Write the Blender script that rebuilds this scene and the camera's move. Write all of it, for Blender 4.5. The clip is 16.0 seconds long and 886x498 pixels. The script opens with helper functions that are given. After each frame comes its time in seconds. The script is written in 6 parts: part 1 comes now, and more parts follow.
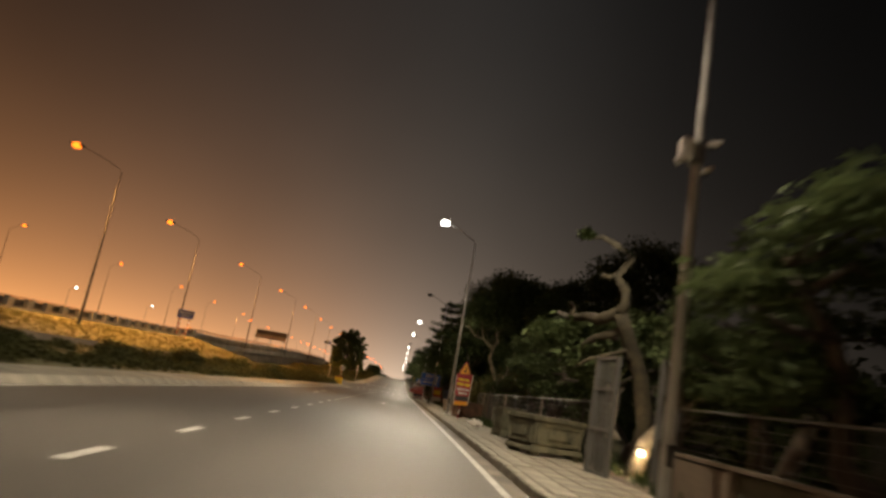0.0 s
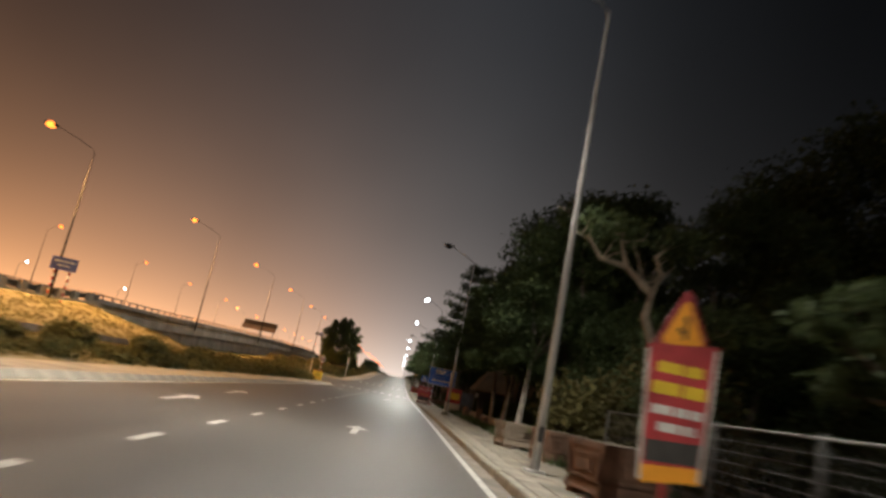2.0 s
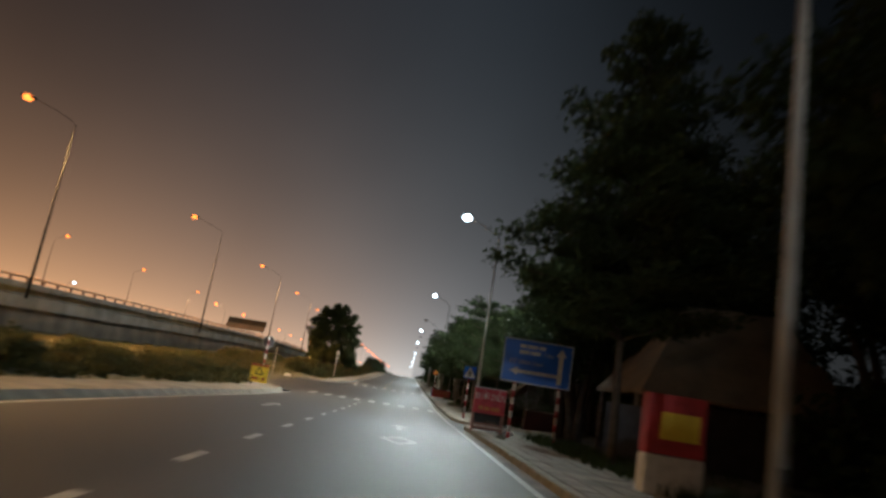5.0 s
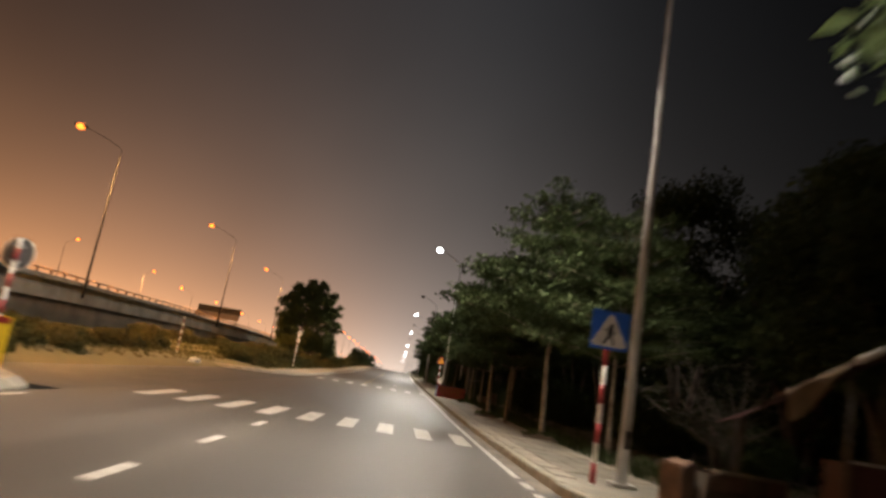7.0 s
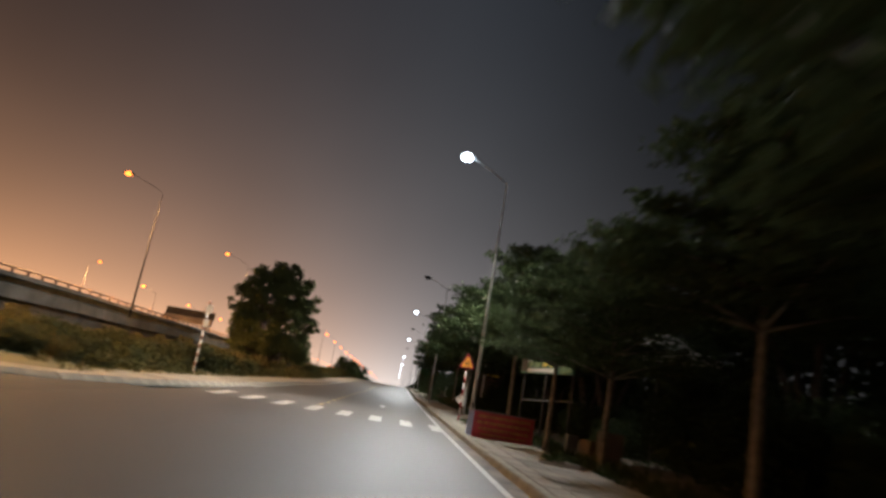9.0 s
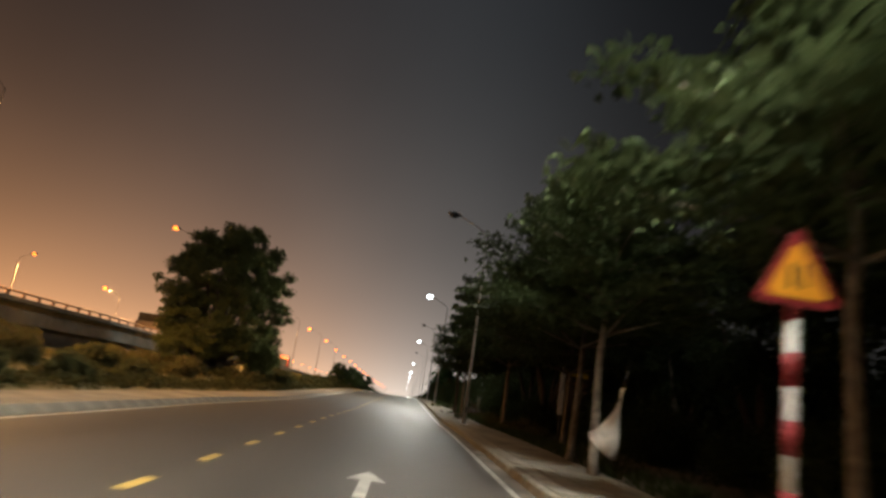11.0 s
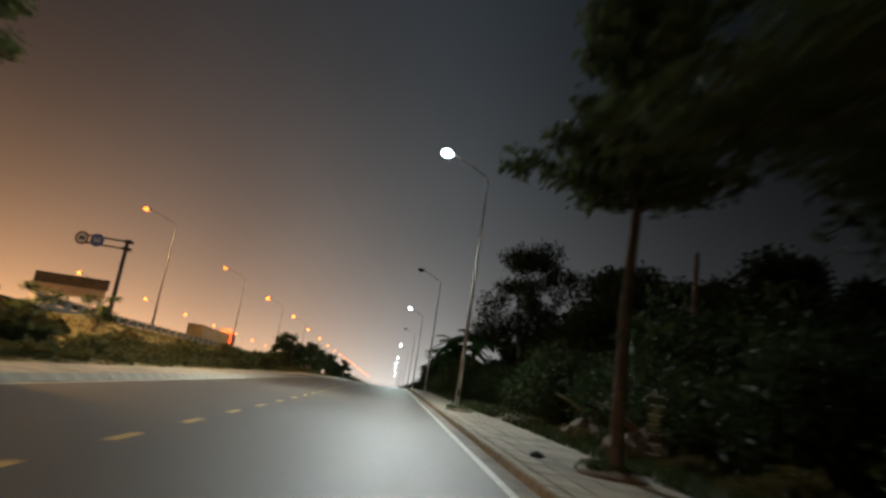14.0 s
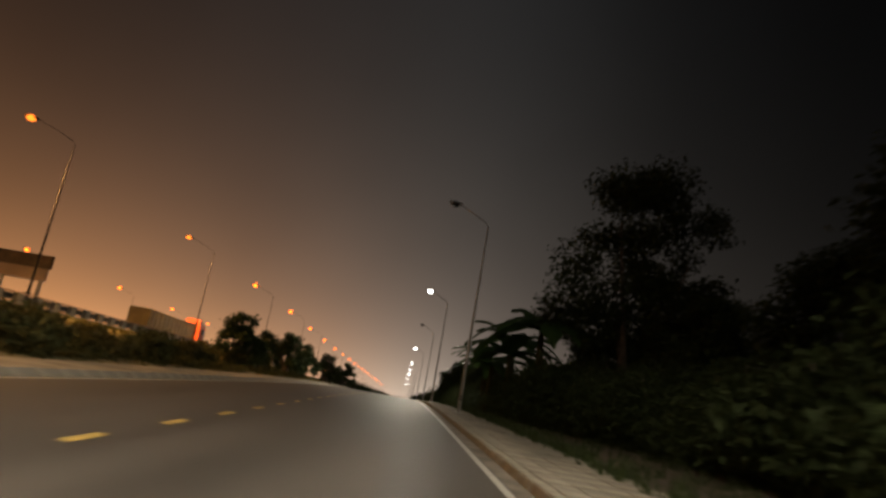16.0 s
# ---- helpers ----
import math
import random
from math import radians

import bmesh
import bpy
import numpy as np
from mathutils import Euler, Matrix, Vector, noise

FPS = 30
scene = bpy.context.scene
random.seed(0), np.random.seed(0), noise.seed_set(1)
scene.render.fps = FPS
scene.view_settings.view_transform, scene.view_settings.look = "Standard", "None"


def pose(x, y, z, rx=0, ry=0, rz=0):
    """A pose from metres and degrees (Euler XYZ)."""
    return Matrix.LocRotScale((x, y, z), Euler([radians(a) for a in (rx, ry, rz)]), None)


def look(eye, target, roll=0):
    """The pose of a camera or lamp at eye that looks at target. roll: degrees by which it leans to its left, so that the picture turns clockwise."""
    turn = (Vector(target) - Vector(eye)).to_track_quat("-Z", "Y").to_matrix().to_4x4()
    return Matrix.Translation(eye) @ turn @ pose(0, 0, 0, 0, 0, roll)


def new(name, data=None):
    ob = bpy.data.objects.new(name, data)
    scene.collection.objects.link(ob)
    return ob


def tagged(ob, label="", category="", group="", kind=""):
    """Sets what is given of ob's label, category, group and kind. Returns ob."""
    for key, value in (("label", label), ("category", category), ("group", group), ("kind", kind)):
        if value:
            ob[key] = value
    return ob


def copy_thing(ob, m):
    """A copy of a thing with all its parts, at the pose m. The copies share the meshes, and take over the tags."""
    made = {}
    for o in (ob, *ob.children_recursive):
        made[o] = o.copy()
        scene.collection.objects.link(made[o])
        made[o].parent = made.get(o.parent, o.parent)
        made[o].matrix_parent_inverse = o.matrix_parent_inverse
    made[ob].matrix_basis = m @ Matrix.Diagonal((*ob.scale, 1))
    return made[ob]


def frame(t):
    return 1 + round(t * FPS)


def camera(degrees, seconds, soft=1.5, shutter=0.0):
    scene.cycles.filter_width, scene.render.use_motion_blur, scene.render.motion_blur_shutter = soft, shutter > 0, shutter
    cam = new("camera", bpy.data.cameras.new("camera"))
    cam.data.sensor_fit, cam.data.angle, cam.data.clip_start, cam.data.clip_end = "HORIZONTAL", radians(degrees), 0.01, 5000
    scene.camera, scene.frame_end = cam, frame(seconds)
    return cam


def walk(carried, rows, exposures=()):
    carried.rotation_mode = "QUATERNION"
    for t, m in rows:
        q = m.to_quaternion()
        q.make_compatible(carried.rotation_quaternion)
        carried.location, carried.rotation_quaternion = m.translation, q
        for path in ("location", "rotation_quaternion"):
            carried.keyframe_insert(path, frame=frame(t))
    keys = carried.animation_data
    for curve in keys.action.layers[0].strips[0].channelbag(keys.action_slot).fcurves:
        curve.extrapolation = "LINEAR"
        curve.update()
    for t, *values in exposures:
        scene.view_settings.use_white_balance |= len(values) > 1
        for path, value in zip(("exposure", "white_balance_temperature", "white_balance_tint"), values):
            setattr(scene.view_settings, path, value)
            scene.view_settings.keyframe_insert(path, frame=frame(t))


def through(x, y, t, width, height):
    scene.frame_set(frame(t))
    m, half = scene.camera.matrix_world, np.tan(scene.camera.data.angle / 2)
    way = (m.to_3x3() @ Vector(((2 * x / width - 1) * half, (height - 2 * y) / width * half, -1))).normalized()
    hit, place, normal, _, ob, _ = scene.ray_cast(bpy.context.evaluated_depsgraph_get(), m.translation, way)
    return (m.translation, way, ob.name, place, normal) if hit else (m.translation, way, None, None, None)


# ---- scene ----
cam = camera(67.3, 16.0, soft=2.9, shutter=0.6)
PATH = [
    (0, (-1.799, 1.088, -0.844), (-1.743, 3.046, -0.437), 10.1),
    (0.5, (-1.786, 7.885, -0.836), (-1.724, 9.843, -0.433), 10.4),
    (1, (-1.784, 14.808, -0.915), (-1.725, 16.767, -0.517), 10.8),
    (1.5, (-1.777, 21.423, -1.003), (-1.722, 23.382, -0.603), 11.2),
    (2, (-1.753, 28.645, -0.939), (-1.703, 30.604, -0.535), 11.5),
    (2.5, (-1.779, 35.690, -1.071), (-1.739, 37.648, -0.665), 11.4),
    (3, (-1.880, 42.625, -1.104), (-1.854, 44.584, -0.699), 11.3),
    (5.5, (-2.388, 76.172, -1.368), (-2.342, 78.130, -0.967), 9.1),
    (6, (-2.387, 83.273, -1.458), (-2.330, 85.231, -1.055), 9.4),
    (6.5, (-2.375, 90.173, -1.516), (-2.313, 92.131, -1.115), 9.7),
    (7, (-2.345, 96.962, -1.610), (-2.277, 98.921, -1.215), 9.4),
    (7.5, (-2.295, 103.976, -1.658), (-2.224, 105.935, -1.257), 9.3),
    (8, (-2.192, 111.091, -1.633), (-2.108, 113.047, -1.227), 9.3),
    (8.5, (-2.082, 118.395, -1.621), (-2.000, 120.349, -1.198), 9.6),
    (9, (-2.013, 125.254, -1.543), (-1.946, 127.204, -1.105), 9.9),
    (9.5, (-2.037, 132.167, -1.515), (-1.990, 134.114, -1.064), 9.6),
    (10, (-2.156, 138.941, -1.422), (-2.123, 140.886, -0.959), 9.0),
    (12.5, (-1.992, 174.866, -0.877), (-1.916, 176.816, -0.437), 7.4),
    (13, (-2.002, 182.593, -0.858), (-1.915, 184.544, -0.426), 7.9),
    (13.5, (-1.916, 189.832, -0.812), (-1.827, 191.783, -0.380), 8.4),
    (14, (-1.765, 196.927, -0.686), (-1.675, 198.876, -0.249), 8.7),
    (14.5, (-1.692, 204.166, -0.511), (-1.597, 206.115, -0.072), 9.1),
    (15, (-1.527, 210.899, -0.368), (-1.440, 212.846, 0.080), 9.8),
    (15.5, (-1.524, 218.050, -0.163), (-1.462, 219.997, 0.290), 10.1),
    (16, (-1.595, 225.089, -0.090), (-1.555, 227.036, 0.365), 10.0),
]
EXPOSURES = [(0.0, 0.1, 7700, 10), (0.5, -0.1, 8600, 12), (1.0, 0.3, 7000, 10), (1.6, 0.75, 5800, 6), (2.1, 0.55, 6200, 8), (2.5, 0.2, 7200, 12), (3.0, -0.2, 7700, 10), (5.0, 0.3, 5200, -2), (6.0, 0.75, 5000, 0), (6.5, 0.9, 5500, 4), (7.0, 0.6, 6500, 10), (7.5, 0.05, 7800, 12), (7.9, 0.03, 7600, 10), (8.6, 0.5, 5900, 6), (9.0, 0.7, 5600, 6), (9.5, 0.8, 5600, 4), (10.0, 0.8, 6000, 4), (12.5, 0.2, 6100, 0), (13.0, 0.45, 5600, -2), (13.5, 0.5, 5500, -3), (14.5, 0.7, 5400, -2), (15.2, 0.55, 6200, 6), (16.0, -0.05, 7000, 8)]
walk(cam, [(t, look(eye, target, roll)) for t, eye, target, roll in PATH], EXPOSURES)

# ---- the lie of the land ----
# height of the road along its length: it sags past the entrance, climbs and goes over a crest
RISE = [(-600, -2.09), (-15, -2.09), (0, -2.14), (15, -2.18), (30, -2.28), (45, -2.42), (60, -2.52), (75, -2.65), (90, -2.8), (105, -2.97), (120, -2.96), (135, -2.8), (150, -2.64), (165, -2.41), (180, -2.14), (195, -1.97), (210, -1.64), (225, -1.28), (240, -0.92), (255, -0.57), (270, -0.29), (285, -0.07), (300, 0.08), (315, 0.17), (340, 0.13), (400, -0.15), (520, -0.45), (3000, -0.45)]
STATIONS = [-600] + list(range(-60, 521, 5)) + [1500, 3000]


def smooth_rise(y):
    k = max(0, min(len(RISE) - 2, sum(a <= y for a, _ in RISE) - 1))
    slope = []
    for i in (k, k + 1):
        (a, u), (b, v) = RISE[max(0, i - 1)], RISE[min(len(RISE) - 1, i + 1)]
        slope.append((v - u) / (b - a))
    (a, u), (b, v) = RISE[k], RISE[k + 1]
    d, s = b - a, (y - a) / (b - a)
    return (2 * s ** 3 - 3 * s ** 2 + 1) * u + (s ** 3 - 2 * s ** 2 + s) * d * slope[0] + (3 * s ** 2 - 2 * s ** 3) * v + (s ** 3 - s ** 2) * d * slope[1]


HEIGHTS = [smooth_rise(y) for y in STATIONS]


def rise(y):
    """Height of the road at y, or at each of an array of y."""
    return np.interp(y, STATIONS, HEIGHTS)


def lay_sheet(ob):
    """Cuts a long mesh across the road and bends it over the rises and dips."""
    me, m = ob.data, ob.matrix_world
    if len(me.vertices) < 4000:
        bm = bmesh.new()
        bm.from_mesh(me)
        inverse = m.inverted()
        ys = [(m @ v.co).y for v in bm.verts]
        for y in STATIONS:
            if min(ys) < y < max(ys):
                bmesh.ops.bisect_plane(bm, geom=list(bm.verts) + list(bm.edges) + list(bm.faces), dist=0.001, plane_co=inverse @ Vector((0, y, 0)), plane_no=m.to_3x3().transposed() @ Vector((0, 1, 0)))
        bm.to_mesh(me)
        bm.free()
    co = np.empty(len(me.vertices) * 3, dtype=np.float32)
    me.vertices.foreach_get("co", co)
    co = co.reshape(-1, 3)
    world_y = co @ np.array(m)[1, :3] + m[1][3]
    co[:, 2] += rise(world_y)
    me.vertices.foreach_set("co", co.ravel())
    me.update()


LONG = ("ground", "road", "pavement", "gutter", "verge", "bank", "kerb", "flyover_deck", "flyover_wall", "parapet", "guardrail", "retaining_wall", "fence", "garden_wall", "grass", "weeds", "low_growth", "undergrowth", "far_woods", "side_road", "driveway")


def lay_on_land():
    """Sets every thing on the rises and dips of the road: long things are bent, others stand upright at their height."""
    bpy.context.view_layer.update()
    for ob in [o for o in scene.objects if o.parent is None and o.type != "CAMERA"]:
        if ob.name.split(".")[0] not in LONG:
            ob.location.z += float(rise(ob.location.y))
            continue
        for o in (ob, *ob.children_recursive):
            if o.type != "MESH":
                continue
            if o.data.users > 1:
                y = o.matrix_world.translation.y
                o.location.z += float(rise(y))
                grade = math.atan2(float(rise(y + 2) - rise(y - 2)), 4)
                o.rotation_euler.x += grade
            else:
                lay_sheet(o)


# ---- world, lights ----
world = bpy.data.worlds.new("night_haze")
scene.world = world
world.use_nodes = True


def build_world():
    nt = world.node_tree
    nt.nodes.clear()
    N, L = nt.nodes.new, nt.links.new

    def math_node(op, a, b=None, clamp=False):
        n = N("ShaderNodeMath")
        n.operation, n.use_clamp = op, clamp
        for i, v in enumerate((a, b)):
            if v is None:
                continue
            if isinstance(v, (int, float)):
                n.inputs[i].default_value = v
            else:
                L(v, n.inputs[i])
        return n.outputs[0]

    co = N("ShaderNodeTexCoord")
    sep = N("ShaderNodeSeparateXYZ")
    L(co.outputs["Generated"], sep.inputs[0])
    az = math_node("ARCTAN2", sep.outputs[0], sep.outputs[1])       # 0 along the road, negative to the left
    unit = math_node("ADD", math_node("DIVIDE", az, 2 * math.pi), 0.5)
    up = math_node("MAXIMUM", sep.outputs[2], 0.0)

    def ramp(stops):
        r = N("ShaderNodeValToRGB")
        r.color_ramp.interpolation = "B_SPLINE"
        while len(r.color_ramp.elements) < len(stops):
            r.color_ramp.elements.new(0.5)
        for e, (deg, v) in zip(r.color_ramp.elements, stops):
            e.position, e.color = deg / 360 + 0.5, (v, v, v, 1)
        L(unit, r.inputs[0])
        return r.outputs[0]

    def fall(scale):
        return math_node("POWER", math.e, math_node("DIVIDE", up, -scale))

    noise_tex = N("ShaderNodeTexNoise")
    noise_tex.inputs["Scale"].default_value = 2.2
    noise_tex.inputs["Detail"].default_value = 3
    L(co.outputs["Generated"], noise_tex.inputs["Vector"])
    mottled = math_node("ADD", math_node("MULTIPLY", noise_tex.outputs[0], 0.5), 0.75)

    def tint(value, colour):
        m = N("ShaderNodeMix")
        m.data_type, m.blend_type = "RGBA", "MULTIPLY"
        m.inputs[0].default_value = 1
        L(value, m.inputs[6])
        m.inputs[7].default_value = (*colour, 1)
        return m.outputs[2]

    def add(a, b):
        m = N("ShaderNodeMix")
        m.data_type, m.blend_type = "RGBA", "ADD"
        m.inputs[0].default_value = 1
        L(a, m.inputs[6])
        L(b, m.inputs[7])
        return m.outputs[2]

    def times(*v):
        out = v[0]
        for w in v[1:]:
            out = math_node("MULTIPLY", out, w)
        return out

    # sodium glow over the flyover and pale glow over the lamps, both up and down the road, and a dark sky elsewhere
    sodium = times(ramp([(-179, 0.3), (-170, 0.6), (-152, 1.0), (-120, 0.9), (-60, 0.9), (-28, 1.0), (-10, 0.6), (4, 0.18), (22, 0.03), (45, 0.0), (158, 0.03), (176, 0.18)]), fall(SODIUM_FALL), mottled)
    sodium_high = times(ramp([(-179, 0.2), (-160, 0.6), (-130, 1.0), (-50, 1.0), (-20, 0.6), (5, 0.1), (30, 0.0), (150, 0.0), (175, 0.1)]), fall(0.42), mottled)
    pale = times(ramp([(-179, 1.0), (-165, 0.6), (-135, 0.1), (-45, 0.1), (-15, 0.6), (-2, 1.0), (7, 0.8), (20, 0.22), (45, 0.03), (135, 0.03), (160, 0.22), (173, 0.8)]), fall(PALE_FALL), mottled)
    top = times(ramp([(-179, 0.95), (-172, 0.9), (-145, 0.45), (-90, 0.25), (-35, 0.45), (-8, 0.9), (5, 0.95), (16, 0.34), (32, 0.09), (90, 0.05), (148, 0.09), (164, 0.34), (175, 0.95)]), mottled)
    near_lamps = times(ramp([(-179, 0.9), (-176, 0.6), (-171, 0.0), (-9, 0.0), (-3, 0.6), (1.5, 1.0), (6, 0.5), (13, 0.0), (167, 0.0), (174, 0.5)]), fall(0.045))
    low_sodium = times(ramp([(-179, 0.1), (-172, 0.8), (-150, 1.0), (-110, 0.3), (-70, 0.3), (-30, 1.0), (-8, 0.8), (0, 0.1), (6, 0.0), (174, 0.0)]), fall(0.055))
    col = add(add(tint(sodium, SODIUM_GLOW), tint(sodium_high, SODIUM_HIGH)), add(tint(pale, PALE_GLOW), tint(top, TOP_GLOW)))
    col = add(col, add(tint(near_lamps, LAMP_ROW_GLOW), tint(low_sodium, LOW_SODIUM)))
    # the haze overhead, lit from below by all the lamps
    over = times(math_node("MULTIPLY", math_node("SUBTRACT", up, 0.6), 3.0, True), mottled)
    col = add(col, tint(over, OVERHEAD_GLOW))
    bg = N("ShaderNodeBackground")
    L(col, bg.inputs[0])
    out = N("ShaderNodeOutputWorld")
    L(bg.outputs[0], out.inputs[0])


SODIUM_GLOW, SODIUM_FALL = (0.56, 0.2, 0.039), 0.13
SODIUM_HIGH = (0.015, 0.006, 0.0024)
LAMP_ROW_GLOW = (0.28, 0.29, 0.275)
LOW_SODIUM = (0.4, 0.17, 0.04)
PALE_GLOW, PALE_FALL = (0.21, 0.214, 0.206), 0.175
TOP_GLOW = (0.0120, 0.0132, 0.0158)
OVERHEAD_GLOW = (0.075, 0.074, 0.066)
build_world()

LED_COLOUR, LED_POWER = (1.0, 0.92, 0.78), 8800
SODIUM_COLOUR, SODIUM_POWER = (1.0, 0.47, 0.13), 62000


# ---- materials ----
def material(name, colour, rough=0.8, metal=0.0, vary=0.25, scale=6.0, bump=0.2, fine=60.0, second=None, emit=0.0, spec=0.5, island=0.0, stretch=1.0):
    """A procedural surface: colour varied at two scales, roughness variation and fine relief."""
    m = bpy.data.materials.new(name)
    m.use_nodes = True
    nt = m.node_tree
    N, L = nt.nodes.new, nt.links.new
    b = nt.nodes["Principled BSDF"]
    co = N("ShaderNodeTexCoord")
    big, small = N("ShaderNodeTexNoise"), N("ShaderNodeTexNoise")
    big.inputs["Scale"].default_value, big.inputs["Detail"].default_value = scale, 5
    small.inputs["Scale"].default_value, small.inputs["Detail"].default_value = fine, 3
    along = N("ShaderNodeMapping")
    along.inputs["Scale"].default_value = (1, stretch, 1)
    L(co.outputs["Object"], along.inputs["Vector"])
    L(along.outputs[0], big.inputs["Vector"])
    L(co.outputs["Object"], small.inputs["Vector"])
    mix = N("ShaderNodeMix")
    mix.data_type = "RGBA"
    dark = second or tuple(c * (1 - vary) for c in colour)
    mix.inputs[6].default_value, mix.inputs[7].default_value = (*dark, 1), (*(min(1, c * (1 + vary * 0.6)) for c in colour), 1)
    spread = N("ShaderNodeMapRange")
    spread.inputs[1].default_value, spread.inputs[2].default_value = 0.32, 0.68
    L(big.outputs[0], spread.inputs[0])
    L(spread.outputs[0], mix.inputs[0])
    grain = N("ShaderNodeMix")
    grain.data_type, grain.blend_type = "RGBA", "MULTIPLY"
    grain.inputs[0].default_value = vary
    L(mix.outputs[2], grain.inputs[6])
    L(small.outputs[0], grain.inputs[7])
    last = grain.outputs[2]
    if island:
        info, geo, var = N("ShaderNodeObjectInfo"), N("ShaderNodeNewGeometry"), N("ShaderNodeHueSaturation")
        total = N("ShaderNodeMath")
        total.operation = "ADD"
        L(info.outputs["Random"], total.inputs[0])
        L(geo.outputs["Random Per Island"], total.inputs[1])
        ran = N("ShaderNodeMapRange")
        ran.inputs[2].default_value = 2.0
        ran.inputs[3].default_value, ran.inputs[4].default_value = 1 - island, 1 + island
        L(total.outputs[0], ran.inputs[0])
        L(ran.outputs[0], var.inputs["Value"])
        L(last, var.inputs["Color"])
        last = var.outputs[0]
    L(last, b.inputs["Base Color"])
    rr = N("ShaderNodeMapRange")
    rr.inputs[3].default_value, rr.inputs[4].default_value = max(0.02, rough - 0.12), min(1, rough + 0.12)
    L(big.outputs[0], rr.inputs[0])
    L(rr.outputs[0], b.inputs["Roughness"])
    b.inputs["Metallic"].default_value = metal
    b.inputs["Specular IOR Level"].default_value = spec
    if bump:
        bp = N("ShaderNodeBump")
        bp.inputs["Strength"].default_value = bump
        bp.inputs["Distance"].default_value = 0.02
        L(small.outputs[0], bp.inputs["Height"])
        L(bp.outputs[0], b.inputs["Normal"])
    if emit:
        b.inputs["Emission Color"].default_value = (*colour, 1)
        b.inputs["Emission Strength"].default_value = emit
    return m


def leaf_material(name, colour, island=0.35, rough=0.65, through=0.25):
    m = material(name, colour, rough=rough, vary=0.3, scale=0.8, bump=0.0, fine=9.0, island=island, spec=0.1)
    nt = m.node_tree
    b, out = nt.nodes["Principled BSDF"], nt.nodes["Material Output"]
    tr, mix = nt.nodes.new("ShaderNodeBsdfTranslucent"), nt.nodes.new("ShaderNodeMixShader")
    tr.inputs[0].default_value = (*(c * 1.2 for c in colour), 1)
    mix.inputs[0].default_value = through
    nt.links.new(b.outputs[0], mix.inputs[1])
    nt.links.new(tr.outputs[0], mix.inputs[2])
    nt.links.new(mix.outputs[0], out.inputs[0])
    return m


M_ASPHALT = material("asphalt", (0.077, 0.067, 0.057), rough=0.58, vary=0.34, scale=0.9, bump=0.35, fine=90, spec=0.42, stretch=0.07)
M_PATCH = material("old_asphalt", (0.05, 0.046, 0.043), rough=0.6, vary=0.35, scale=0.5, bump=0.4, fine=70)
M_WHITE_LINE = material("white_road_paint", (0.46, 0.45, 0.41), rough=0.6, vary=0.35, scale=3, bump=0.15, fine=50)
M_YELLOW_LINE = material("yellow_road_paint", (0.52, 0.37, 0.1), rough=0.6, vary=0.35, scale=3, bump=0.15, fine=50)
M_KERB = material("kerb_concrete", (0.28, 0.25, 0.2), rough=0.88, vary=0.4, scale=1.8, bump=0.3, fine=40, island=0.07)
M_GUTTER = material("gutter_concrete", (0.2, 0.175, 0.14), rough=0.88, vary=0.55, scale=1.2, bump=0.3, fine=40)
M_KERB_WHITE = material("worn_whitewashed_kerb", (0.28, 0.25, 0.2), rough=0.88, vary=0.3, scale=0.5, bump=0.3, fine=40)
M_PAVING = material("pavement_concrete", (0.25, 0.225, 0.18), rough=0.88, vary=0.45, scale=0.7, bump=0.3, fine=30)
M_SLAB = material("dusty_paving_slab", (0.26, 0.23, 0.18), rough=0.9, vary=0.45, scale=0.9, bump=0.3, fine=30, island=0.12)
M_DIRT = material("bare_earth", (0.10, 0.072, 0.045), rough=0.95, vary=0.5, scale=0.6, bump=0.7, fine=12)
M_GROUND = material("dark_soil_and_weeds", (0.05, 0.05, 0.028), rough=0.95, vary=0.5, scale=0.15, bump=0.6, fine=4)
M_SLOPE = material("grassy_bank", (0.095, 0.085, 0.032), rough=0.95, vary=0.25, scale=0.25, bump=0.4, fine=7, second=(0.075, 0.064, 0.026))
M_CONCRETE = material("weathered_concrete", (0.34, 0.31, 0.27), rough=0.85, vary=0.35, scale=0.5, bump=0.25, fine=20)
M_CONCRETE_DARK = material("stained_concrete", (0.24, 0.185, 0.135), rough=0.9, vary=0.45, scale=0.4, bump=0.3, fine=16)
M_STEEL = material("galvanised_steel", (0.13, 0.126, 0.118), rough=0.6, metal=0.2, vary=0.2, scale=2, bump=0.05)
M_DARK_STEEL = material("dark_painted_steel", (0.07, 0.065, 0.06), rough=0.6, metal=0.4, vary=0.3, scale=3, bump=0.1)
M_GALV = material("pale_galvanised_pole", (0.46, 0.45, 0.43), rough=0.6, metal=0.15, vary=0.25, scale=1.5, bump=0.05)
M_POLE = material("dull_grey_pole_paint", (0.05, 0.047, 0.043), rough=0.85, spec=0.1, vary=0.25, scale=2, bump=0.05)
M_SIGN_BACK = material("dull_grey_sign_back", (0.2, 0.19, 0.19), rough=0.7, metal=0.2, vary=0.3, scale=4, bump=0.05)
# billboard orange, lightened so the colour carries haze and glow
M_HAZY_ORANGE = material("hazy_orange_print", (0.78, 0.55, 0.36), rough=0.8, vary=0.2, scale=0.2, bump=0.05)
M_BLUE_GREY = material("grey_blue_sheet", (0.12, 0.13, 0.16), rough=0.6, metal=0.2, vary=0.35, scale=2, bump=0.1)
M_RAIL = material("rusty_red_rail", (0.30, 0.16, 0.10), rough=0.6, metal=0.2, vary=0.3, scale=3, bump=0.1)
M_BEAM = material("dark_guardrail", (0.06, 0.055, 0.05), rough=0.6, metal=0.3, vary=0.3, scale=2, bump=0.1)
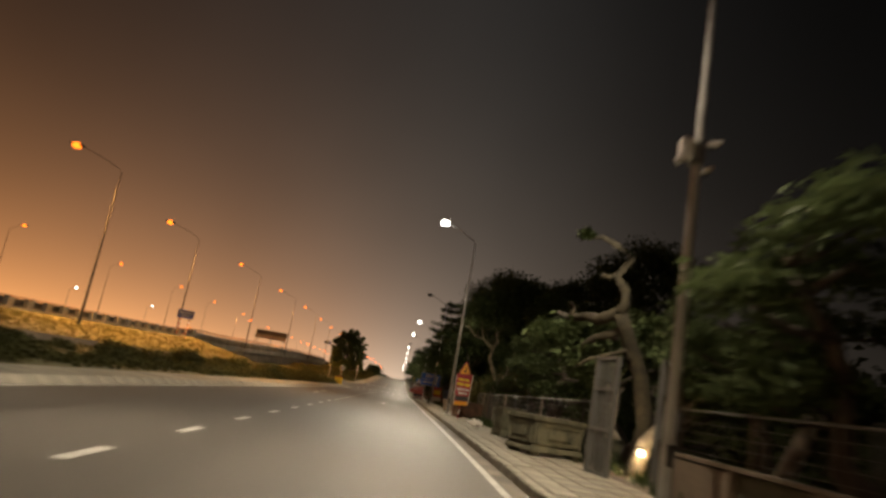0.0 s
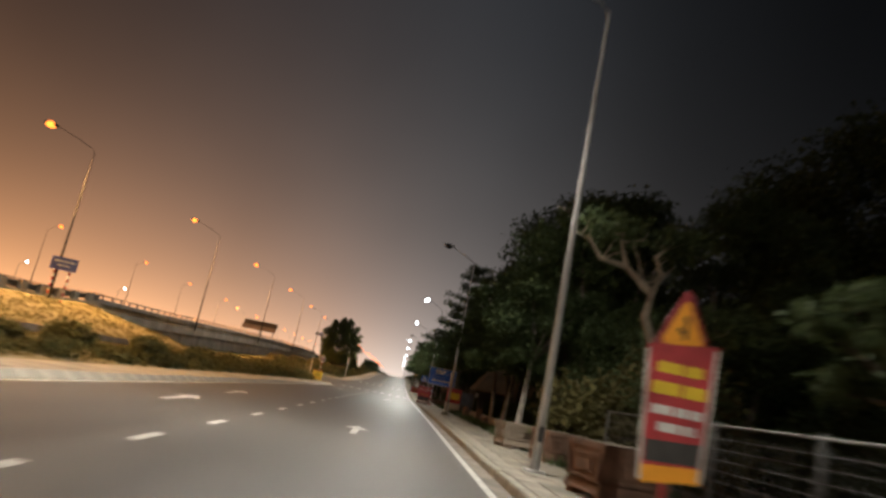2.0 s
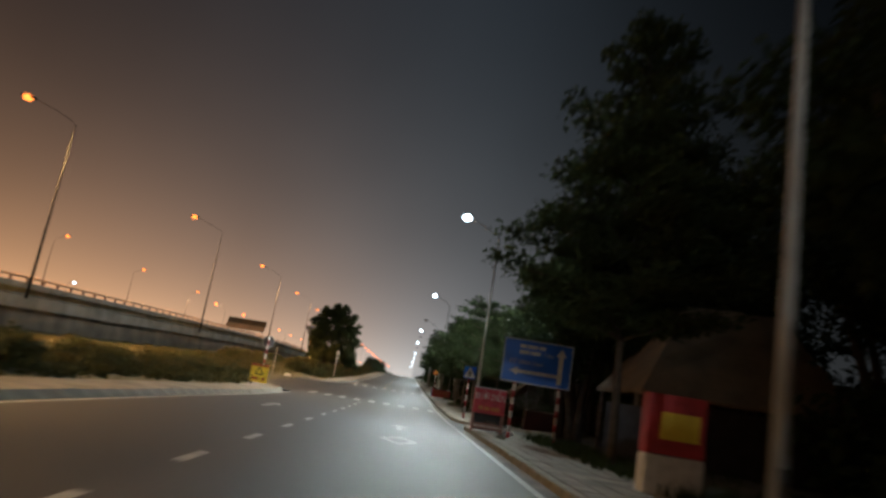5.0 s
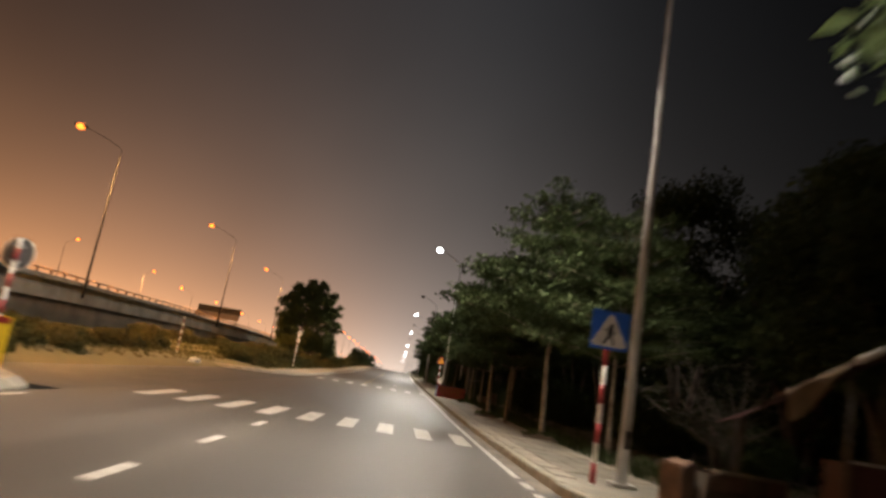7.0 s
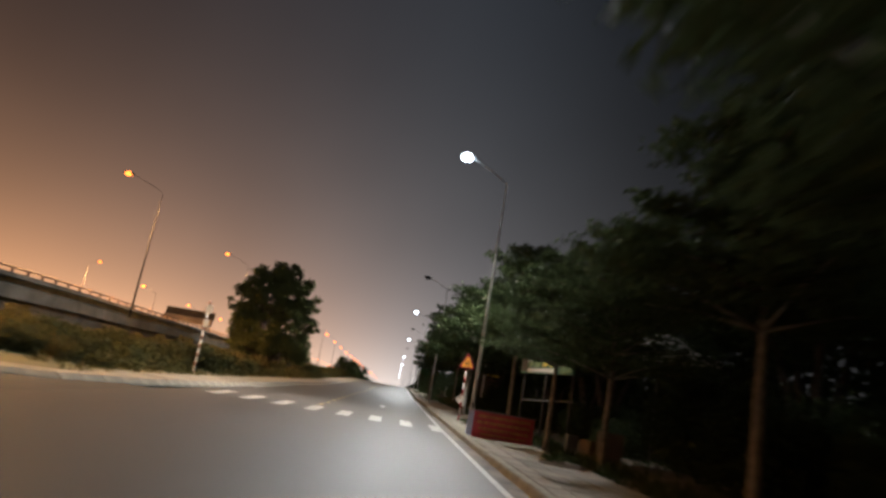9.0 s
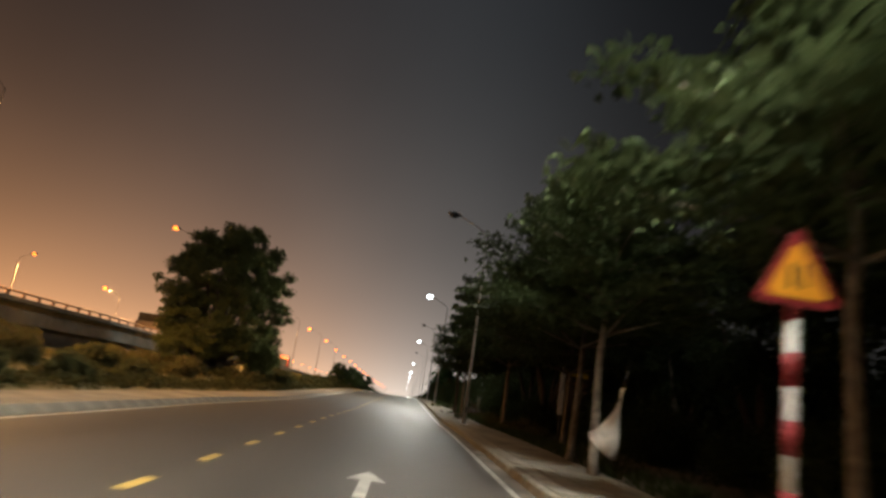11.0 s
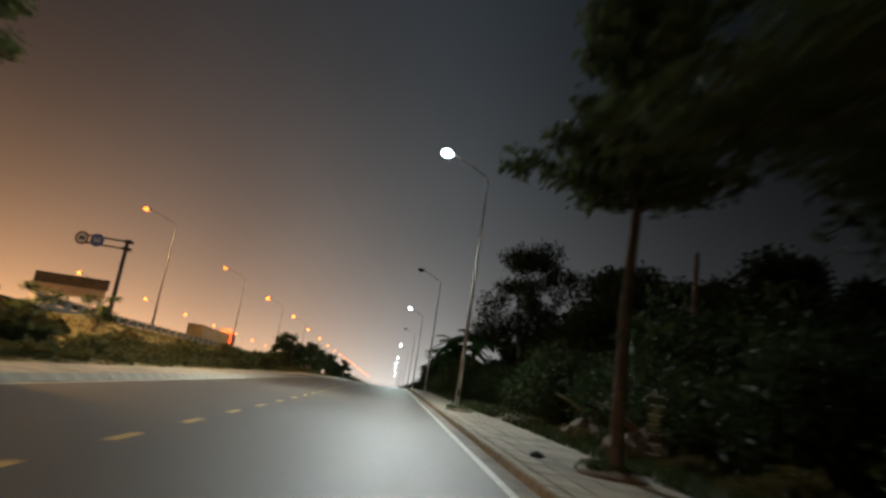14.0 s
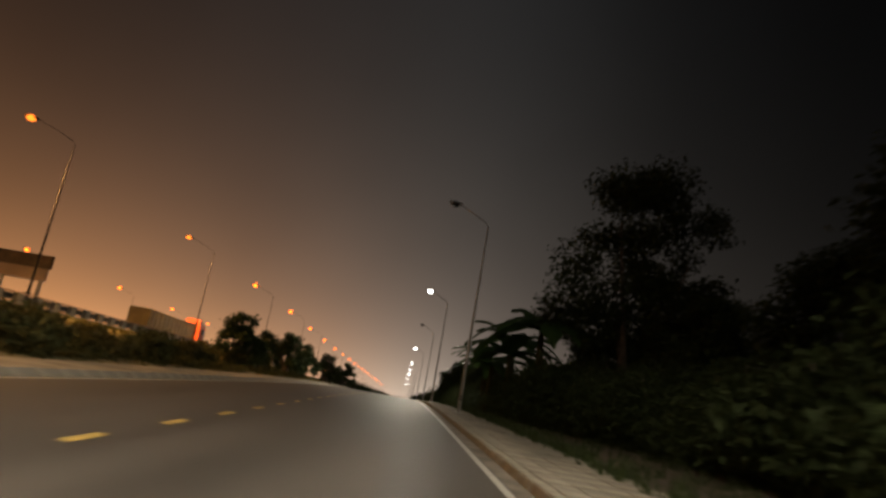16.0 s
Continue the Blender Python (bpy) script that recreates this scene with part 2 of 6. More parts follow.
M_RED = material("red_paint", (0.30, 0.026, 0.03), rough=0.5, vary=0.25, scale=4, bump=0.05)
# worn pink on the stall sign; on verge posts the paleness stands for haze
M_RED_FADED_HAZY = material("faded_hazed_red_paint", (0.3, 0.17, 0.14), rough=0.7, vary=0.3, scale=4, bump=0.05)
M_RED_DULL = material("faded_red_sheet", (0.5, 0.045, 0.05), rough=0.6, vary=0.35, scale=3, bump=0.1)
M_CREAM = material("cream_lettering", (0.66, 0.58, 0.44), rough=0.6, vary=0.25, scale=5, bump=0.05)
M_WHITE = material("white_paint", (0.72, 0.7, 0.66), rough=0.55, vary=0.2, scale=5, bump=0.05)
M_BLUE = material("blue_sign_sheet", (0.018, 0.13, 0.66), rough=0.4, vary=0.12, scale=2, bump=0.0)
M_BLUE_DULL = material("dull_blue_sheet", (0.10, 0.12, 0.30), rough=0.5, vary=0.2, scale=2, bump=0.0)
M_YELLOW = material("yellow_sign_sheet", (0.78, 0.55, 0.03), rough=0.45, vary=0.15, scale=3, bump=0.0)
M_ORANGE = material("orange_sign_sheet", (0.85, 0.36, 0.02), rough=0.45, vary=0.12, scale=3, bump=0.0)
M_BLACK = material("black_paint", (0.015, 0.015, 0.015), rough=0.5, vary=0.2, scale=5, bump=0.0)
M_GREEN = material("green_sign_sheet", (0.035, 0.115, 0.05), rough=0.6, vary=0.25, scale=2, bump=0.0)
M_BARK = material("grey_bark", (0.23, 0.19, 0.145), rough=0.95, vary=0.45, scale=5, bump=0.8, fine=25)
M_BARK_DARK = material("dark_bark", (0.10, 0.08, 0.06), rough=0.95, vary=0.45, scale=5, bump=0.8, fine=25)
M_BARK_DARKEST = material("darkest_bark", (0.062, 0.05, 0.028), rough=0.95, vary=0.5, scale=5, bump=0.8, fine=25)
M_TEXT_DULL = material("dull_orange_lettering", (0.5, 0.2, 0.05), rough=0.7, vary=0.3, scale=6, bump=0.05)
M_PALE_GREEN = material("pale_green_print", (0.3, 0.42, 0.2), rough=0.6, vary=0.3, scale=3, bump=0.05)
M_LAMP_WARM = material("warm_garden_bulb", (1.0, 0.8, 0.55), emit=14, bump=0)
M_PALE_BARK = material("pale_bark", (0.27, 0.225, 0.165), rough=0.9, vary=0.45, scale=4, bump=0.8, fine=22)
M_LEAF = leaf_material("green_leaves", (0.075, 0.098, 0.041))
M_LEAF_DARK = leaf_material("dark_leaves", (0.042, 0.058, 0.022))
# leaf colour raised to stand for lamplight on the big left tree
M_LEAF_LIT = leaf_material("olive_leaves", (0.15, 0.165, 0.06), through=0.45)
M_LEAF_DULL = leaf_material("dull_olive_leaves", (0.064, 0.066, 0.026), rough=0.8)
M_LEAF_DRY = leaf_material("dry_weeds", (0.09, 0.08, 0.03), rough=0.8, island=0.18)
M_LEAF_BANANA = leaf_material("banana_leaf", (0.05, 0.10, 0.03), island=0.25)
M_LIMEWASH = material("flaking_limewash", (0.27, 0.24, 0.195), rough=0.95, vary=0.55, scale=6, bump=0.5, fine=25)
M_BLEACHED = material("bleached_wood", (0.62, 0.52, 0.4), rough=0.8, vary=0.3, scale=4, bump=0.5, fine=18)
M_STONE = material("mossy_stone", (0.115, 0.108, 0.068), rough=0.9, vary=0.5, scale=3, bump=0.6, fine=18)
M_BRICKWORK = material("rusty_brick_red", (0.17, 0.095, 0.06), rough=0.9, vary=0.45, scale=3, bump=0.4, fine=20)
M_TARP = material("tan_thatch", (0.24, 0.165, 0.09), rough=0.7, vary=0.3, scale=0.8, bump=0.3, fine=8)
M_RED_TARP = material("dark_red_sheeting", (0.085, 0.028, 0.024), rough=0.7, vary=0.4, scale=1.2, bump=0.3, fine=9)
M_CLOTH = material("white_cloth", (0.66, 0.62, 0.56), rough=0.9, vary=0.25, scale=3, bump=0.3, fine=10)
M_CARTON = material("cardboard", (0.125, 0.09, 0.056), rough=0.9, vary=0.25, scale=3, bump=0.2)
M_LED = material("led_lens", (0.92, 0.97, 1.0), emit=13, bump=0)
M_SODIUM = material("sodium_lens", (1.0, 0.2, 0.02), emit=3.0, bump=0)
M_SODIUM_FAR = material("far_sodium_lens", (1.0, 0.2, 0.02), emit=3.0, bump=0)
M_SODIUM_BARE = material("bare_sodium_bulb", (1.0, 0.15, 0.012), emit=7, bump=0)
M_TRUCK = material("ochre_truck_body", (0.42, 0.30, 0.12), rough=0.55, vary=0.25, scale=1, bump=0.05)
M_CAB = material("orange_truck_cab", (0.42, 0.075, 0.03), rough=0.4, vary=0.15, scale=1, bump=0.0)
M_RUBBER = material("tyre_rubber", (0.02, 0.02, 0.02), rough=0.8, vary=0.2, scale=8, bump=0.1)
M_GLASS = material("dark_glass", (0.02, 0.022, 0.025), rough=0.12, vary=0.1, scale=2, bump=0.0)
# pale grey; on the far billboard's steel it stands for haze
M_HAZY = material("hazy_pale_grey", (0.62, 0.57, 0.5), rough=0.9, vary=0.2, scale=0.4, bump=0.1)


# ---- building helpers ----
def part(name, bm, mat, parent=None, label=""):
    me = bpy.data.meshes.new(name)
    bm.to_mesh(me)
    bm.free()
    me.materials.append(mat)
    ob = new(name, me)
    if parent:
        ob.parent = parent
    if label:
        ob["label"] = label
    return ob


def raw_part(name, verts, faces, mat, parent=None, label="", smooth=False):
    me = bpy.data.meshes.new(name)
    me.from_pydata(verts, [], faces)
    me.materials.append(mat)
    if smooth:
        me.shade_smooth()
    ob = new(name, me)
    if parent:
        ob.parent = parent
    if label:
        ob["label"] = label
    return ob


def thing(name, label, category, at=(0, 0, 0), turn=0.0, group=""):
    ob = new(name)
    ob.matrix_basis = pose(*at, 0, 0, turn)
    return tagged(ob, label, category, group)


def box(bm, centre, size, turn=(0, 0, 0), bevel=0.0):
    m = pose(*centre, *turn) @ Matrix.Diagonal((*size, 1))
    r = bmesh.ops.create_cube(bm, size=1, matrix=m)
    if bevel:
        edges = list({e for v in r["verts"] for e in v.link_edges})
        bmesh.ops.bevel(bm, geom=edges, offset=bevel, segments=2, affect="EDGES")
    return bm


def tube(bm, points, radii, seg=8, cap=True):
    """A tapered tube along points."""
    rings = []
    pts = [Vector(p) for p in points]
    for i, p in enumerate(pts):
        d = (pts[min(i + 1, len(pts) - 1)] - pts[max(i - 1, 0)]).normalized()
        a = d.orthogonal().normalized() if abs(d.z) < 0.99 else Vector((1, 0, 0))
        a = (a - d * a.dot(d)).normalized()
        b = d.cross(a)
        r = radii[i] if isinstance(radii, (list, tuple)) else radii
        rings.append([bm.verts.new(p + (a * math.cos(2 * math.pi * k / seg) + b * math.sin(2 * math.pi * k / seg)) * r) for k in range(seg)])
    for u, v in zip(rings, rings[1:]):
        for k in range(seg):
            f = bm.faces.new((u[k], u[(k + 1) % seg], v[(k + 1) % seg], v[k]))
            f.smooth = True
    if cap:
        bm.faces.new(rings[0][::-1])
        bm.faces.new(rings[-1])
    return bm


def prism(bm, outline, depth, m=Matrix()):
    """An outline in x and z, given depth along y, placed by m."""
    front = [bm.verts.new(m @ Vector((x, -depth / 2, z))) for x, z in outline]
    back = [bm.verts.new(m @ Vector((x, depth / 2, z))) for x, z in outline]
    n = len(outline)
    bm.faces.new(front)
    bm.faces.new(back[::-1])
    for i in range(n):
        bm.faces.new((front[i], back[i], back[(i + 1) % n], front[(i + 1) % n]))
    return bm


def B():
    return bmesh.new()


def strip(name, lines, mat, parent=None, label="", smooth=True):
    """A sheet through rows of points that have the same count."""
    n = len(lines[0])
    verts = [tuple(p) for row in lines for p in row]
    faces = [(i * n + j, i * n + j + 1, (i + 1) * n + j + 1, (i + 1) * n + j) for i in range(len(lines) - 1) for j in range(n - 1)]
    return raw_part(name, verts, faces, mat, parent, label, smooth)


def leaves(clumps, count, size, seed, flat=0.5, shape=2.0):
    """Vertices and faces of many small leaves that fill the clumps (centre, radii)."""
    g = np.random.default_rng(seed)
    vol = np.array([r[0] * r[1] * r[2] for _, r in clumps]) ** 0.75
    which = g.choice(len(clumps), size=count, p=vol / vol.sum())
    c = np.array([c for c, _ in clumps])[which]
    r = np.array([r for _, r in clumps])[which]
    d = g.normal(size=(count, 3))
    d /= np.linalg.norm(d, axis=1)[:, None]
    d *= (g.random(count) ** 0.4)[:, None] * (1 + 0.16 * g.normal(size=count))[:, None]
    p = c + d * r
    nrm = g.normal(size=(count, 3))
    nrm[:, 2] = np.abs(nrm[:, 2]) + flat
    nrm /= np.linalg.norm(nrm, axis=1)[:, None]
    a = np.cross(nrm, g.normal(size=(count, 3)))
    a /= np.linalg.norm(a, axis=1)[:, None]
    b = np.cross(nrm, a)
    s = size * (0.6 + 0.8 * g.random(count))[:, None]
    droop = np.zeros((count, 3))
    droop[:, 2] = -0.25 * s[:, 0]
    quad = np.stack([p - a * s * shape / 2 + droop, p - b * s * 0.5, p + a * s * shape / 2 + droop, p + b * s * 0.5], axis=1)
    verts = quad.reshape(-1, 3)
    faces = np.arange(count * 4).reshape(-1, 4)
    return verts.tolist(), faces.tolist()


def lerp_table(table, y):
    if y <= table[0][0]:
        return table[0][1]
    for (a, u), (b, v) in zip(table, table[1:]):
        if y <= b:
            s = (y - a) / (b - a)
            return u + (v - u) * s
    return table[-1][1]


RAIL_TOP = [(-60, 2.5), (45, 2.6), (78, 3.3), (88, 3.95), (119, 4.55), (150, 4.75), (185, 4.6), (215, 4.2), (235, 3.7), (250, 3.1), (262, 2.75), (284, 2.55), (319, 2.45), (360, 2.6), (420, 2.8), (1300, 2.8)]


def rail_top(y):
    return lerp_table(RAIL_TOP, y)


def deck(y):
    return rail_top(y) - 0.8


# ---- ground, road, pavements ----
def slab(name, outline, z0, z1, mat, parent=None, label=""):
    bm = B()
    top = [bm.verts.new((x, y, z1)) for x, y in outline]
    low = [bm.verts.new((x, y, z0)) for x, y in outline]
    n = len(outline)
    bm.faces.new(top)
    for i in range(n):
        bm.faces.new((top[i], low[i], low[(i + 1) % n], top[(i + 1) % n]))
    bmesh.ops.recalc_face_normals(bm, faces=bm.faces)
    bmesh.ops.triangulate(bm, faces=[f for f in bm.faces if len(f.verts) > 4])
    return part(name, bm, mat, parent, label)


ground = strip("ground", [[(x, y, -0.12) for x in (-2500, -400, -80, 0, 80, 400, 2500)] for y in (-600, -60, 100, 300, 600, 1200, 3000)], M_GROUND)
tagged(ground, "dark soil and weeds reaching the hazy horizon", "ground", kind="structure")
road = strip("road", [[(x, y, 0.0) for x in (-9.35, -5, 0.12)] for y in (-60, 0, 100, 200, 300, 600, 1500)], M_ASPHALT)
tagged(road, "grey asphalt service road with white and yellow markings", "road", kind="structure")
side_road = slab("side_road", [(-9.35, 112), (-9.35, 147), (-13, 147), (-14.6, 145), (-14.6, 113), (-13, 112)], -0.1, -0.004, M_PATCH)
tagged(side_road, "worn asphalt of a shallow bay beside the road", "road", kind="structure")
drive = slab("driveway", [(0.12, 97), (0.12, 109), (2, 106), (14, 106), (14, 99.5), (2, 99.5)], -0.1, -0.004, M_PATCH)
tagged(drive, "dusty asphalt entrance between two pavement corners", "driveway", kind="structure")

# right pavement in two lengths, with rounded corners at the driveway
pav_a = slab("pavement", [(0.62, -40), (0.62, 98.8), (0.85, 100.3), (1.6, 101.3), (2.9, 101.7), (2.9, -40)], -0.1, 0.15, M_PAVING)
pav_b = slab("pavement", [(0.62, 420), (0.62, 108.0), (0.9, 105.4), (1.7, 103.9), (2.9, 103.3), (2.9, 420)], -0.1, 0.15, M_PAVING)
for p in (pav_a, pav_b):
    tagged(p, "dusty pale concrete pavement along the road", "pavement", kind="structure")
pav_l = slab("pavement", [(-9.55, -40), (-9.55, 108.6), (-10.0, 111.2), (-11.4, 113.0), (-13.5, 113.8), (-17, 114.1), (-17, 112.4), (-12.6, 112.0), (-11.4, 109), (-11.2, 104), (-11.2, -40)], -0.1, 0.15, M_PAVING)
pav_m = slab("pavement", [(-9.55, 420), (-9.55, 168), (-9.65, 158), (-10.2, 149), (-11.2, 144.4), (-12.7, 142.2), (-16, 141.2), (-19, 141.2), (-19, 142.8), (-14.5, 143.6), (-12.7, 147), (-11.8, 158), (-11.4, 168), (-11.4, 420)], -0.1, 0.15, M_PAVING)
for p in (pav_l, pav_m):
    tagged(p, "pale concrete verge beside a planted bank", "pavement", kind="structure")
gutter = strip("gutter", [[(x, y, 0.004 + 0.02 * (x < 0.1)) for x in (0.12, 0.4)] for y in (-40, 0, 50, 97)], M_GUTTER)
gutter_b = strip("gutter", [[(x, y, 0.004 + 0.02 * (x < 0.1)) for x in (0.12, 0.4)] for y in (107.6, 150, 200, 300, 420)], M_GUTTER)
for g in (gutter, gutter_b):
    tagged(g, "narrow stained concrete gutter below the kerb", "gutter", kind="structure")
verge_r = strip("verge", [[(x, y, z + 0.05 * noise.noise((x * 0.7, y * 0.5, 0))) for x, z in ((2.9, 0.1), (4.2, 0.16), (6, 0.2), (10, 0.15), (25, 0.0), (60, -0.1))] for y in range(-40, 102, 3)], M_DIRT)
verge_s = strip("verge", [[(x, y, z + 0.05 * noise.noise((x * 0.7, y * 0.5, 0))) for x, z in ((2.9, 0.1), (4.2, 0.16), (6, 0.2), (10, 0.15), (25, 0.0), (60, -0.1))] for y in range(103, 430, 3)], M_DIRT)
for v in (verge_r, verge_s):
    tagged(v, "bare brown earth with litter beyond the pavement", "verge", kind="structure")


def bank_row(y):
    """Cross-section of the land left of the road, from the verge up to the flyover."""
    d = deck(y)
    under = max(0.0, min(1.0, (y - 82) / 9)) * max(0.0, min(1.0, (252 - y) / 16))
    open_side = max(0.0, min(1.0, (y - 110) / 4)) * max(0.0, min(1.0, (146 - y) / 4))
    row = []
    for x, z in ((-11.2, 0.1), (-13, 0.22), (-15.5, 0.4), (-17.9, 0.5), (-18.1, 0.72), (-20, 0.3 * d + 0.5), (-22.5, 0.55 * d + 0.35), (-25, 0.8 * d + 0.15), (-26.8, d), (-28.2, d), (-30.5, d)):
        flat = 0.35 + 0.03 * (-x - 11)
        zz = z * (1 - under) + min(z, flat) * under
        if x > -13.5:
            zz = zz * (1 - open_side) - 0.11 * open_side
        zz += 0.12 * noise.noise((x * 0.35, y * 0.2, 3)) * (x < -12) * (x > -26) * (1 - open_side * (x > -13.5))
        row.append((x, y, zz))
    return row


bank = strip("bank", [bank_row(y) for y in range(-60, 424, 2)], M_SLOPE)
tagged(bank, "grassy earth bank rising to the flyover", "bank", kind="structure")


def kerb_run(name, path, label, splayed=False):
    """Kerb stones one metre long along a path, each a piece of the kerb, upright or with a splayed face."""
    root = thing(name, label, "kerb")
    root["kind"] = "structure"
    bm = box(B(), (0, 0, 0.07), (0.2, 0.985, 0.19), bevel=0.02)
    if splayed:
        bm = B()
        ends = [[bm.verts.new((x, y, z)) for x, z in ((0.2, 0.012), (0.185, 0.03), (0.0, 0.158), (-0.03, 0.166), (-0.1, 0.166), (-0.1, -0.04), (0.2, -0.04))] for y in (-0.49, 0.49)]
        bm.faces.new(ends[0])
        bm.faces.new(ends[1][::-1])
        for i in range(7):
            bm.faces.new((ends[0][i], ends[1][i], ends[1][(i + 1) % 7], ends[0][(i + 1) % 7]))
        bmesh.ops.recalc_face_normals(bm, faces=bm.faces[:])
    stone = part("kerb_stone", bm, M_KERB_WHITE if splayed else M_KERB, root)
    first = True
    g = random.Random(5)
    for a, b in path:
        a, b = Vector((*a, 0)), Vector((*b, 0))
        d = b - a
        n = max(1, round(d.length))
        turn = math.degrees(math.atan2(-d.x, d.y))
        for i in range(n):
            p = a + d * ((i + 0.5) / n)
            ob = stone if first else new("kerb_stone", stone.data)
            first = False
            ob.parent = root
            ob.matrix_basis = pose(p.x + g.uniform(-0.008, 0.008), p.y, g.uniform(-0.012, 0.008), g.uniform(-0.6, 0.6), g.uniform(-1.5, 1.5), turn + g.uniform(-0.6, 0.6)) @ Matrix.Diagonal((1, d.length / n, 1, 1))
    return root


kerb_run("kerb", [((0.51, 2), (0.51, 98.8)), ((0.51, 98.8), (0.75, 100.35)), ((0.75, 100.35), (1.55, 101.4)), ((1.55, 101.4), (2.9, 101.8))], "pale concrete kerb stones with dirty joints")
kerb_run("kerb", [((2.9, 103.2), (1.65, 103.8)), ((1.65, 103.8), (0.8, 105.35)), ((0.8, 105.35), (0.51, 108.0)), ((0.51, 108.0), (0.51, 300))], "pale concrete kerb stones with dirty joints")
kerb_run("kerb", [((-9.45, 8), (-9.45, 108.6)), ((-9.45, 108.6), (-9.92, 111.3)), ((-9.92, 111.3), (-11.4, 113.1)), ((-11.4, 113.1), (-13.5, 113.9)), ((-13.5, 113.9), (-17, 114.2))], "worn white-washed kerb stones of the verge", True)
kerb_run("kerb", [((-19, 141.1), (-16, 141.1)), ((-16, 141.1), (-12.6, 142.1)), ((-12.6, 142.1), (-11.1, 144.3)), ((-11.1, 144.3), (-10.1, 149)), ((-10.1, 149), (-9.55, 158)), ((-9.55, 158), (-9.45, 168)), ((-9.45, 168), (-9.45, 320))], "worn white-washed kerb stones of the verge", True)


def edging(owner, spans):
    """Slabs along the kerb, each a piece of the pavement."""
    g = random.Random(9)
    slab_mesh = None
    for y0, y1 in spans:
        for k in range(int((y1 - y0) / 1.2)):
            if slab_mesh is None:
                ob = part("edging_slab", box(B(), (0, 0, 0), (0.42, 1.17, 0.05), bevel=0.012), M_KERB, owner)
                slab_mesh = ob.data
            else:
                ob = new("edging_slab", slab_mesh)
                ob.parent = owner
            ob.matrix_basis = pose(0.86 + g.uniform(-0.006, 0.006), y0 + 1.2 * k + 0.6, 0.14 + g.uniform(-0.006, 0.006), g.uniform(-0.4, 0.4), g.uniform(-0.6, 0.6), g.uniform(-0.4, 0.4))


edging(pav_a, [(6, 98)])
edging(pav_b, [(109, 300)])


def paving(owner, spans, near):
    """Paving slabs behind the edging: those of the near stretches are pieces, the rest one joined part."""
    g = random.Random(31)
    mesh, rest = None, []
    for y0, y1 in spans:
        for k in range(int((y1 - y0) / 0.92)):
            y = y0 + 0.92 * k + 0.46
            for x in (1.31, 1.77, 2.23, 2.68):
                m = pose(x + g.uniform(-0.006, 0.006), y + g.uniform(-0.008, 0.008), 0.137 + g.uniform(-0.005, 0.006), g.uniform(-0.5, 0.5), g.uniform(-0.7, 0.7), g.uniform(-0.5, 0.5))
                if not any(a < y < b for a, b in near):
                    rest.append(m)
                    continue
                if mesh is None:
                    ob = part("paving_slab", box(B(), (0, 0, 0), (0.445, 0.9, 0.05), bevel=0.01), M_SLAB, owner)
                    mesh = ob.data
                else:
                    ob = new("paving_slab", mesh)
                    ob.parent = owner
                ob.matrix_basis = m
    verts, faces = [], []
    for m in rest:
        n = len(verts)
        verts += [tuple(m @ Vector((sx * 0.222, sy * 0.45, z))) for z in (-0.025, 0.025) for sx, sy in ((-1, -1), (1, -1), (1, 1), (-1, 1))]
        faces += [(n + 4, n + 5, n + 6, n + 7)] + [(n + i, n + (i + 1) % 4, n + 4 + (i + 1) % 4, n + 4 + i) for i in range(4)]
    tagged(raw_part("paving_field", verts, faces, M_SLAB, owner), kind="stuff")


paving(pav_a, [(8, 97)], ((8, 38), (84, 97)))
paving(pav_b, [(110, 290)], ((142, 166), (216, 240)))

# ---- road markings ----
def marking(name, outline, mat, z=0.006):
    bm = B()
    bm.faces.new([bm.verts.new((x, y, z)) for x, y in outline])
    return part(name, bm, mat, road)


def line(name, x, y0, y1, width, mat):
    return marking(name, [(x - width / 2, y0), (x + width / 2, y0), (x + width / 2, y1), (x - width / 2, y1)], mat)


line("edge_line", 0.0, -40, 97.5, 0.14, M_WHITE_LINE)
line("edge_line", 0.0, 109, 700, 0.13, M_WHITE_LINE)
for k in range(9):
    line("edge_dash", 0.0, 98.2 + 1.2 * k, 98.9 + 1.2 * k, 0.16, M_WHITE_LINE)
line("edge_line", -9.05, -40, 110, 0.14, M_WHITE_LINE)
line("edge_line", -9.05, 160, 700, 0.14, M_WHITE_LINE)
for k in range(-6, 27):
    y1 = 50.05 + (3.64 if k > 9 else 3.7) * (k - 9)
    line("lane_dash", -4.99, y1 - 1.15, y1, 0.16, M_WHITE_LINE)
for k in range(-14, 70):
    y1 = 191.5 + 3.0 * k
    if y1 > 154:
        line("centre_dash", -5.0, y1 - 1.0, y1, 0.16, M_YELLOW_LINE)
for k in range(9):
    x = -0.44 - 1.0 * k
    marking("crossing_stripe", [(x - 0.21, 113.9), (x + 0.21, 113.9), (x + 0.21, 117.0), (x - 0.21, 117.0)], M_WHITE_LINE)
for k in range(8):
    x = -0.2 - 1.17 * k
    marking("crossing_stripe", [(x - 0.23, 149.8), (x + 0.23, 149.8), (x + 0.23, 153.2), (x - 0.23, 153.2)], M_WHITE_LINE)


def diamond(x, y):
    for s in (-1, 1):
        marking("diamond_side", [(x, y - 1.25), (x + s * 0.5, y), (x + s * 0.34, y), (x, y - 0.85)], M_WHITE_LINE)
        marking("diamond_side", [(x, y + 1.25), (x + s * 0.5, y), (x + s * 0.34, y), (x, y + 0.85)], M_WHITE_LINE)


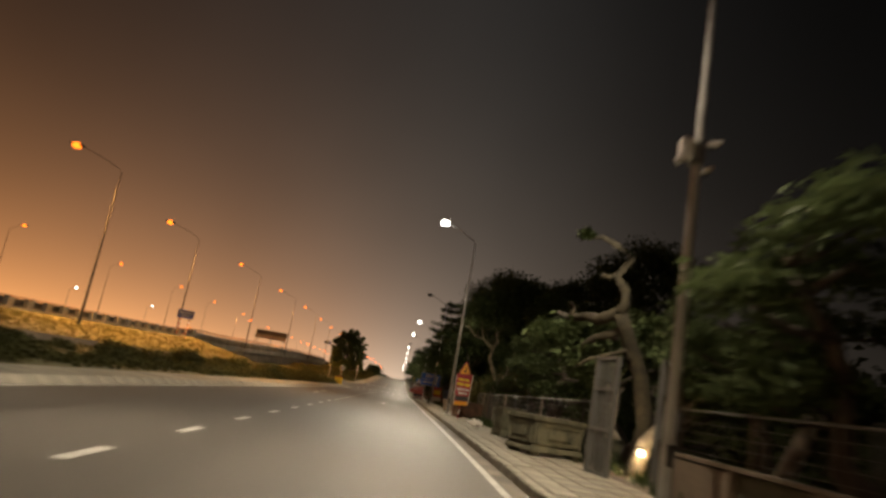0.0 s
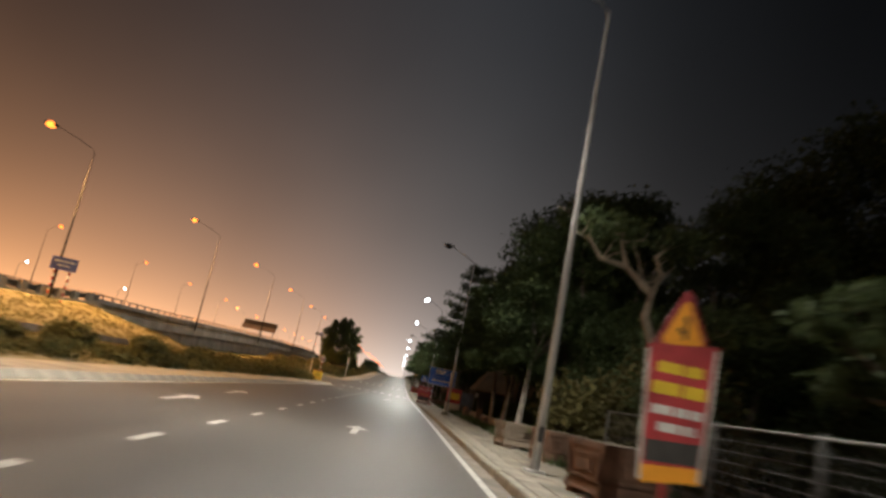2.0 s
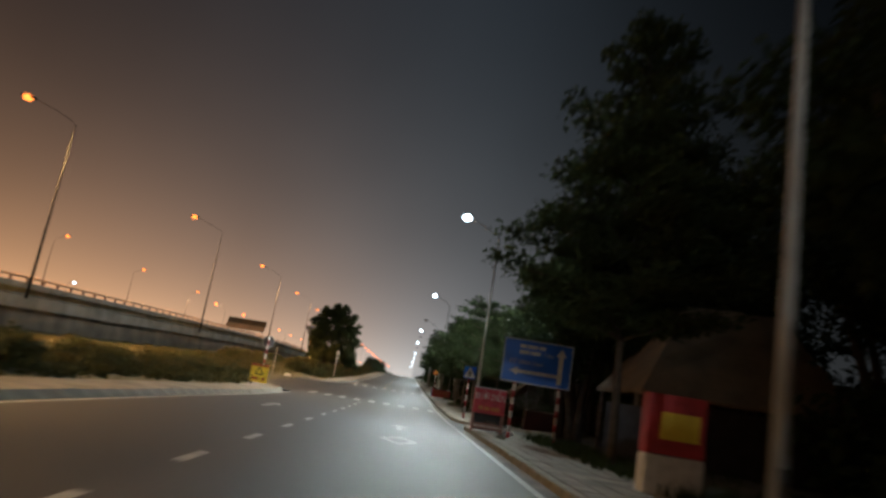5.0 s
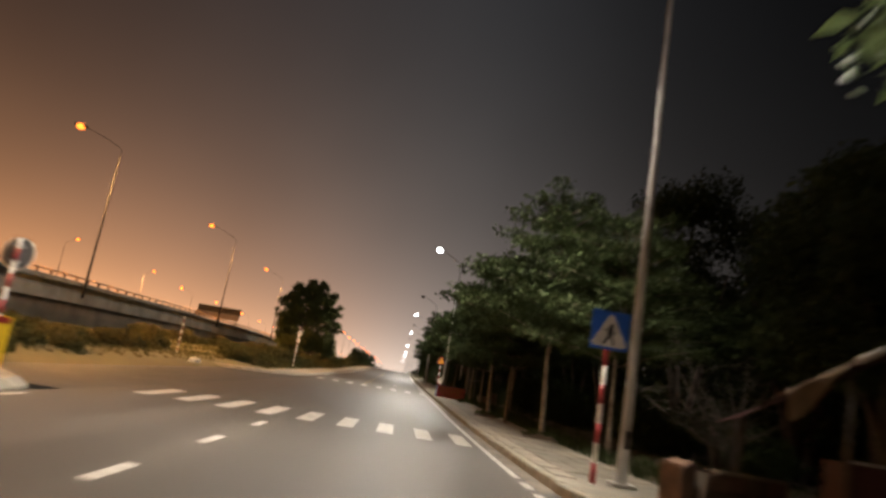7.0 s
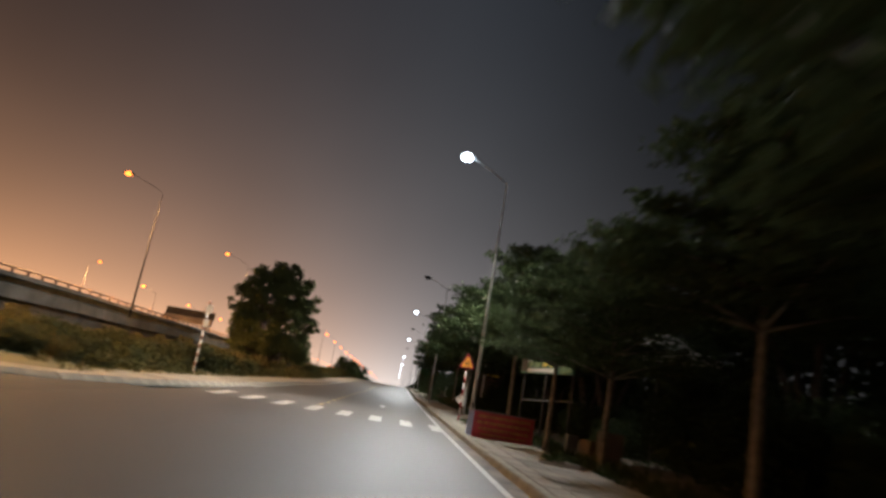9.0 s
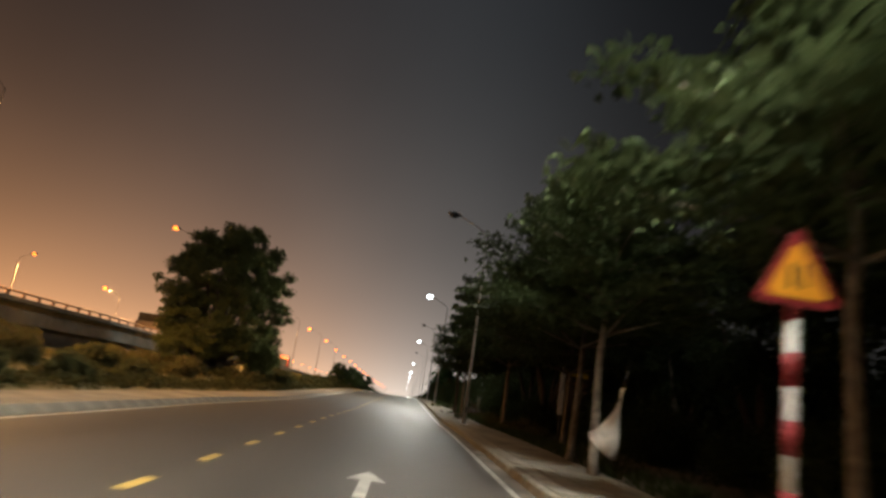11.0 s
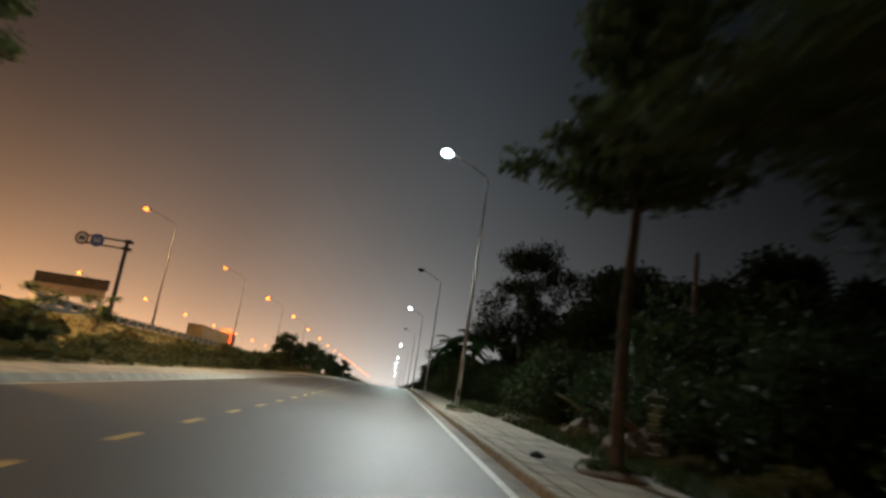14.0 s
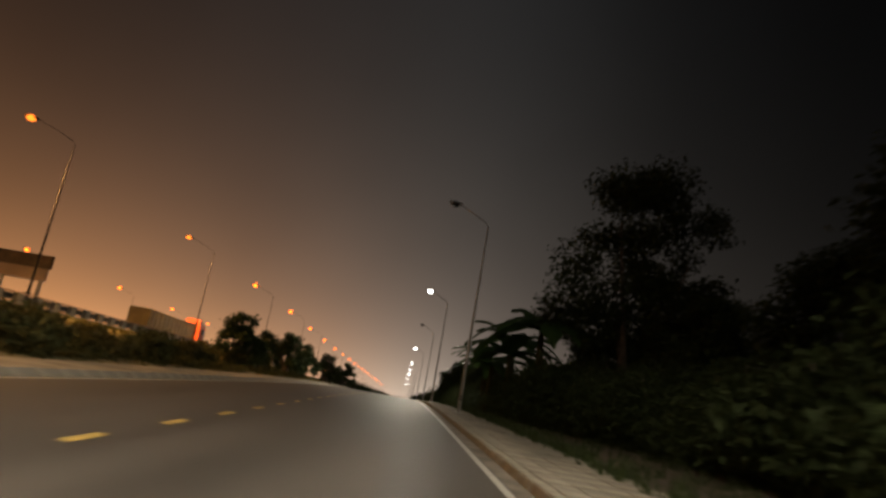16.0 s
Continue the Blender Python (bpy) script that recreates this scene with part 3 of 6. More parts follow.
def arrow(x, y, length=3.0):
    marking("lane_arrow", [(x - 0.09, y), (x + 0.09, y), (x + 0.09, y + length * 0.6), (x + 0.33, y + length * 0.6), (x, y + length), (x - 0.33, y + length * 0.6), (x - 0.09, y + length * 0.6)], M_WHITE_LINE)


diamond(-2.3, 86.8)
arrow(-2.35, 91.0)
arrow(-2.6, 45.6)
arrow(-2.5, 162.0)
arrow(-7.05, 44.9)
arrow(-7.0, 92.5)
arrow(-7.3, 51.8)

# ---- flyover ----
flyover = strip("flyover_deck", [[(x, y, deck(y)) for x in (-28.2, -45, -70)] for y in list(range(-60, 424, 6)) + [500, 800, 1400]], M_PATCH)
tagged(flyover, "raised asphalt carriageway of the flyover", "flyover", kind="structure")
wall_under = strip("flyover_wall", [[(-30.4, y, -0.2), (-30.4, y, deck(y) - 0.05)] for y in range(86, 252, 4)], M_CONCRETE_DARK)
wall_under.modifiers.new("thickness", "SOLIDIFY").thickness = 0.4
tagged(wall_under, "dark stained wall below the flyover edge", "wall", kind="structure")

parapet = thing("parapet", "weathered concrete parapet with a rust-red rail on the flyover", "parapet")
rows_out, ys = [], list(range(88, 246, 3))
for y in ys:
    t = rail_top(y) - 0.38
    rows_out.append([(-29.6, y, t - 1.75), (-29.15, y, t - 1.75), (-29.15, y, t - 0.9), (-29.3, y, t - 0.8), (-29.3, y, t), (-29.6, y, t), (-29.6, y, t - 1.75)])
strip("fascia", rows_out, M_CONCRETE, parapet, "pale streaked concrete", smooth=False)
rail_post = part("rail_post", box(B(), (0, 0, 0), (0.12, 0.22, 0.36)), M_RAIL, parapet)
for k in range(80):
    y = 88.5 + 2.0 * k
    if y < 246:
        ob = rail_post if k == 0 else new("rail_post", rail_post.data)
        ob.parent = parapet
        ob.matrix_basis = pose(-29.45, y, rail_top(y) - 0.22)
bm = B()
for dz in (0.0,):
    tube(bm, [(-29.45, y, rail_top(y) - 0.03 + dz) for y in range(88, 246, 4)], 0.075, 6)
part("rail", bm, M_RAIL, parapet, "rust-red handrail")


def guardrail(y0, y1):
    root = thing("guardrail", "concrete posts with a dark steel beam beside the flyover", "guardrail")
    post_bm = box(B(), (0, 0, 0.4), (0.34, 0.8, 0.85), bevel=0.03)
    first = None
    y = y0
    while y < y1:
        if first is None:
            first = part("post", post_bm, M_CONCRETE, root)
            ob = first
        else:
            ob = new("post", first.data)
            ob.parent = root
        ob.matrix_basis = pose(-27.6, y, deck(y) - 0.05)
        y += 2.4
    beam = [[(-27.75, y, rail_top(y) - 0.52), (-27.72, y, rail_top(y) - 0.4), (-27.78, y, rail_top(y) - 0.3), (-27.72, y, rail_top(y) - 0.2), (-27.75, y, rail_top(y) - 0.08), (-27.85, y, rail_top(y) - 0.08)] for y in range(int(y0), int(y1) + 1, 2)]
    strip("beam", beam, M_BEAM, root, "dark ribbed steel beam", smooth=False)
    cap = [[(-27.5, y, rail_top(y) - 0.02), (-27.5, y, rail_top(y) + 0.05), (-27.85, y, rail_top(y) + 0.05), (-27.85, y, rail_top(y) - 0.02), (-27.5, y, rail_top(y) - 0.02)] for y in range(int(y0), int(y1) + 1, 2)]
    strip("cap", cap, M_RAIL, root, "thin rust-red top rail", smooth=False)
    plinth = [[(-27.35, y, deck(y) - 0.3), (-27.35, y, deck(y) + 0.16), (-27.85, y, deck(y) + 0.16), (-27.85, y, deck(y) - 0.3)] for y in range(int(y0), int(y1) + 1, 2)]
    strip("plinth", plinth, M_CONCRETE, root, "pale concrete plinth", smooth=False)


guardrail(12, 86)
guardrail(246, 400)

low_wall = thing("retaining_wall", "low stained concrete wall along the foot of the bank", "wall")
bm = B()
for k in range(24):
    box(bm, (-18.0, -10 + 3.5 * k, 0.35), (0.22, 3.46, 0.95), bevel=0.02)
part("wall_body", bm, M_CONCRETE_DARK, low_wall)


# ---- street lamps ----
def light(name, kind, power, colour, at, parent, size=0.25, cone=150, blend=0.6, lean=0.0, along=0.0):
    data = bpy.data.lights.new(name, kind)
    data.energy, data.color, data.shadow_soft_size = power, colour, size
    if kind == "SPOT":
        data.spot_size, data.spot_blend = radians(cone), blend
    ob = new(name, data)
    ob.parent = parent
    ob.matrix_basis = pose(*at, along, lean, 0)
    return ob


def lamp_meshes(top, reach, drop, lens_mat, r0, r1, head_scale=1.0, steel=None):
    """The parts of a lamp whose pole stands at the origin and whose arm reaches along x."""
    root = new("street_lamp")
    steel = steel or M_STEEL
    s = 1 if reach > 0 else -1
    part("base_plate", box(B(), (0, 0, 0.03), (0.42, 0.42, 0.06), bevel=0.01), steel, root)
    part("pole", tube(B(), [(0, 0, -0.9 if reach < -2.6 else 0), (0, 0, top * 0.5), (0, 0, top)], [r0, (r0 + r1) / 2, r1], 10), steel, root, "slender tapered steel pole")
    arm = [(0, 0, top), (reach * 0.08, 0, top + drop * 0.2), (reach * 0.4, 0, top + drop * 0.55), (reach * 0.9, 0, top + drop)]
    part("arm", tube(B(), arm, [r1, r1 * 0.9, r1 * 0.8, r1 * 0.7], 8), steel, root)
    h = head_scale
    head = part("lamp_head", box(B(), (reach, 0, top + drop + 0.03), (0.85 * h, 0.36 * h, 0.13 * h), (0, -6 * s, 0), bevel=0.05), steel, root)
    # bowl larger than a real lens, its size standing for the lamp's bloom
    bm = B()
    bmesh.ops.create_uvsphere(bm, u_segments=24, v_segments=14, radius=1.0, matrix=pose(reach + 0.04 * s, 0, top + drop - 0.03 * h) @ Matrix.Diagonal((0.3 * h, 0.25 * h, 0.2 * h, 1)))
    for face in bm.faces:
        face.smooth = True
    part("lens", bm, lens_mat, head, "glass bowl sized up for lamp glare")
    part("hatch", box(B(), (0, -r0 * 0.93, 0.8), (0.1, 0.03, 0.32), bevel=0.008), M_DARK_STEEL, root)
    return root


led = lamp_meshes(10.85, -2.1, 1.05, M_LED, 0.105, 0.042, 0.95, M_GALV)
tagged(led, "tall tapered steel street lamp shining white on the pavement", "street lamp", "white street lamps along the road")
led_rows = [(2.33, 11.2), (1.42, 43.1), (1.8, 108.9), (1.6, 156.2), (1.28, 227.2), (1.5, 298.8), (1.5, 382), (1.5, 442), (1.5, 486), (1.5, 528), (1.5, 610), (1.5, 720)]
led_all = [led]
for i, (x, y) in enumerate(led_rows):
    if i == 0:
        led.matrix_basis = pose(x, y, 0.15)
        continue
    led_all.append(copy_thing(led, pose(x, y, 0.15 if y < 420 else 0)))
for (x, y), ob in zip(led_rows[:7], led_all):
    for along in (-37, 37):    # two beams up and down the road, as the lens throws them
        light("lamp_light", "SPOT", LED_POWER, LED_COLOUR, (-2.06, 0, 11.45), ob, 0.25, 132, 1.0, 28, along)

led_off = lamp_meshes(10.85, -2.1, 1.05, M_GLASS, 0.105, 0.042, 1.0, M_GALV)
led_off.name = "unlit_street_lamp"
tagged(led_off, "tall steel street lamp that is not lit", "street lamp", "unlit street lamps along the road")
led_off.matrix_basis = pose(1.4, 190.7, 0.15)
copy_thing(led_off, pose(1.6, 263.0, 0.15))
copy_thing(led_off, pose(2.0, 77.0, 0.15))
copy_thing(led_off, pose(1.6, 334.0, 0.15))
led_all[3].scale = (1, 1, 1.06)

sodium = lamp_meshes(11.4, -3.7, 1.5, M_SODIUM, 0.11, 0.026, 1.2, M_POLE)
tagged(sodium, "tall steel street lamp glowing orange beside the flyover", "street lamp", "orange street lamps on the flyover")
sodium_rows = [(-24.9, 49.9, 14.52), (-27.3, 77.4, 15.02), (-28.1, 114.5, 16.79), (-27.75, 150.6, 16.85), (-27.9, 190.0, 16.88), (-28.5, 232.0, 16.4), (-29.0, 273.4, 15.77), (-29.1, 311.6, 15.45), (-28.4, 348.8, 15.56), (-27.6, 384.4, 15.6)] + [(-27.8, 420.8 + 37.0 * k, 15.4) for k in range(20)]
light("lamp_light", "SPOT", SODIUM_POWER, SODIUM_COLOUR, (-3.7, 0, 12.35), sodium, 0.25, 146, 0.7, 0)
bright = lamp_meshes(11.4, -3.7, 1.5, M_SODIUM_BARE, 0.11, 0.026, 1.5, M_POLE)
tagged(bright, "street lamp with a glaring orange bulb far along the flyover", "street lamp", "glaring orange street lamps far along the flyover")
bright.matrix_basis = pose(-69, 1120, -0.7)
for i, (x, y, z) in enumerate(sodium_rows):
    if i == 0:
        sodium.matrix_basis = pose(x, y, z - 12.9)
    elif y < 330:
        copy_thing(sodium, pose(x, y, z - 12.9))
    else:
        copy_thing(bright, pose(x, y, z - 12.9))

far_sodium = lamp_meshes(11.9, 2.1, 1.1, M_SODIUM_FAR, 0.11, 0.026, 1.2, M_POLE)
tagged(far_sodium, "distant street lamp glowing orange across the flyover", "street lamp", "orange street lamps across the flyover")
far_rows = [(-69, 111.5, 16.2), (-68.6, 149.0, 16.2), (-68, 188.0, 16.05), (-69.3, 226.2, 15.36), (-68.5, 264.5, 14.42), (-69, 306.0, 14.3), (-69, 346.0, 14.3), (-69, 386.7, 14.3)] + [(-69, 424 + 37.0 * k, 14.3) for k in range(18)]
for i, (x, y, z) in enumerate(far_rows):
    if i == 0:
        far_sodium.matrix_basis = pose(x, y, z - 12.9)
    elif y > 300:
        ob = copy_thing(bright, pose(x, y, z - 12.9))
        if i == 5:
            light("lamp_light", "SPOT", SODIUM_POWER, SODIUM_COLOUR, (-2.2, 0, 12.5), ob, 0.25, 164, 0.6, 0)
    else:
        ob = copy_thing(far_sodium, pose(x, y, z - 12.9))
        if i == 4:
            light("lamp_light", "SPOT", SODIUM_POWER, SODIUM_COLOUR, (2.06, 0, 12.55), ob, 0.25, 158, 0.7, -5)


# ---- trees and plants ----
def tree(name, label, trunk_paths, clumps, count, size, seed, leaf=None, bark=None, flat=0.5, group="", shape=2.0):
    root = thing(name, label, "tree", group=group)
    bm = B()
    for pts, radii in trunk_paths:
        tube(bm, pts, radii, 8)
    part("trunk", bm, bark or M_BARK, root)
    v, f = leaves(clumps, count, size, seed, flat, shape)
    raw_part("crown", v, f, leaf or M_LEAF, root)
    return root


def tiered_tree(seed, height=9.5, spread=4.2, first=3.9, count=15000, bark=None):
    """A street tree with a straight trunk and flat tiers of foliage."""
    g = random.Random(seed)
    trunk = [([(0, 0, -0.1), (0.05, 0.03, 0.35), (g.uniform(-0.1, 0.1), 0.1, 3), (g.uniform(-0.2, 0.2), g.uniform(-0.2, 0.2), height * 0.92)], [0.19, 0.13, 0.1, 0.03])]
    clumps = []
    z = first
    while z < height:
        k = (z - first) / (height - first)
        reach = spread * (1 - 0.65 * k ** 1.6) * g.uniform(0.85, 1.05)
        n = g.randint(5, 7)
        a0 = g.uniform(0, 6)
        for i in range(n):
            a = a0 + 2 * math.pi * i / n + g.uniform(-0.3, 0.3)
            r = reach * g.uniform(0.65, 1.0)
            end = Vector((math.cos(a) * r, math.sin(a) * r, z + 0.35 * r * 0.5 + g.uniform(-0.2, 0.2)))
            trunk.append(([(0, 0, z - 0.2), end * 0.5 + Vector((0, 0, z * 0.5)), end], [0.045, 0.03, 0.012]))
            for s in (0.4, 0.72, 1.0):
                c = Vector((0, 0, z)).lerp(end, s)
                w = 0.42 * reach * g.uniform(0.7, 1.0) * (1.15 - 0.4 * s)
                clumps.append(((c.x + g.uniform(-0.3, 0.3), c.y + g.uniform(-0.3, 0.3), c.z + 0.1), (w, w, 0.32)))
        z += g.uniform(0.75, 1.05)
    return tree("street_tree", "tall street tree with flat tiers of green leaves", trunk, clumps, count, 0.125, seed, M_LEAF, bark or M_BARK, 1.3, "street trees along the pavement")


def broad_tree(seed, height=13, spread=6, count=12000, leaf=None, label="large dark tree with a dense rounded crown", name="tree", stems=4, low=2.5, group="", dense=12):
    g = random.Random(seed)
    paths, clumps = [], []
    for i in range(stems):
        a = 2 * math.pi * i / stems + g.uniform(-0.4, 0.4)
        top = Vector((math.cos(a) * spread * 0.45, math.sin(a) * spread * 0.45, height * g.uniform(0.65, 0.85)))
        paths.append(([(0.15 * math.cos(a), 0.15 * math.sin(a), -0.15), tuple(top * 0.25 + Vector((0, 0, 0.4))), tuple(top * 0.6), tuple(top)], [0.24, 0.18, 0.12, 0.03]))
    for i in range(round(dense * spread)):
        z = g.uniform(low, height)
        k = (z - low) / (height - low)
        env = spread * math.sqrt(max(0.05, 1 - (1.7 * k - 0.7) ** 2 * 0.95))
        a, r = g.uniform(0, 2 * math.pi), env * math.sqrt(g.random()) * 0.85
        w = spread * g.uniform(0.16, 0.32)
        clumps.append(((math.cos(a) * r, math.sin(a) * r, z), (w, w, w * g.uniform(0.6, 0.9))))
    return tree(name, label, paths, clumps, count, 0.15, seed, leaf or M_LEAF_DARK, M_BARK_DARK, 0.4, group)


def gnarled_tree(seed, height=4.5, spread=2.2, count=2600, label="gnarled ornamental garden tree with pads of leaves"):
    g = random.Random(seed)
    p = Vector((0, 0, -0.05))
    pts, radii = [tuple(p)], [0.2]
    n = 7
    for i in range(n):
        p = p + Vector((g.uniform(-0.35, 0.35), g.uniform(-0.35, 0.35), height * 0.8 / n))
        pts.append(tuple(p))
        radii.append(0.2 * (1 - 0.75 * (i + 1) / n))
    paths, clumps = [(pts, radii)], []
    for i in range(9):
        k = g.randint(2, n)
        a = g.uniform(0, 2 * math.pi)
        q = Vector(pts[k])
        mid = q + Vector((math.cos(a) * 0.5, math.sin(a) * 0.5, g.uniform(-0.1, 0.4))) * spread * 0.5
        end = q + Vector((math.cos(a + 0.5), math.sin(a + 0.5), g.uniform(0.1, 0.5))) * spread * g.uniform(0.4, 0.8)
        paths.append(([tuple(q), tuple(mid), tuple(end)], [0.08, 0.06, 0.025]))
        clumps.append(((end.x, end.y, end.z + 0.1), (0.75, 0.75, 0.3)))
        clumps.append(((end.x + g.uniform(-0.6, 0.6), end.y + g.uniform(-0.6, 0.6), end.z + 0.3), (0.6, 0.6, 0.3)))
    return tree("garden_tree", label, paths, clumps, count, 0.11, seed, M_LEAF, M_BARK_DARK, 0.9, "garden trees behind the fence")


def shrub(seed, w=1.4, h=1.1, count=1400, leaf=None, size=0.13, label="low ragged green shrub on the bank", group="shrubs on the bank", name="shrub"):
    g = random.Random(seed)
    paths, clumps = [], []
    for i in range(7):
        a = g.uniform(0, 6.28)
        r = g.uniform(0, w * 0.6)
        hh = h * g.uniform(0.45, 1.0)
        paths.append(([(0, 0, -0.05), (math.cos(a) * r, math.sin(a) * r, hh)], [0.03, 0.01]))
        clumps.append(((math.cos(a) * r, math.sin(a) * r, hh * 0.55), (w * 0.5, w * 0.5, hh * 0.5)))
    root = thing(name, label, name, group=group)
    bm = B()
    for pts, radii in paths:
        tube(bm, pts, radii, 5)
    tagged(part("stems", bm, M_BARK, root), kind="stuff")
    v, f = leaves(clumps, count, size, seed, 0.3, 2.4)
    raw_part("foliage", v, f, leaf or M_LEAF, root)
    return root


def scatter(first_list, places):
    """Stands each thing of the list at its first place and copies at the others."""
    used = set()
    for i, (k, x, y, z, turn, s) in enumerate(places):
        ob = first_list[k]
        if k not in used:
            used.add(k)
            ob.matrix_basis = pose(x, y, z, 0, 0, turn) @ Matrix.Scale(s, 4)
        else:
            keep = ob.scale.copy()
            made = copy_thing(ob, pose(x, y, z, 0, 0, turn))
            made.scale = (s, s, s)
            ob.scale = keep


R = random.Random(11)
# street trees in the right pavement
street = [tiered_tree(21), tiered_tree(22, 8.6, 3.8), tiered_tree(23, 10.5, 4.6)]
scatter(street, [(0, 2.6, 119.4, 0.12, 10, 0.86), (1, 2.1, 129.0, 0.12, 80, 0.85), (1, 2.5, 126.0, 0.12, 170, 0.62), (2, 3.3, 142.0, 0.12, 200, 0.62), (2, 4.0, 116.5, 0.12, 140, 0.7), (1, 4.4, 137.0, 0.1, 10, 0.9), (1, 4.3, 162.0, 0.12, 60, 1.12), (1, 3.2, 147.7, 0.12, 215, 0.74), (1, 2.55, 168.8, 0.12, 160, 0.9), (0, 3.0, 173.0, 0.12, 250, 0.9),
                 (2, 4.6, 181.0, 0.12, 300, 0.8), (1, 3.9, 193.2, 0.12, 40, 1.0), (1, 2.05, 200.4, 0.12, 110, 0.85)])
kerb_pair = tiered_tree(24, 11.5, 1.8, 4.9, 10000, M_BARK_DARK)
kerb_pair.matrix_basis = pose(2.15, 208.3, 0.12, 0, 0, 35)
# the big tree on the left bank


def lobed_tree(seed, height, spread, count, leaf, label):
    """A big tree whose crown is built of uneven lobes of foliage on forking limbs."""
    g = random.Random(seed)
    paths, clumps = [], []
    lobes = []
    for i in range(26):
        k = (i + 0.5) / 26
        z = 2.6 + (height - 4.6) * k
        a = 2.4 * i + g.uniform(-0.4, 0.4)
        env = spread * (0.62 + 0.38 * math.sin(math.pi * min(1, 0.18 + 0.8 * k))) * (1 - 0.34 * max(0, k - 0.66) / 0.34)
        r = max(0.0, env - g.uniform(1.6, 2.6)) * g.uniform(0.75, 1.05)
        lobes.append((Vector((math.cos(a) * r, math.sin(a) * r, z)), g.uniform(1.6, 2.5)))
    for i in range(9):
        a = 0.7 * i
        lobes.append((Vector((math.cos(a) * spread * 0.62, math.sin(a) * spread * 0.62, 2.2 + 0.5 * (i % 3))), 1.5))
    lobes.append((Vector((0.6, 0, height - 2.0)), 2.0))
    lobes.append((Vector((-1.5, 0.5, height * 0.55)), 2.6))
    lobes.append((Vector((1.5, -0.5, height * 0.5)), 2.6))
    for i, (c, size) in enumerate(lobes):
        a = i * 1.3
        paths.append(([(0.3 * math.cos(a), 0.3 * math.sin(a), -0.15), tuple(c * 0.3 + Vector((0.2 * math.cos(a), 0.2 * math.sin(a), 0.5))), tuple(c * 0.7), tuple(c)], [0.2, 0.15, 0.09, 0.03]))
        for _ in range(20):
            d = Vector((g.gauss(0, 1), g.gauss(0, 1), g.gauss(0, 0.8))).normalized() * size * g.uniform(0.45, 0.95)
            w = g.uniform(0.35, 0.8)
            p = c + d
            clumps.append(((p.x, p.y, max(1.3, p.z)), (w, w, w * 0.75)))
    return tree("tree", label, paths, clumps, count, 0.15, seed, leaf, M_BARK_DARK, 0.5)


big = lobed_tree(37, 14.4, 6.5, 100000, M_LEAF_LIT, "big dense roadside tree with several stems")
big.matrix_basis = pose(-19.2, 213, 0.3)
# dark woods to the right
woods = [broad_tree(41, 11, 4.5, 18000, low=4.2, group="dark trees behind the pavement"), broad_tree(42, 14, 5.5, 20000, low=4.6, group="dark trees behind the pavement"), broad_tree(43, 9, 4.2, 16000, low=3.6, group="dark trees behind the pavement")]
places = []
for y in range(48, 96, 6):
    if y < 79:
        places.append((R.randrange(3), 6.8 + R.uniform(0, 2.0), y + R.uniform(-1.5, 1.5), 0.1, R.uniform(0, 360), R.uniform(0.85, 1.1) * (0.66 if y < 56 else 1.0)))
for y in range(52, 96, 9):
    places.append((R.randrange(3), 15.5 + R.uniform(0, 3), y + R.uniform(-2, 2), 0, R.uniform(0, 360), R.uniform(0.9, 1.2)))
for y in range(112, 206, 8):
    places.append((R.randrange(3), 9.5 + R.uniform(0, 3.0), y + R.uniform(-2, 2), 0.1, R.uniform(0, 360), R.uniform(0.75, 1.0)))
for y in range(222, 300, 9):
    places.append((2, 12.5 + R.uniform(0, 3.0), y + R.uniform(-2, 2), 0.1, R.uniform(0, 360), R.uniform(0.6, 0.9)))
places += [(1, 11.0, 263.0, 0.1, 30, 1.1), (1, 15, 86, 0, 0, 1.15), (1, 14.5, 92, 0, 80, 1.15), (0, 12.5, 104, 0, 200, 1.2), (1, 17, 110, 0, 300, 1.2), (1, 8.6, 99.0, 0, 20, 1.0), (2, 5.2, 98.8, 0, 200, 0.9), (2, 8.0, 97.9, 0, 100, 0.8), (2, 13.0, 240.0, 0.1, 70, 1.1), (2, 8.5, 111.0, 0, 220, 0.8), (1, 7.0, 189.0, 0.1, 10, 0.85), (1, 7.2, 196.5, 0.1, 130, 0.9), (1, 7.5, 204.5, 0.1, 250, 0.8), (1, 16, 76, 0, 0, 1.1), (1, 7.2, 66.5, 0.1, 160, 0.95)]
for y in range(300, 420, 12):
    places.append((2, 7.0 + R.uniform(0, 4.0), y + R.uniform(-2, 2), 0.1, R.uniform(0, 360), R.uniform(0.5, 0.8)))
for y in range(4, 46, 8):
    places.append((R.randrange(3), 14.0 + R.uniform(0, 4), y + R.uniform(-2, 2), 0, R.uniform(0, 360), R.uniform(0.6, 0.8)))
scatter(woods, places)
overhang = broad_tree(45, 9.8, 3.9, 9500, M_LEAF, "leafy tree spreading over the entrance beside the stall", low=2.7)
overhang.matrix_basis = pose(5.6, 102.6, 0.0, 0, 0, 40)
kerb_tree = tiered_tree(44, 12.5, 3.3, 3.6, 22000, M_BARK_DARK)
tagged(kerb_tree, "tall dark tree with drooping tiers beside the pavement", "tree")
kerb_tree.matrix_basis = pose(3.3, 87.4, 0.12)
# shrubs on the left
shrubs = [shrub(51, leaf=M_LEAF_DULL), shrub(52, 1.1, 0.8, 1000, M_LEAF_DULL), shrub(53, 1.3, 1.2, 1300, M_LEAF_DRY, label="dry yellowish weeds on the bank"), shrub(54, 1.0, 0.9, 900, M_LEAF_DRY, label="dry yellowish weeds on the bank")]
places = []
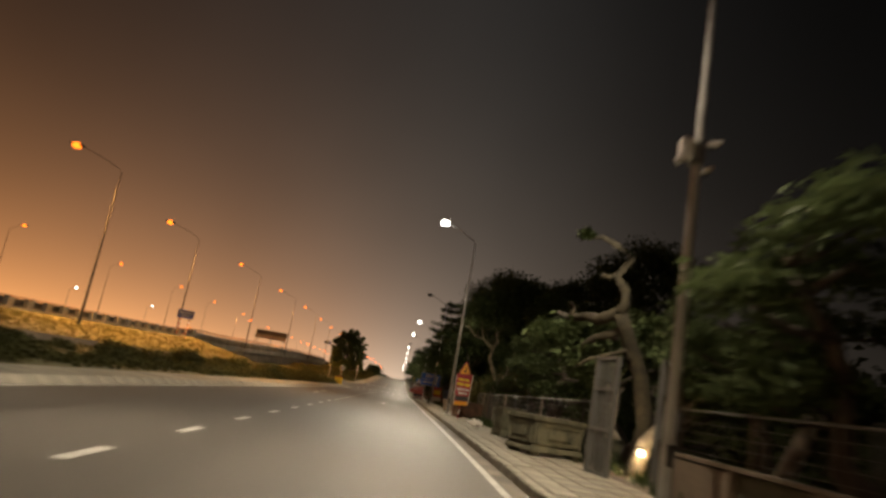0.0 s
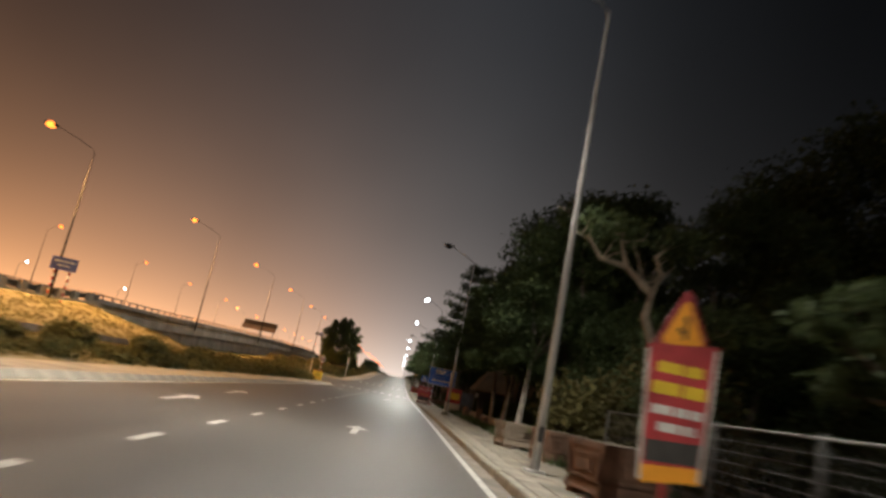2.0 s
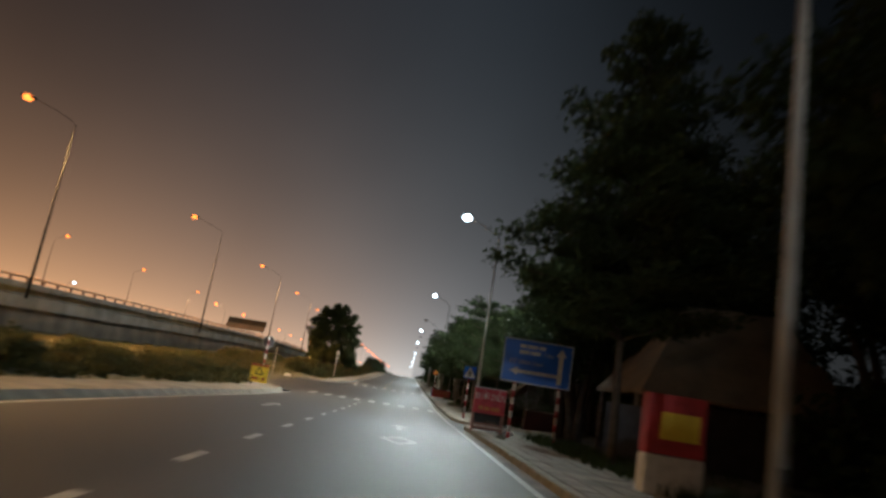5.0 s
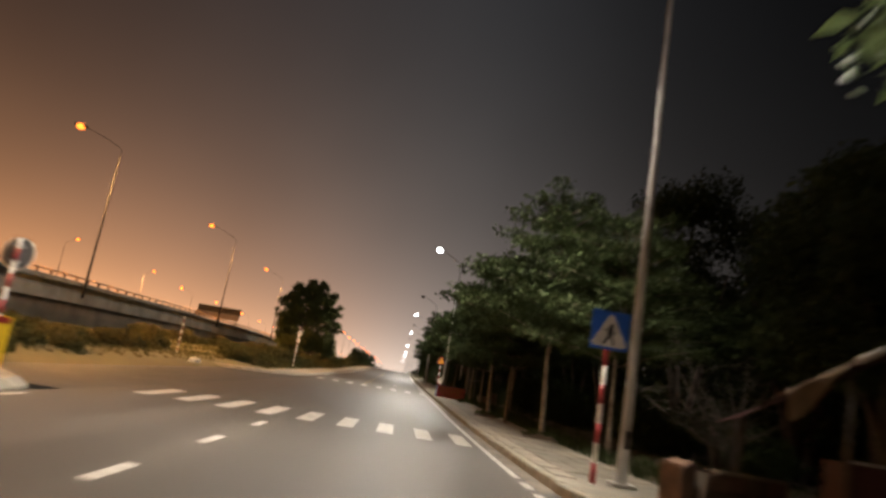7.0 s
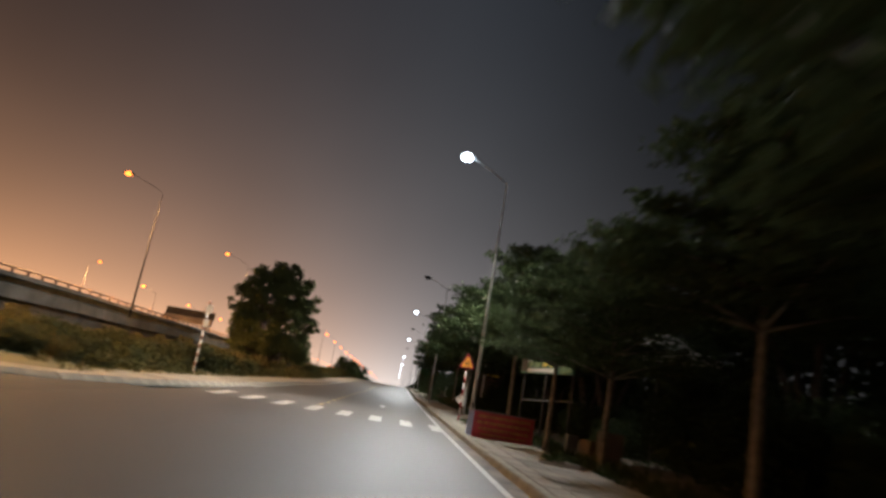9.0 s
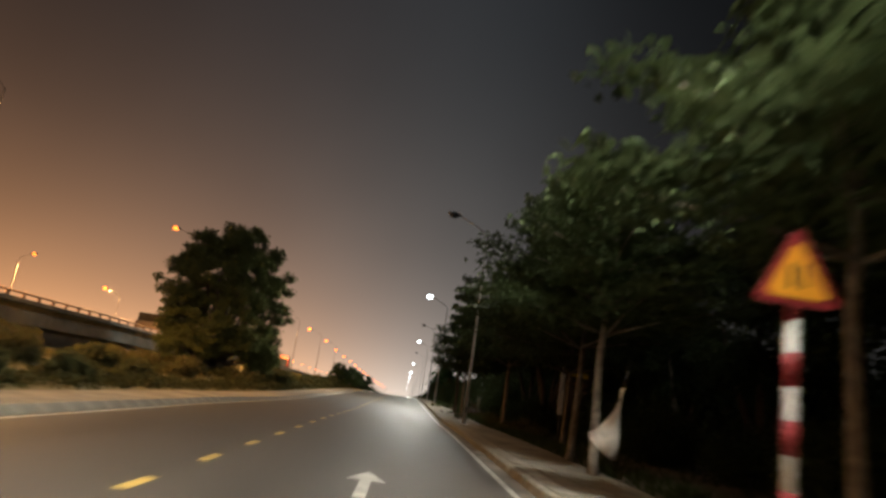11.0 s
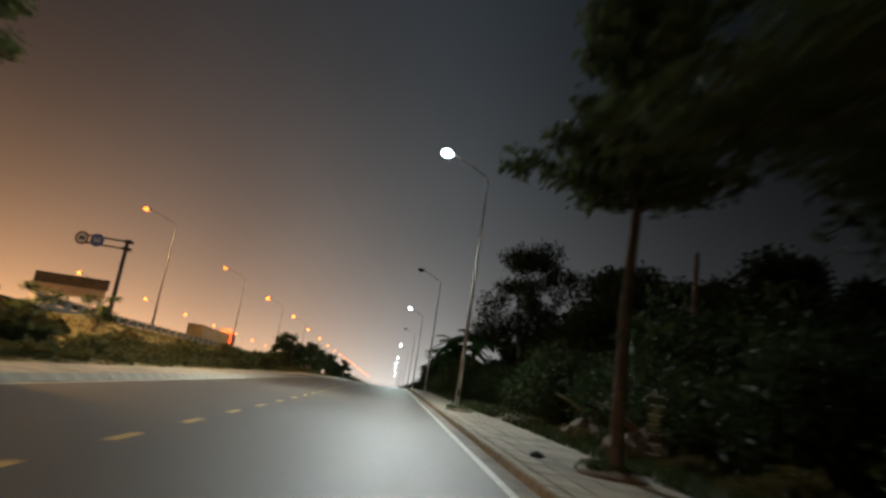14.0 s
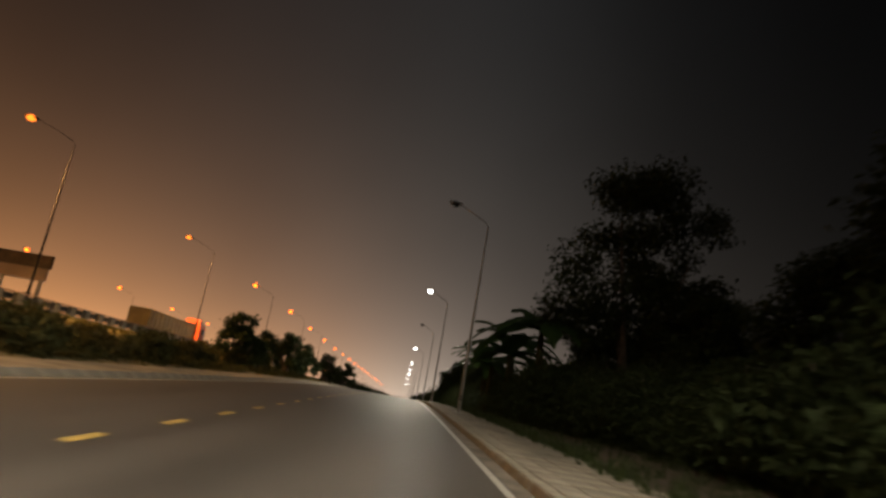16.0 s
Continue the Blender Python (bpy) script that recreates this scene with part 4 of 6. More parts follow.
for y in np.arange(10, 112, 1.7):
    places.append((R.choice((0, 0, 1, 3)), -12.8 - R.random() * 3.8, float(y) + R.uniform(-0.6, 0.6), 0.2, R.uniform(0, 360), R.uniform(0.5, 1.0)))
for y in np.arange(96, 118, 1.1):
    places.append((R.choice((0, 1, 3)), -13.2 - R.random() * 5.0, float(y), 0.2, R.uniform(0, 360), R.uniform(0.6, 1.0)))
for y in np.arange(116.5, 142, 1.2):
    places.append((R.choice((0, 2, 2, 3)), (-15.0 if y < 126 else -17.2) - R.random() * 1.2, float(y), 0.2, R.uniform(0, 360), R.uniform(0.6, 0.9)))
    places.append((R.choice((0, 2, 3)), -17.4 - R.random() * 3, float(y), 0.3, R.uniform(0, 360), R.uniform(0.6, 0.95)))
for y in np.arange(110, 150, 1.9):
    for _ in range(2):
        places.append((R.choice((0, 0, 1, 2, 3)), -20.6 - R.random() * 6.5, float(y), 0.2, R.uniform(0, 360), R.uniform(0.45, 0.85)))
for y in np.arange(148, 300, 1.8):
    places.append((R.choice((0, 0, 1, 2)), -12.8 - R.random() * 5.5, float(y) + R.uniform(-0.6, 0.6), 0.25, R.uniform(0, 360), R.uniform(0.6, 1.25)))
for y in np.arange(148, 240, 3):
    places.append((R.choice((0, 1, 2, 2, 3)), -19.0 - R.random() * 8, float(y), 0.5, R.uniform(0, 360), R.uniform(0.9, 1.6)))
scatter(shrubs, places)
# low growth along the foot of the bank
clumps = []
for y0, y1, x0 in ((14, 111, -11.8), (150, 300, -12.1)):
    for y in np.arange(y0, y1, 0.55):
        w, h = R.uniform(0.35, 0.7), R.uniform(0.16, 0.4)
        clumps.append(((x0 - R.random() * 1.7, float(y), 0.12 + h * 0.6), (w, w, h)))
v, f = leaves(clumps, 52000, 0.1, 57, 0.3, 2.2)
tagged(raw_part("low_growth", v, f, M_LEAF_DULL), "low dark weeds along the foot of the bank", "weeds", kind="stuff")
# round bushes on the left verge ahead
round_bush = broad_tree(61, 4.2, 2.6, 5200, M_LEAF_DARK, "rounded dark bush on the verge", "bush", 4, 0.5, "bushes on the verge")
scatter([round_bush], [(0, -14.2, 276.5, 0.1, 0, 0.95), (0, -14.4, 283.0, 0.1, 120, 0.8), (0, -13.6, 293.0, 0.1, 40, 0.95), (0, -13.0, 299.0, 0.1, 200, 0.85), (0, -15.0, 340.0, 0.1, 20, 1.1), (0, -15.0, 372.0, 0.1, 90, 1.2)])


# ---- signs ----
def lettering(name, text, size, mat, m, parent):
    """Flat letters, centred, facing the way that m turns them."""
    cu = bpy.data.curves.new(name, "FONT")
    cu.body, cu.size, cu.extrude, cu.align_x, cu.align_y = text, size, 0.003, "CENTER", "CENTER"
    tmp = bpy.data.objects.new(name, cu)
    scene.collection.objects.link(tmp)
    bpy.context.view_layer.update()
    me = bpy.data.meshes.new_from_object(tmp.evaluated_get(bpy.context.evaluated_depsgraph_get()))
    bpy.data.objects.remove(tmp)
    me.materials.clear()
    me.materials.append(mat)
    ob = new(name, me)
    ob.parent = parent
    ob.matrix_basis = m
    return ob


def striped_post(root, x, y, h, r=0.045, stripe=0.3, base=0.0, name="post", band=None):
    """A sign post with red and white bands: the white pole, and each red band a part of it."""
    post = part(name, tube(B(), [(x, y, base), (x, y, base + h)], r, 10), M_WHITE, root)
    z = base + 0.02
    while z < base + h - 0.1:
        part("red_band", tube(B(), [(x, y, z), (x, y, min(z + stripe, base + h))], r + 0.003, 10), band or M_RED, post)
        z += 2 * stripe
    return post


def bars(parent, rows, y, mat):
    """Bars for lines of writing: x0, x1, z, height, each with broken ends."""
    for x0, x1, z, h in rows:
        bm = B()
        g = random.Random(int(1000 * (x0 + 3 * z)))
        x = x0
        while x < x1 - 0.02:
            w = min(h * g.uniform(0.7, 3.0), x1 - x)
            box(bm, (x + w / 2, y, z), (w, 0.006, h))
            x += w + h * 0.35
        part("lettering_bar", bm, mat, parent)


def triangle_outline(w, h, z0):
    return [(-w / 2 + 0.05, z0), (w / 2 - 0.05, z0), (w / 2, z0 + 0.05), (0.04, z0 + h), (-0.04, z0 + h), (-w / 2, z0 + 0.05)]


def warning_triangle(root, z0, w=0.85, h=0.76, y=-0.06, fill=None, symbol=True):
    plate = part("warning_plate", prism(B(), triangle_outline(w, h, z0), 0.02, Matrix.Translation((0, y, 0))), M_RED, root, "red bordered warning triangle")
    part("warning_face", prism(B(), triangle_outline(w * 0.74, h * 0.72, z0 + h * 0.095), 0.006, Matrix.Translation((0, y - 0.014, 0))), fill or M_ORANGE, plate)
    if symbol:
        bm = B()
        box(bm, (0.03, y - 0.02, z0 + 0.3), (0.05, 0.006, 0.28))
        box(bm, (-0.04, y - 0.02, z0 + 0.26), (0.12, 0.006, 0.05), (0, 35, 0))
        box(bm, (0.03, y - 0.0205, z0 + 0.42), (0.09, 0.006, 0.06), (0, 45, 0))
        part("symbol", bm, M_BLACK, plate)
    return plate


def banner_sign():
    root = thing("warning_sign", "orange warning triangle over a red hanging banner on a post", "road sign", (1.5, 36.6, 0.15), 4)
    root.scale = (0.82, 1, 0.97)
    striped_post(root, 0, 0, 2.9, 0.045, 0.25)
    warning_triangle(root, 2.3, 0.88, 0.78)
    outline = [(-0.53, 2.33), (0.53, 2.45), (0.46, 0.78), (-0.42, 0.70)]
    cloth = part("banner", prism(B(), outline, 0.015, Matrix.Translation((0, -0.11, 0))), M_RED_DULL, root, "red banner with pale writing")
    part("banner_hem", prism(B(), [(-0.42, 0.70), (0.46, 0.78), (0.466, 0.96), (-0.428, 0.90)], 0.018, Matrix.Translation((0, -0.112, 0))), M_ORANGE, cloth)
    part("picture_strip", prism(B(), [(-0.40, 0.95), (0.43, 0.98), (0.44, 1.24), (-0.41, 1.2)], 0.018, Matrix.Translation((0, -0.112, 0))), M_DARK_STEEL, cloth)
    bars(cloth, [(-0.36, 0.4, 2.08, 0.13), (-0.4, 0.42, 1.83, 0.15)], -0.122, M_YELLOW)
    bars(cloth, [(-0.38, 0.4, 1.57, 0.11), (-0.25, 0.32, 1.37, 0.11)], -0.122, M_WHITE)
    part("edge_trim", box(box(B(), (-0.485, -0.122, 1.5), (0.05, 0.006, 1.55), (0, -3.5, 0)), (0.49, -0.122, 1.6), (0.05, 0.006, 1.6), (0, 2.3, 0)), M_CLOTH, cloth)


banner_sign()


def direction_sign():
    root = thing("direction_sign", "large blue direction sign on two striped posts", "road sign", (2.33, 94.2, 0.1), -3)
    for x in (-0.72, 0.95):
        striped_post(root, x, 0.075, 3.55, 0.065, 0.25)
    panel = part("panel", box(B(), (0, -0.03, 2.88), (2.6, 0.03, 1.62), bevel=0.012), M_BLUE, root, "blue sheet with white arrows")
    frame_bm = B()
    for x, z, w, h in ((0, 3.67, 2.57, 0.03), (0, 2.09, 2.57, 0.03), (-1.27, 2.88, 0.03, 1.55), (1.27, 2.88, 0.03, 1.55)):
        box(frame_bm, (x, -0.047, z), (w, 0.006, h))
    part("white_border", frame_bm, M_WHITE, panel)
    part("turn_arrow", prism(B(), [(-1.0, 2.5), (-0.7, 2.35), (-0.7, 2.44), (0.78, 2.44), (0.78, 2.56), (-0.7, 2.56), (-0.7, 2.65)], 0.006, Matrix.Translation((0, -0.048, 0))), M_WHITE, panel)
    part("ahead_arrow", prism(B(), [(0.78, 2.22), (0.95, 2.22), (0.95, 3.23), (1.06, 3.23), (0.865, 3.53), (0.67, 3.23), (0.78, 3.23)], 0.006, Matrix.Translation((0, -0.0485, 0))), M_WHITE, panel)
    bars(panel, [(-0.7, 0.25, 3.44, 0.13), (-0.7, 0.15, 3.22, 0.13)], -0.05, M_WHITE)
    lettering("lettering", "2 km", 0.18, M_WHITE, pose(0.4, -0.05, 3.21, 90), panel)
    lettering("lettering", "CỔ LINH 3 km", 0.2, M_WHITE, pose(-0.42, -0.05, 2.84, 90), panel)


direction_sign()


def pomelo_sign():
    root = thing("stall_sign", "battered red box sign standing at the kerb", "stall sign", (0.98, 95.7, 0.15), 0)
    root.scale = (0.92, 0.92, 0.86)
    body = part("header", box(B(), (0, 0.22, 1.37), (1.32, 0.5, 1.12), bevel=0.02), M_RED_DULL, root, "dull red sheet metal box")
    lettering("lettering", "BƯỞI DIỄN", 0.4, M_CREAM, pose(0, -0.036, 1.56, 90) @ Matrix.Diagonal((0.66, 1, 1, 1)), body)
    bars(body, [(-0.46, 0.0, 1.06, 0.17), (0.07, 0.46, 1.06, 0.17)], -0.036, M_TEXT_DULL)
    part("top_edge", box(B(), (0, 0.22, 1.95), (1.36, 0.54, 0.03)), M_CLOTH, body, "pale worn top edge")
    part("worn_strip", box(B(), (0, -0.034, 0.835), (1.3, 0.01, 0.03)), M_RED, body)
    for x in (-0.62, 0.62):
        part("side_post", box(B(), (x, 0.22, 0.42), (0.09, 0.5, 0.84), bevel=0.01), M_RED_FADED_HAZY, root, "faded pinkish side post")
    part("back_panel", box(B(), (0, 0.45, 0.45), (1.16, 0.03, 0.78)), M_DARK_STEEL, root)
    shelf = part("shelf", box(B(), (0, 0.2, 0.3), (1.16, 0.5, 0.06), bevel=0.01), M_DARK_STEEL, root)
    part("shelf_front", box(B(), (0, -0.045, 0.27), (1.3, 0.03, 0.26), (-8, 0, 0), bevel=0.01), M_RED_FADED_HAZY, shelf, "pale pink worn front board")
    bars(shelf, [(-0.58, 0.58, 0.27, 0.07)], -0.07, M_CLOTH)
    part("bundle", box(B(), (0.15, 0.2, 0.41), (0.6, 0.3, 0.16), (0, 0, 12), bevel=0.06), M_CARTON, shelf, "brown bundle on the shelf")


pomelo_sign()


def crossing_sign():
    root = thing("crossing_sign", "blue pedestrian crossing sign on a red and white post", "road sign", (1.2, 108.6, 0.15), 2)
    striped_post(root, 0, 0, 2.9, 0.05, 0.33)
    plate = part("plate", box(B(), (0, -0.06, 2.62), (0.68, 0.02, 0.68), bevel=0.008), M_BLUE, root, "square blue plate")
    part("white_triangle", prism(B(), triangle_outline(0.63, 0.56, 2.33), 0.006, Matrix.Translation((0, -0.073, 0))), M_WHITE, plate)
    bm = B()
    for x, z, w, h, a in ((0.0, 2.585, 0.075, 0.16, 12), (-0.055, 2.45, 0.045, 0.17, 30), (0.055, 2.45, 0.045, 0.17, -24), (0.0, 2.6, 0.2, 0.035, 24), (0.02, 2.7, 0.065, 0.065, 0)):
        box(bm, (x, -0.0785, z), (w, 0.006, h), (0, a, 0))
    part("symbol", bm, M_BLACK, plate)
    return root


crossing_sign()


def narrow_sign():
    root = thing("warning_sign", "orange warning triangle on a thin red and white post", "road sign", (1.3, 158.6, 0.15), 3)
    striped_post(root, 0, 0, 2.75, 0.045, 0.3)
    plate = warning_triangle(root, 2.55, 0.8, 0.7, symbol=False)
    part("symbol", box(box(B(), (-0.06, -0.081, 2.82), (0.04, 0.006, 0.22)), (0.06, -0.081, 2.82), (0.04, 0.006, 0.22)), M_BLACK, plate)


narrow_sign()


def yellow_sign():
    root = thing("work_sign", "yellow warning board below a round sign at the junction corner", "road sign", (-11.62, 112.6, 0.13), -4)
    striped_post(root, 0.15, 0.05, 2.95, 0.045, 0.3)
    board = part("board", box(B(), (0, -0.05, 0.6), (1.12, 0.03, 1.12), bevel=0.01), M_YELLOW, root, "bright yellow board")
    part("red_header", box(B(), (0, -0.069, 1.08), (1.09, 0.008, 0.14)), M_RED, board)
    part("warning_mark", prism(B(), triangle_outline(0.56, 0.46, 0.5), 0.006, Matrix.Translation((0, -0.069, 0))), M_BLACK, board)
    part("warning_mark_inner", prism(B(), triangle_outline(0.34, 0.27, 0.57), 0.006, Matrix.Translation((0, -0.074, 0))), M_YELLOW, board)
    bars(board, [(-0.42, 0.1, 0.26, 0.15), (0.22, 0.4, 0.26, 0.17)], -0.069, M_RED)
    disc = part("round_plate", tube(B(), [(0.15, 0.10, 2.6), (0.15, 0.115, 2.6)], 0.37, 28), M_SIGN_BACK, root, "dull grey back of a round sign")
    bm = B()
    for k in range(28):
        a, b = 2 * math.pi * k / 28, 2 * math.pi * (k + 1) / 28
        tube(bm, [(0.15 + 0.375 * math.cos(a), 0.105, 2.6 + 0.375 * math.sin(a)), (0.15 + 0.375 * math.cos(b), 0.105, 2.6 + 0.375 * math.sin(b))], 0.016, 6, False)
    part("rim", bm, M_HAZY, disc)
    for z in (2.42, 2.78):
        part("clamp", box(B(), (0.15, 0.055, z), (0.22, 0.09, 0.05), bevel=0.008), M_GALV, disc)


yellow_sign()


def verge_post(x, y, h, label, plates):
    root = thing("sign_post", label, "sign post", (x, y, 0.1), 0)
    # bands greyed in colour to look hazed
    striped_post(root, 0, 0, h, 0.06, 0.22, band=M_RED_FADED_HAZY)
    for z, w, hh in plates:
        p = part("plate", box(B(), (0.05, -0.06, z), (w, 0.02, hh), bevel=0.006), M_HAZY, root, "pale plate")
    return root


verge_post(-12.0, 159.6, 3.75, "tall striped post with small grey plates on the verge", [(3.3, 0.34, 0.45), (2.6, 0.28, 0.4)])
verge_post(-16.15, 139.8, 2.6, "striped marker post at the side road", [])


def flyover_sign():
    root = thing("direction_sign", "small blue sign on striped posts on the bank", "road sign", (-26.4, 76.4, 2.2), 8)
    for x in (-0.5, 0.5):
        striped_post(root, x, 0, 2.9, 0.07, 0.25)
    panel = part("panel", box(B(), (0, -0.06, 2.75), (1.75, 0.03, 0.9), bevel=0.01), M_BLUE_DULL, root, "dull blue sheet")
    bars(panel, [(-0.65, 0.7, 2.92, 0.14), (-0.4, 0.45, 2.62, 0.12)], -0.078, M_WHITE)


flyover_sign()


def cantilever_sign():
    y = 259.7
    root = thing("cantilever_gantry", "steel cantilever gantry with round signs over the flyover", "sign gantry", (-28.1, y, deck(y) - 0.05), 0)
    part("mast", tube(B(), [(0, 0, 0), (0, 0, 7.9)], [0.22, 0.17], 10), M_DARK_STEEL, root)
    part("base", box(B(), (0, 0, 0.2), (0.8, 0.8, 0.5), bevel=0.03), M_CONCRETE, root)
    for z in (7.0, 7.7):
        part("arm", tube(B(), [(0.25, 0, z), (-4.6, 0, z + 0.05)], 0.09, 8), M_DARK_STEEL, root)
        part("clamp", box(B(), (0.12, 0, z), (0.75, 0.5, 0.3), bevel=0.04), M_DARK_STEEL, root)
    for x, face in ((-4.1, M_WHITE), (-2.7, M_BLUE_DULL)):
        d = part("round_sign", tube(B(), [(x, -0.16, 7.4), (x, -0.11, 7.4)], 0.62, 24), M_RED if face is M_WHITE else M_BLUE_DULL, root)
        part("sign_face", tube(B(), [(x, -0.17, 7.4), (x, -0.16, 7.4)], 0.47, 24), face, d)
        if face is M_WHITE:
            part("symbol", box(B(), (x, -0.175, 7.4), (0.5, 0.006, 0.3), bevel=0.002), M_DARK_STEEL, d)
        else:
            lettering("number", "60", 0.72, M_WHITE, pose(x, -0.175, 7.4, 90), d)


cantilever_sign()


def long_truck():
    y0 = 303.0
    root = thing("truck", "long ochre cargo truck with an orange cab on the flyover", "truck", (-33.0, y0, deck(312) - 0.02), 0)
    slope = Matrix.Rotation(math.atan2(deck(327) - deck(304), 23), 4, "X")
    root.matrix_basis = root.matrix_basis @ slope
    part("cargo_body", box(B(), (0, 8.5, 2.25), (2.5, 17.0, 2.1), bevel=0.08), M_TRUCK, root)
    for k in range(12):
        for s in (-1, 1):
            part("body_rib", box(B(), (s * 1.27, 0.8 + 1.4 * k, 2.25), (0.06, 0.12, 2.0)), M_TRUCK, root)
    part("chassis", box(B(), (0, 11, 0.95), (1.1, 22, 0.35), bevel=0.03), M_DARK_STEEL, root)
    cab = part("cab", prism(B(), [(-1.3, 0.7), (1.3, 0.7), (1.4, 2.4), (0.9, 3.5), (-1.3, 3.6)], 2.4, pose(0, 20.6, 0, 0, 0, 90)), M_CAB, root, "orange painted cab")
    part("side_window", box(B(), (1.205, 20.8, 2.6), (0.02, 1.2, 0.7), bevel=0.005), M_GLASS, cab)
    part("roof_deflector", prism(B(), [(-1.2, 3.6), (0.6, 3.55), (-1.1, 4.3)], 2.2, pose(0, 20.6, 0, 0, 0, 90)), M_CAB, cab)
    for y in (2.2, 3.5, 4.8, 15.5, 18.0, 21.4):
        for s in (-1, 1):
            w = part("wheel", tube(B(), [(s * 0.95, y, 0.52), (s * 1.22, y, 0.52)], 0.52, 18), M_RUBBER, root)
            part("rim", tube(B(), [(s * 1.16, y, 0.52), (s * 1.235, y, 0.52)], 0.28, 14), M_STEEL, w)


long_truck()


def billboard():
    """A wide hoarding far across the flyover."""
    root = thing("billboard", "wide haze-pale billboard on steel legs across the flyover", "billboard", (-65, 332, 2.0), -6)
    part("panel", box(B(), (-2.2, 0, 9.05), (15.2, 0.5, 2.1), bevel=0.05), M_TARP, root, "dull brown upper panel")
    # the lower panel's paleness is haze and light put into its colour
    part("panel", box(B(), (-2.6, -0.1, 7.05), (15.4, 0.5, 1.8), bevel=0.05), M_HAZY_ORANGE, root, "pale orange lower panel, coloured as if hazed")
    part("walkway", box(B(), (-2.5, -0.5, 6.0), (15.5, 0.7, 0.12)), M_HAZY, root)
    for x in (-9, -2.5, 4):
        part("leg", tube(B(), [(x, 0.6, -2.2), (x, 0.6, 9.5)], 0.25, 8), M_HAZY, root)


billboard()

white_far = lamp_meshes(10.5, 1.8, 0.9, M_LED, 0.12, 0.05, 1.0)
tagged(white_far, "distant street lamp glowing white beyond the flyover", "street lamp", "white street lamps beyond the flyover")
white_far.matrix_basis = pose(-102.2, 202, -0.1)
copy_thing(white_far, pose(-102.0, 262, -0.1))


# ---- garden edge: planters, fence, gates ----
def planter(x, y, w, d, h, turn, mat=None, label="mossy carved stone planter on short feet", top=1.06):
    root = thing("planter", label, "planter", (x, y, 0.13), turn, "planters on the pavement")
    for name, z0, z1, s0, s1 in (("base_moulding", 0.12, 0.3, 1.02, 0.94), ("bowl", 0.3, h - 0.12, 0.92, 1.0), ("rim", h - 0.12, h, top, top)):
        bm = B()
        vs = [[bm.verts.new((sx * w / 2 * s, sy * d / 2 * s, z)) for sx, sy in ((-1, -1), (1, -1), (1, 1), (-1, 1))] for z, s in ((z0, s0), (z1, s1))]
        bm.faces.new(vs[0][::-1])
        bm.faces.new(vs[1])
        for i in range(4):
            bm.faces.new((vs[0][i], vs[0][(i + 1) % 4], vs[1][(i + 1) % 4], vs[1][i]))
        bmesh.ops.bevel(bm, geom=list(bm.edges), offset=0.025, segments=2, affect="EDGES")
        part(name, bm, mat or M_STONE, root)
    for sx in (-1, 1):
        for sy in (-1, 1):
            part("foot", box(B(), (sx * w * 0.38, sy * d * 0.36, 0.07), (0.28, 0.22, 0.16), bevel=0.03), mat or M_STONE, root)
    for k in range(4):
        wide, deep = (w, d) if k % 2 == 0 else (d, w)
        m = Matrix.Rotation(math.pi / 2 * k, 4, "Z") @ Matrix.Translation((0, -deep / 2 * 0.97, 0))
        bm = B()
        z0, z1 = 0.36, h - 0.2
        for x, z, sx, sz in ((0, z0, wide * 0.8, 0.05), (0, z1, wide * 0.8, 0.05), (-wide * 0.4, (z0 + z1) / 2, 0.05, z1 - z0), (wide * 0.4, (z0 + z1) / 2, 0.05, z1 - z0), (0, (z0 + z1) / 2, wide * 0.42, (z1 - z0) * 0.45)):
            bmesh.ops.create_cube(bm, size=1, matrix=m @ Matrix.Translation((x, 0, z)) @ Matrix.Diagonal((sx, 0.06, sz, 1)))
        part("carved_panel", bm, mat or M_STONE, root)
    part("soil", box(B(), (0, 0, h - 0.03), (w * 0.94, d * 0.9, 0.08)), M_DIRT, root)
    return root


planter(2.2, 18.9, 1.75, 1.1, 1.0, 28)
planter(2.3, 25.2, 0.95, 0.9, 1.02, 12)
planter(2.35, 40.6, 1.5, 1.1, 0.95, 18, M_BRICKWORK, "square rust-stained concrete planter beside the banner", 1.0)
planter(2.4, 50.2, 1.5, 1.0, 0.8, 10, M_CONCRETE_DARK, "plain stained concrete trough on the pavement", 1.02)
planter(2.9, 47.2, 1.3, 1.0, 0.85, 15, M_BRICKWORK, "square rust-stained concrete planter beside the pavement", 1.0)


def mesh_fence(x, y0, y1, h=1.65):
    root = thing("fence", "rusty wire mesh fence with steel posts around a garden", "fence", (x, 0, 0.12))
    n = int((y1 - y0) / 2.6)
    for k in range(n + 1):
        y = y0 + (y1 - y0) * k / n
        part("post", tube(B(), [(0, y, -0.1), (0.02, y, h + 0.05)], 0.035, 6), M_DARK_STEEL if k % 3 else M_CONCRETE_DARK, root)
    part("top_rail", tube(B(), [(0, y0, h), (0.02, (y0 + y1) / 2, h - 0.03), (0, y1, h)], 0.022, 6), M_STEEL, root, "pale steel tube")
    bm = B()
    for k in range(9):
        z = 0.1 + k * (h - 0.15) / 9
        tube(bm, [(0.03, y0, z), (0.03, y1, z)], 0.006, 4, False)
    y = y0
    while y < y1:
        tube(bm, [(0.035, y, 0.05), (0.035, y, h)], 0.005, 4, False)
        y += 0.2
    part("wire_mesh", bm, M_STEEL, root)["kind"] = "stuff"
    return root


mesh_fence(3.45, 3.0, 13.6, 1.62)
mesh_fence(3.4, 17.2, 45.0, 1.62)


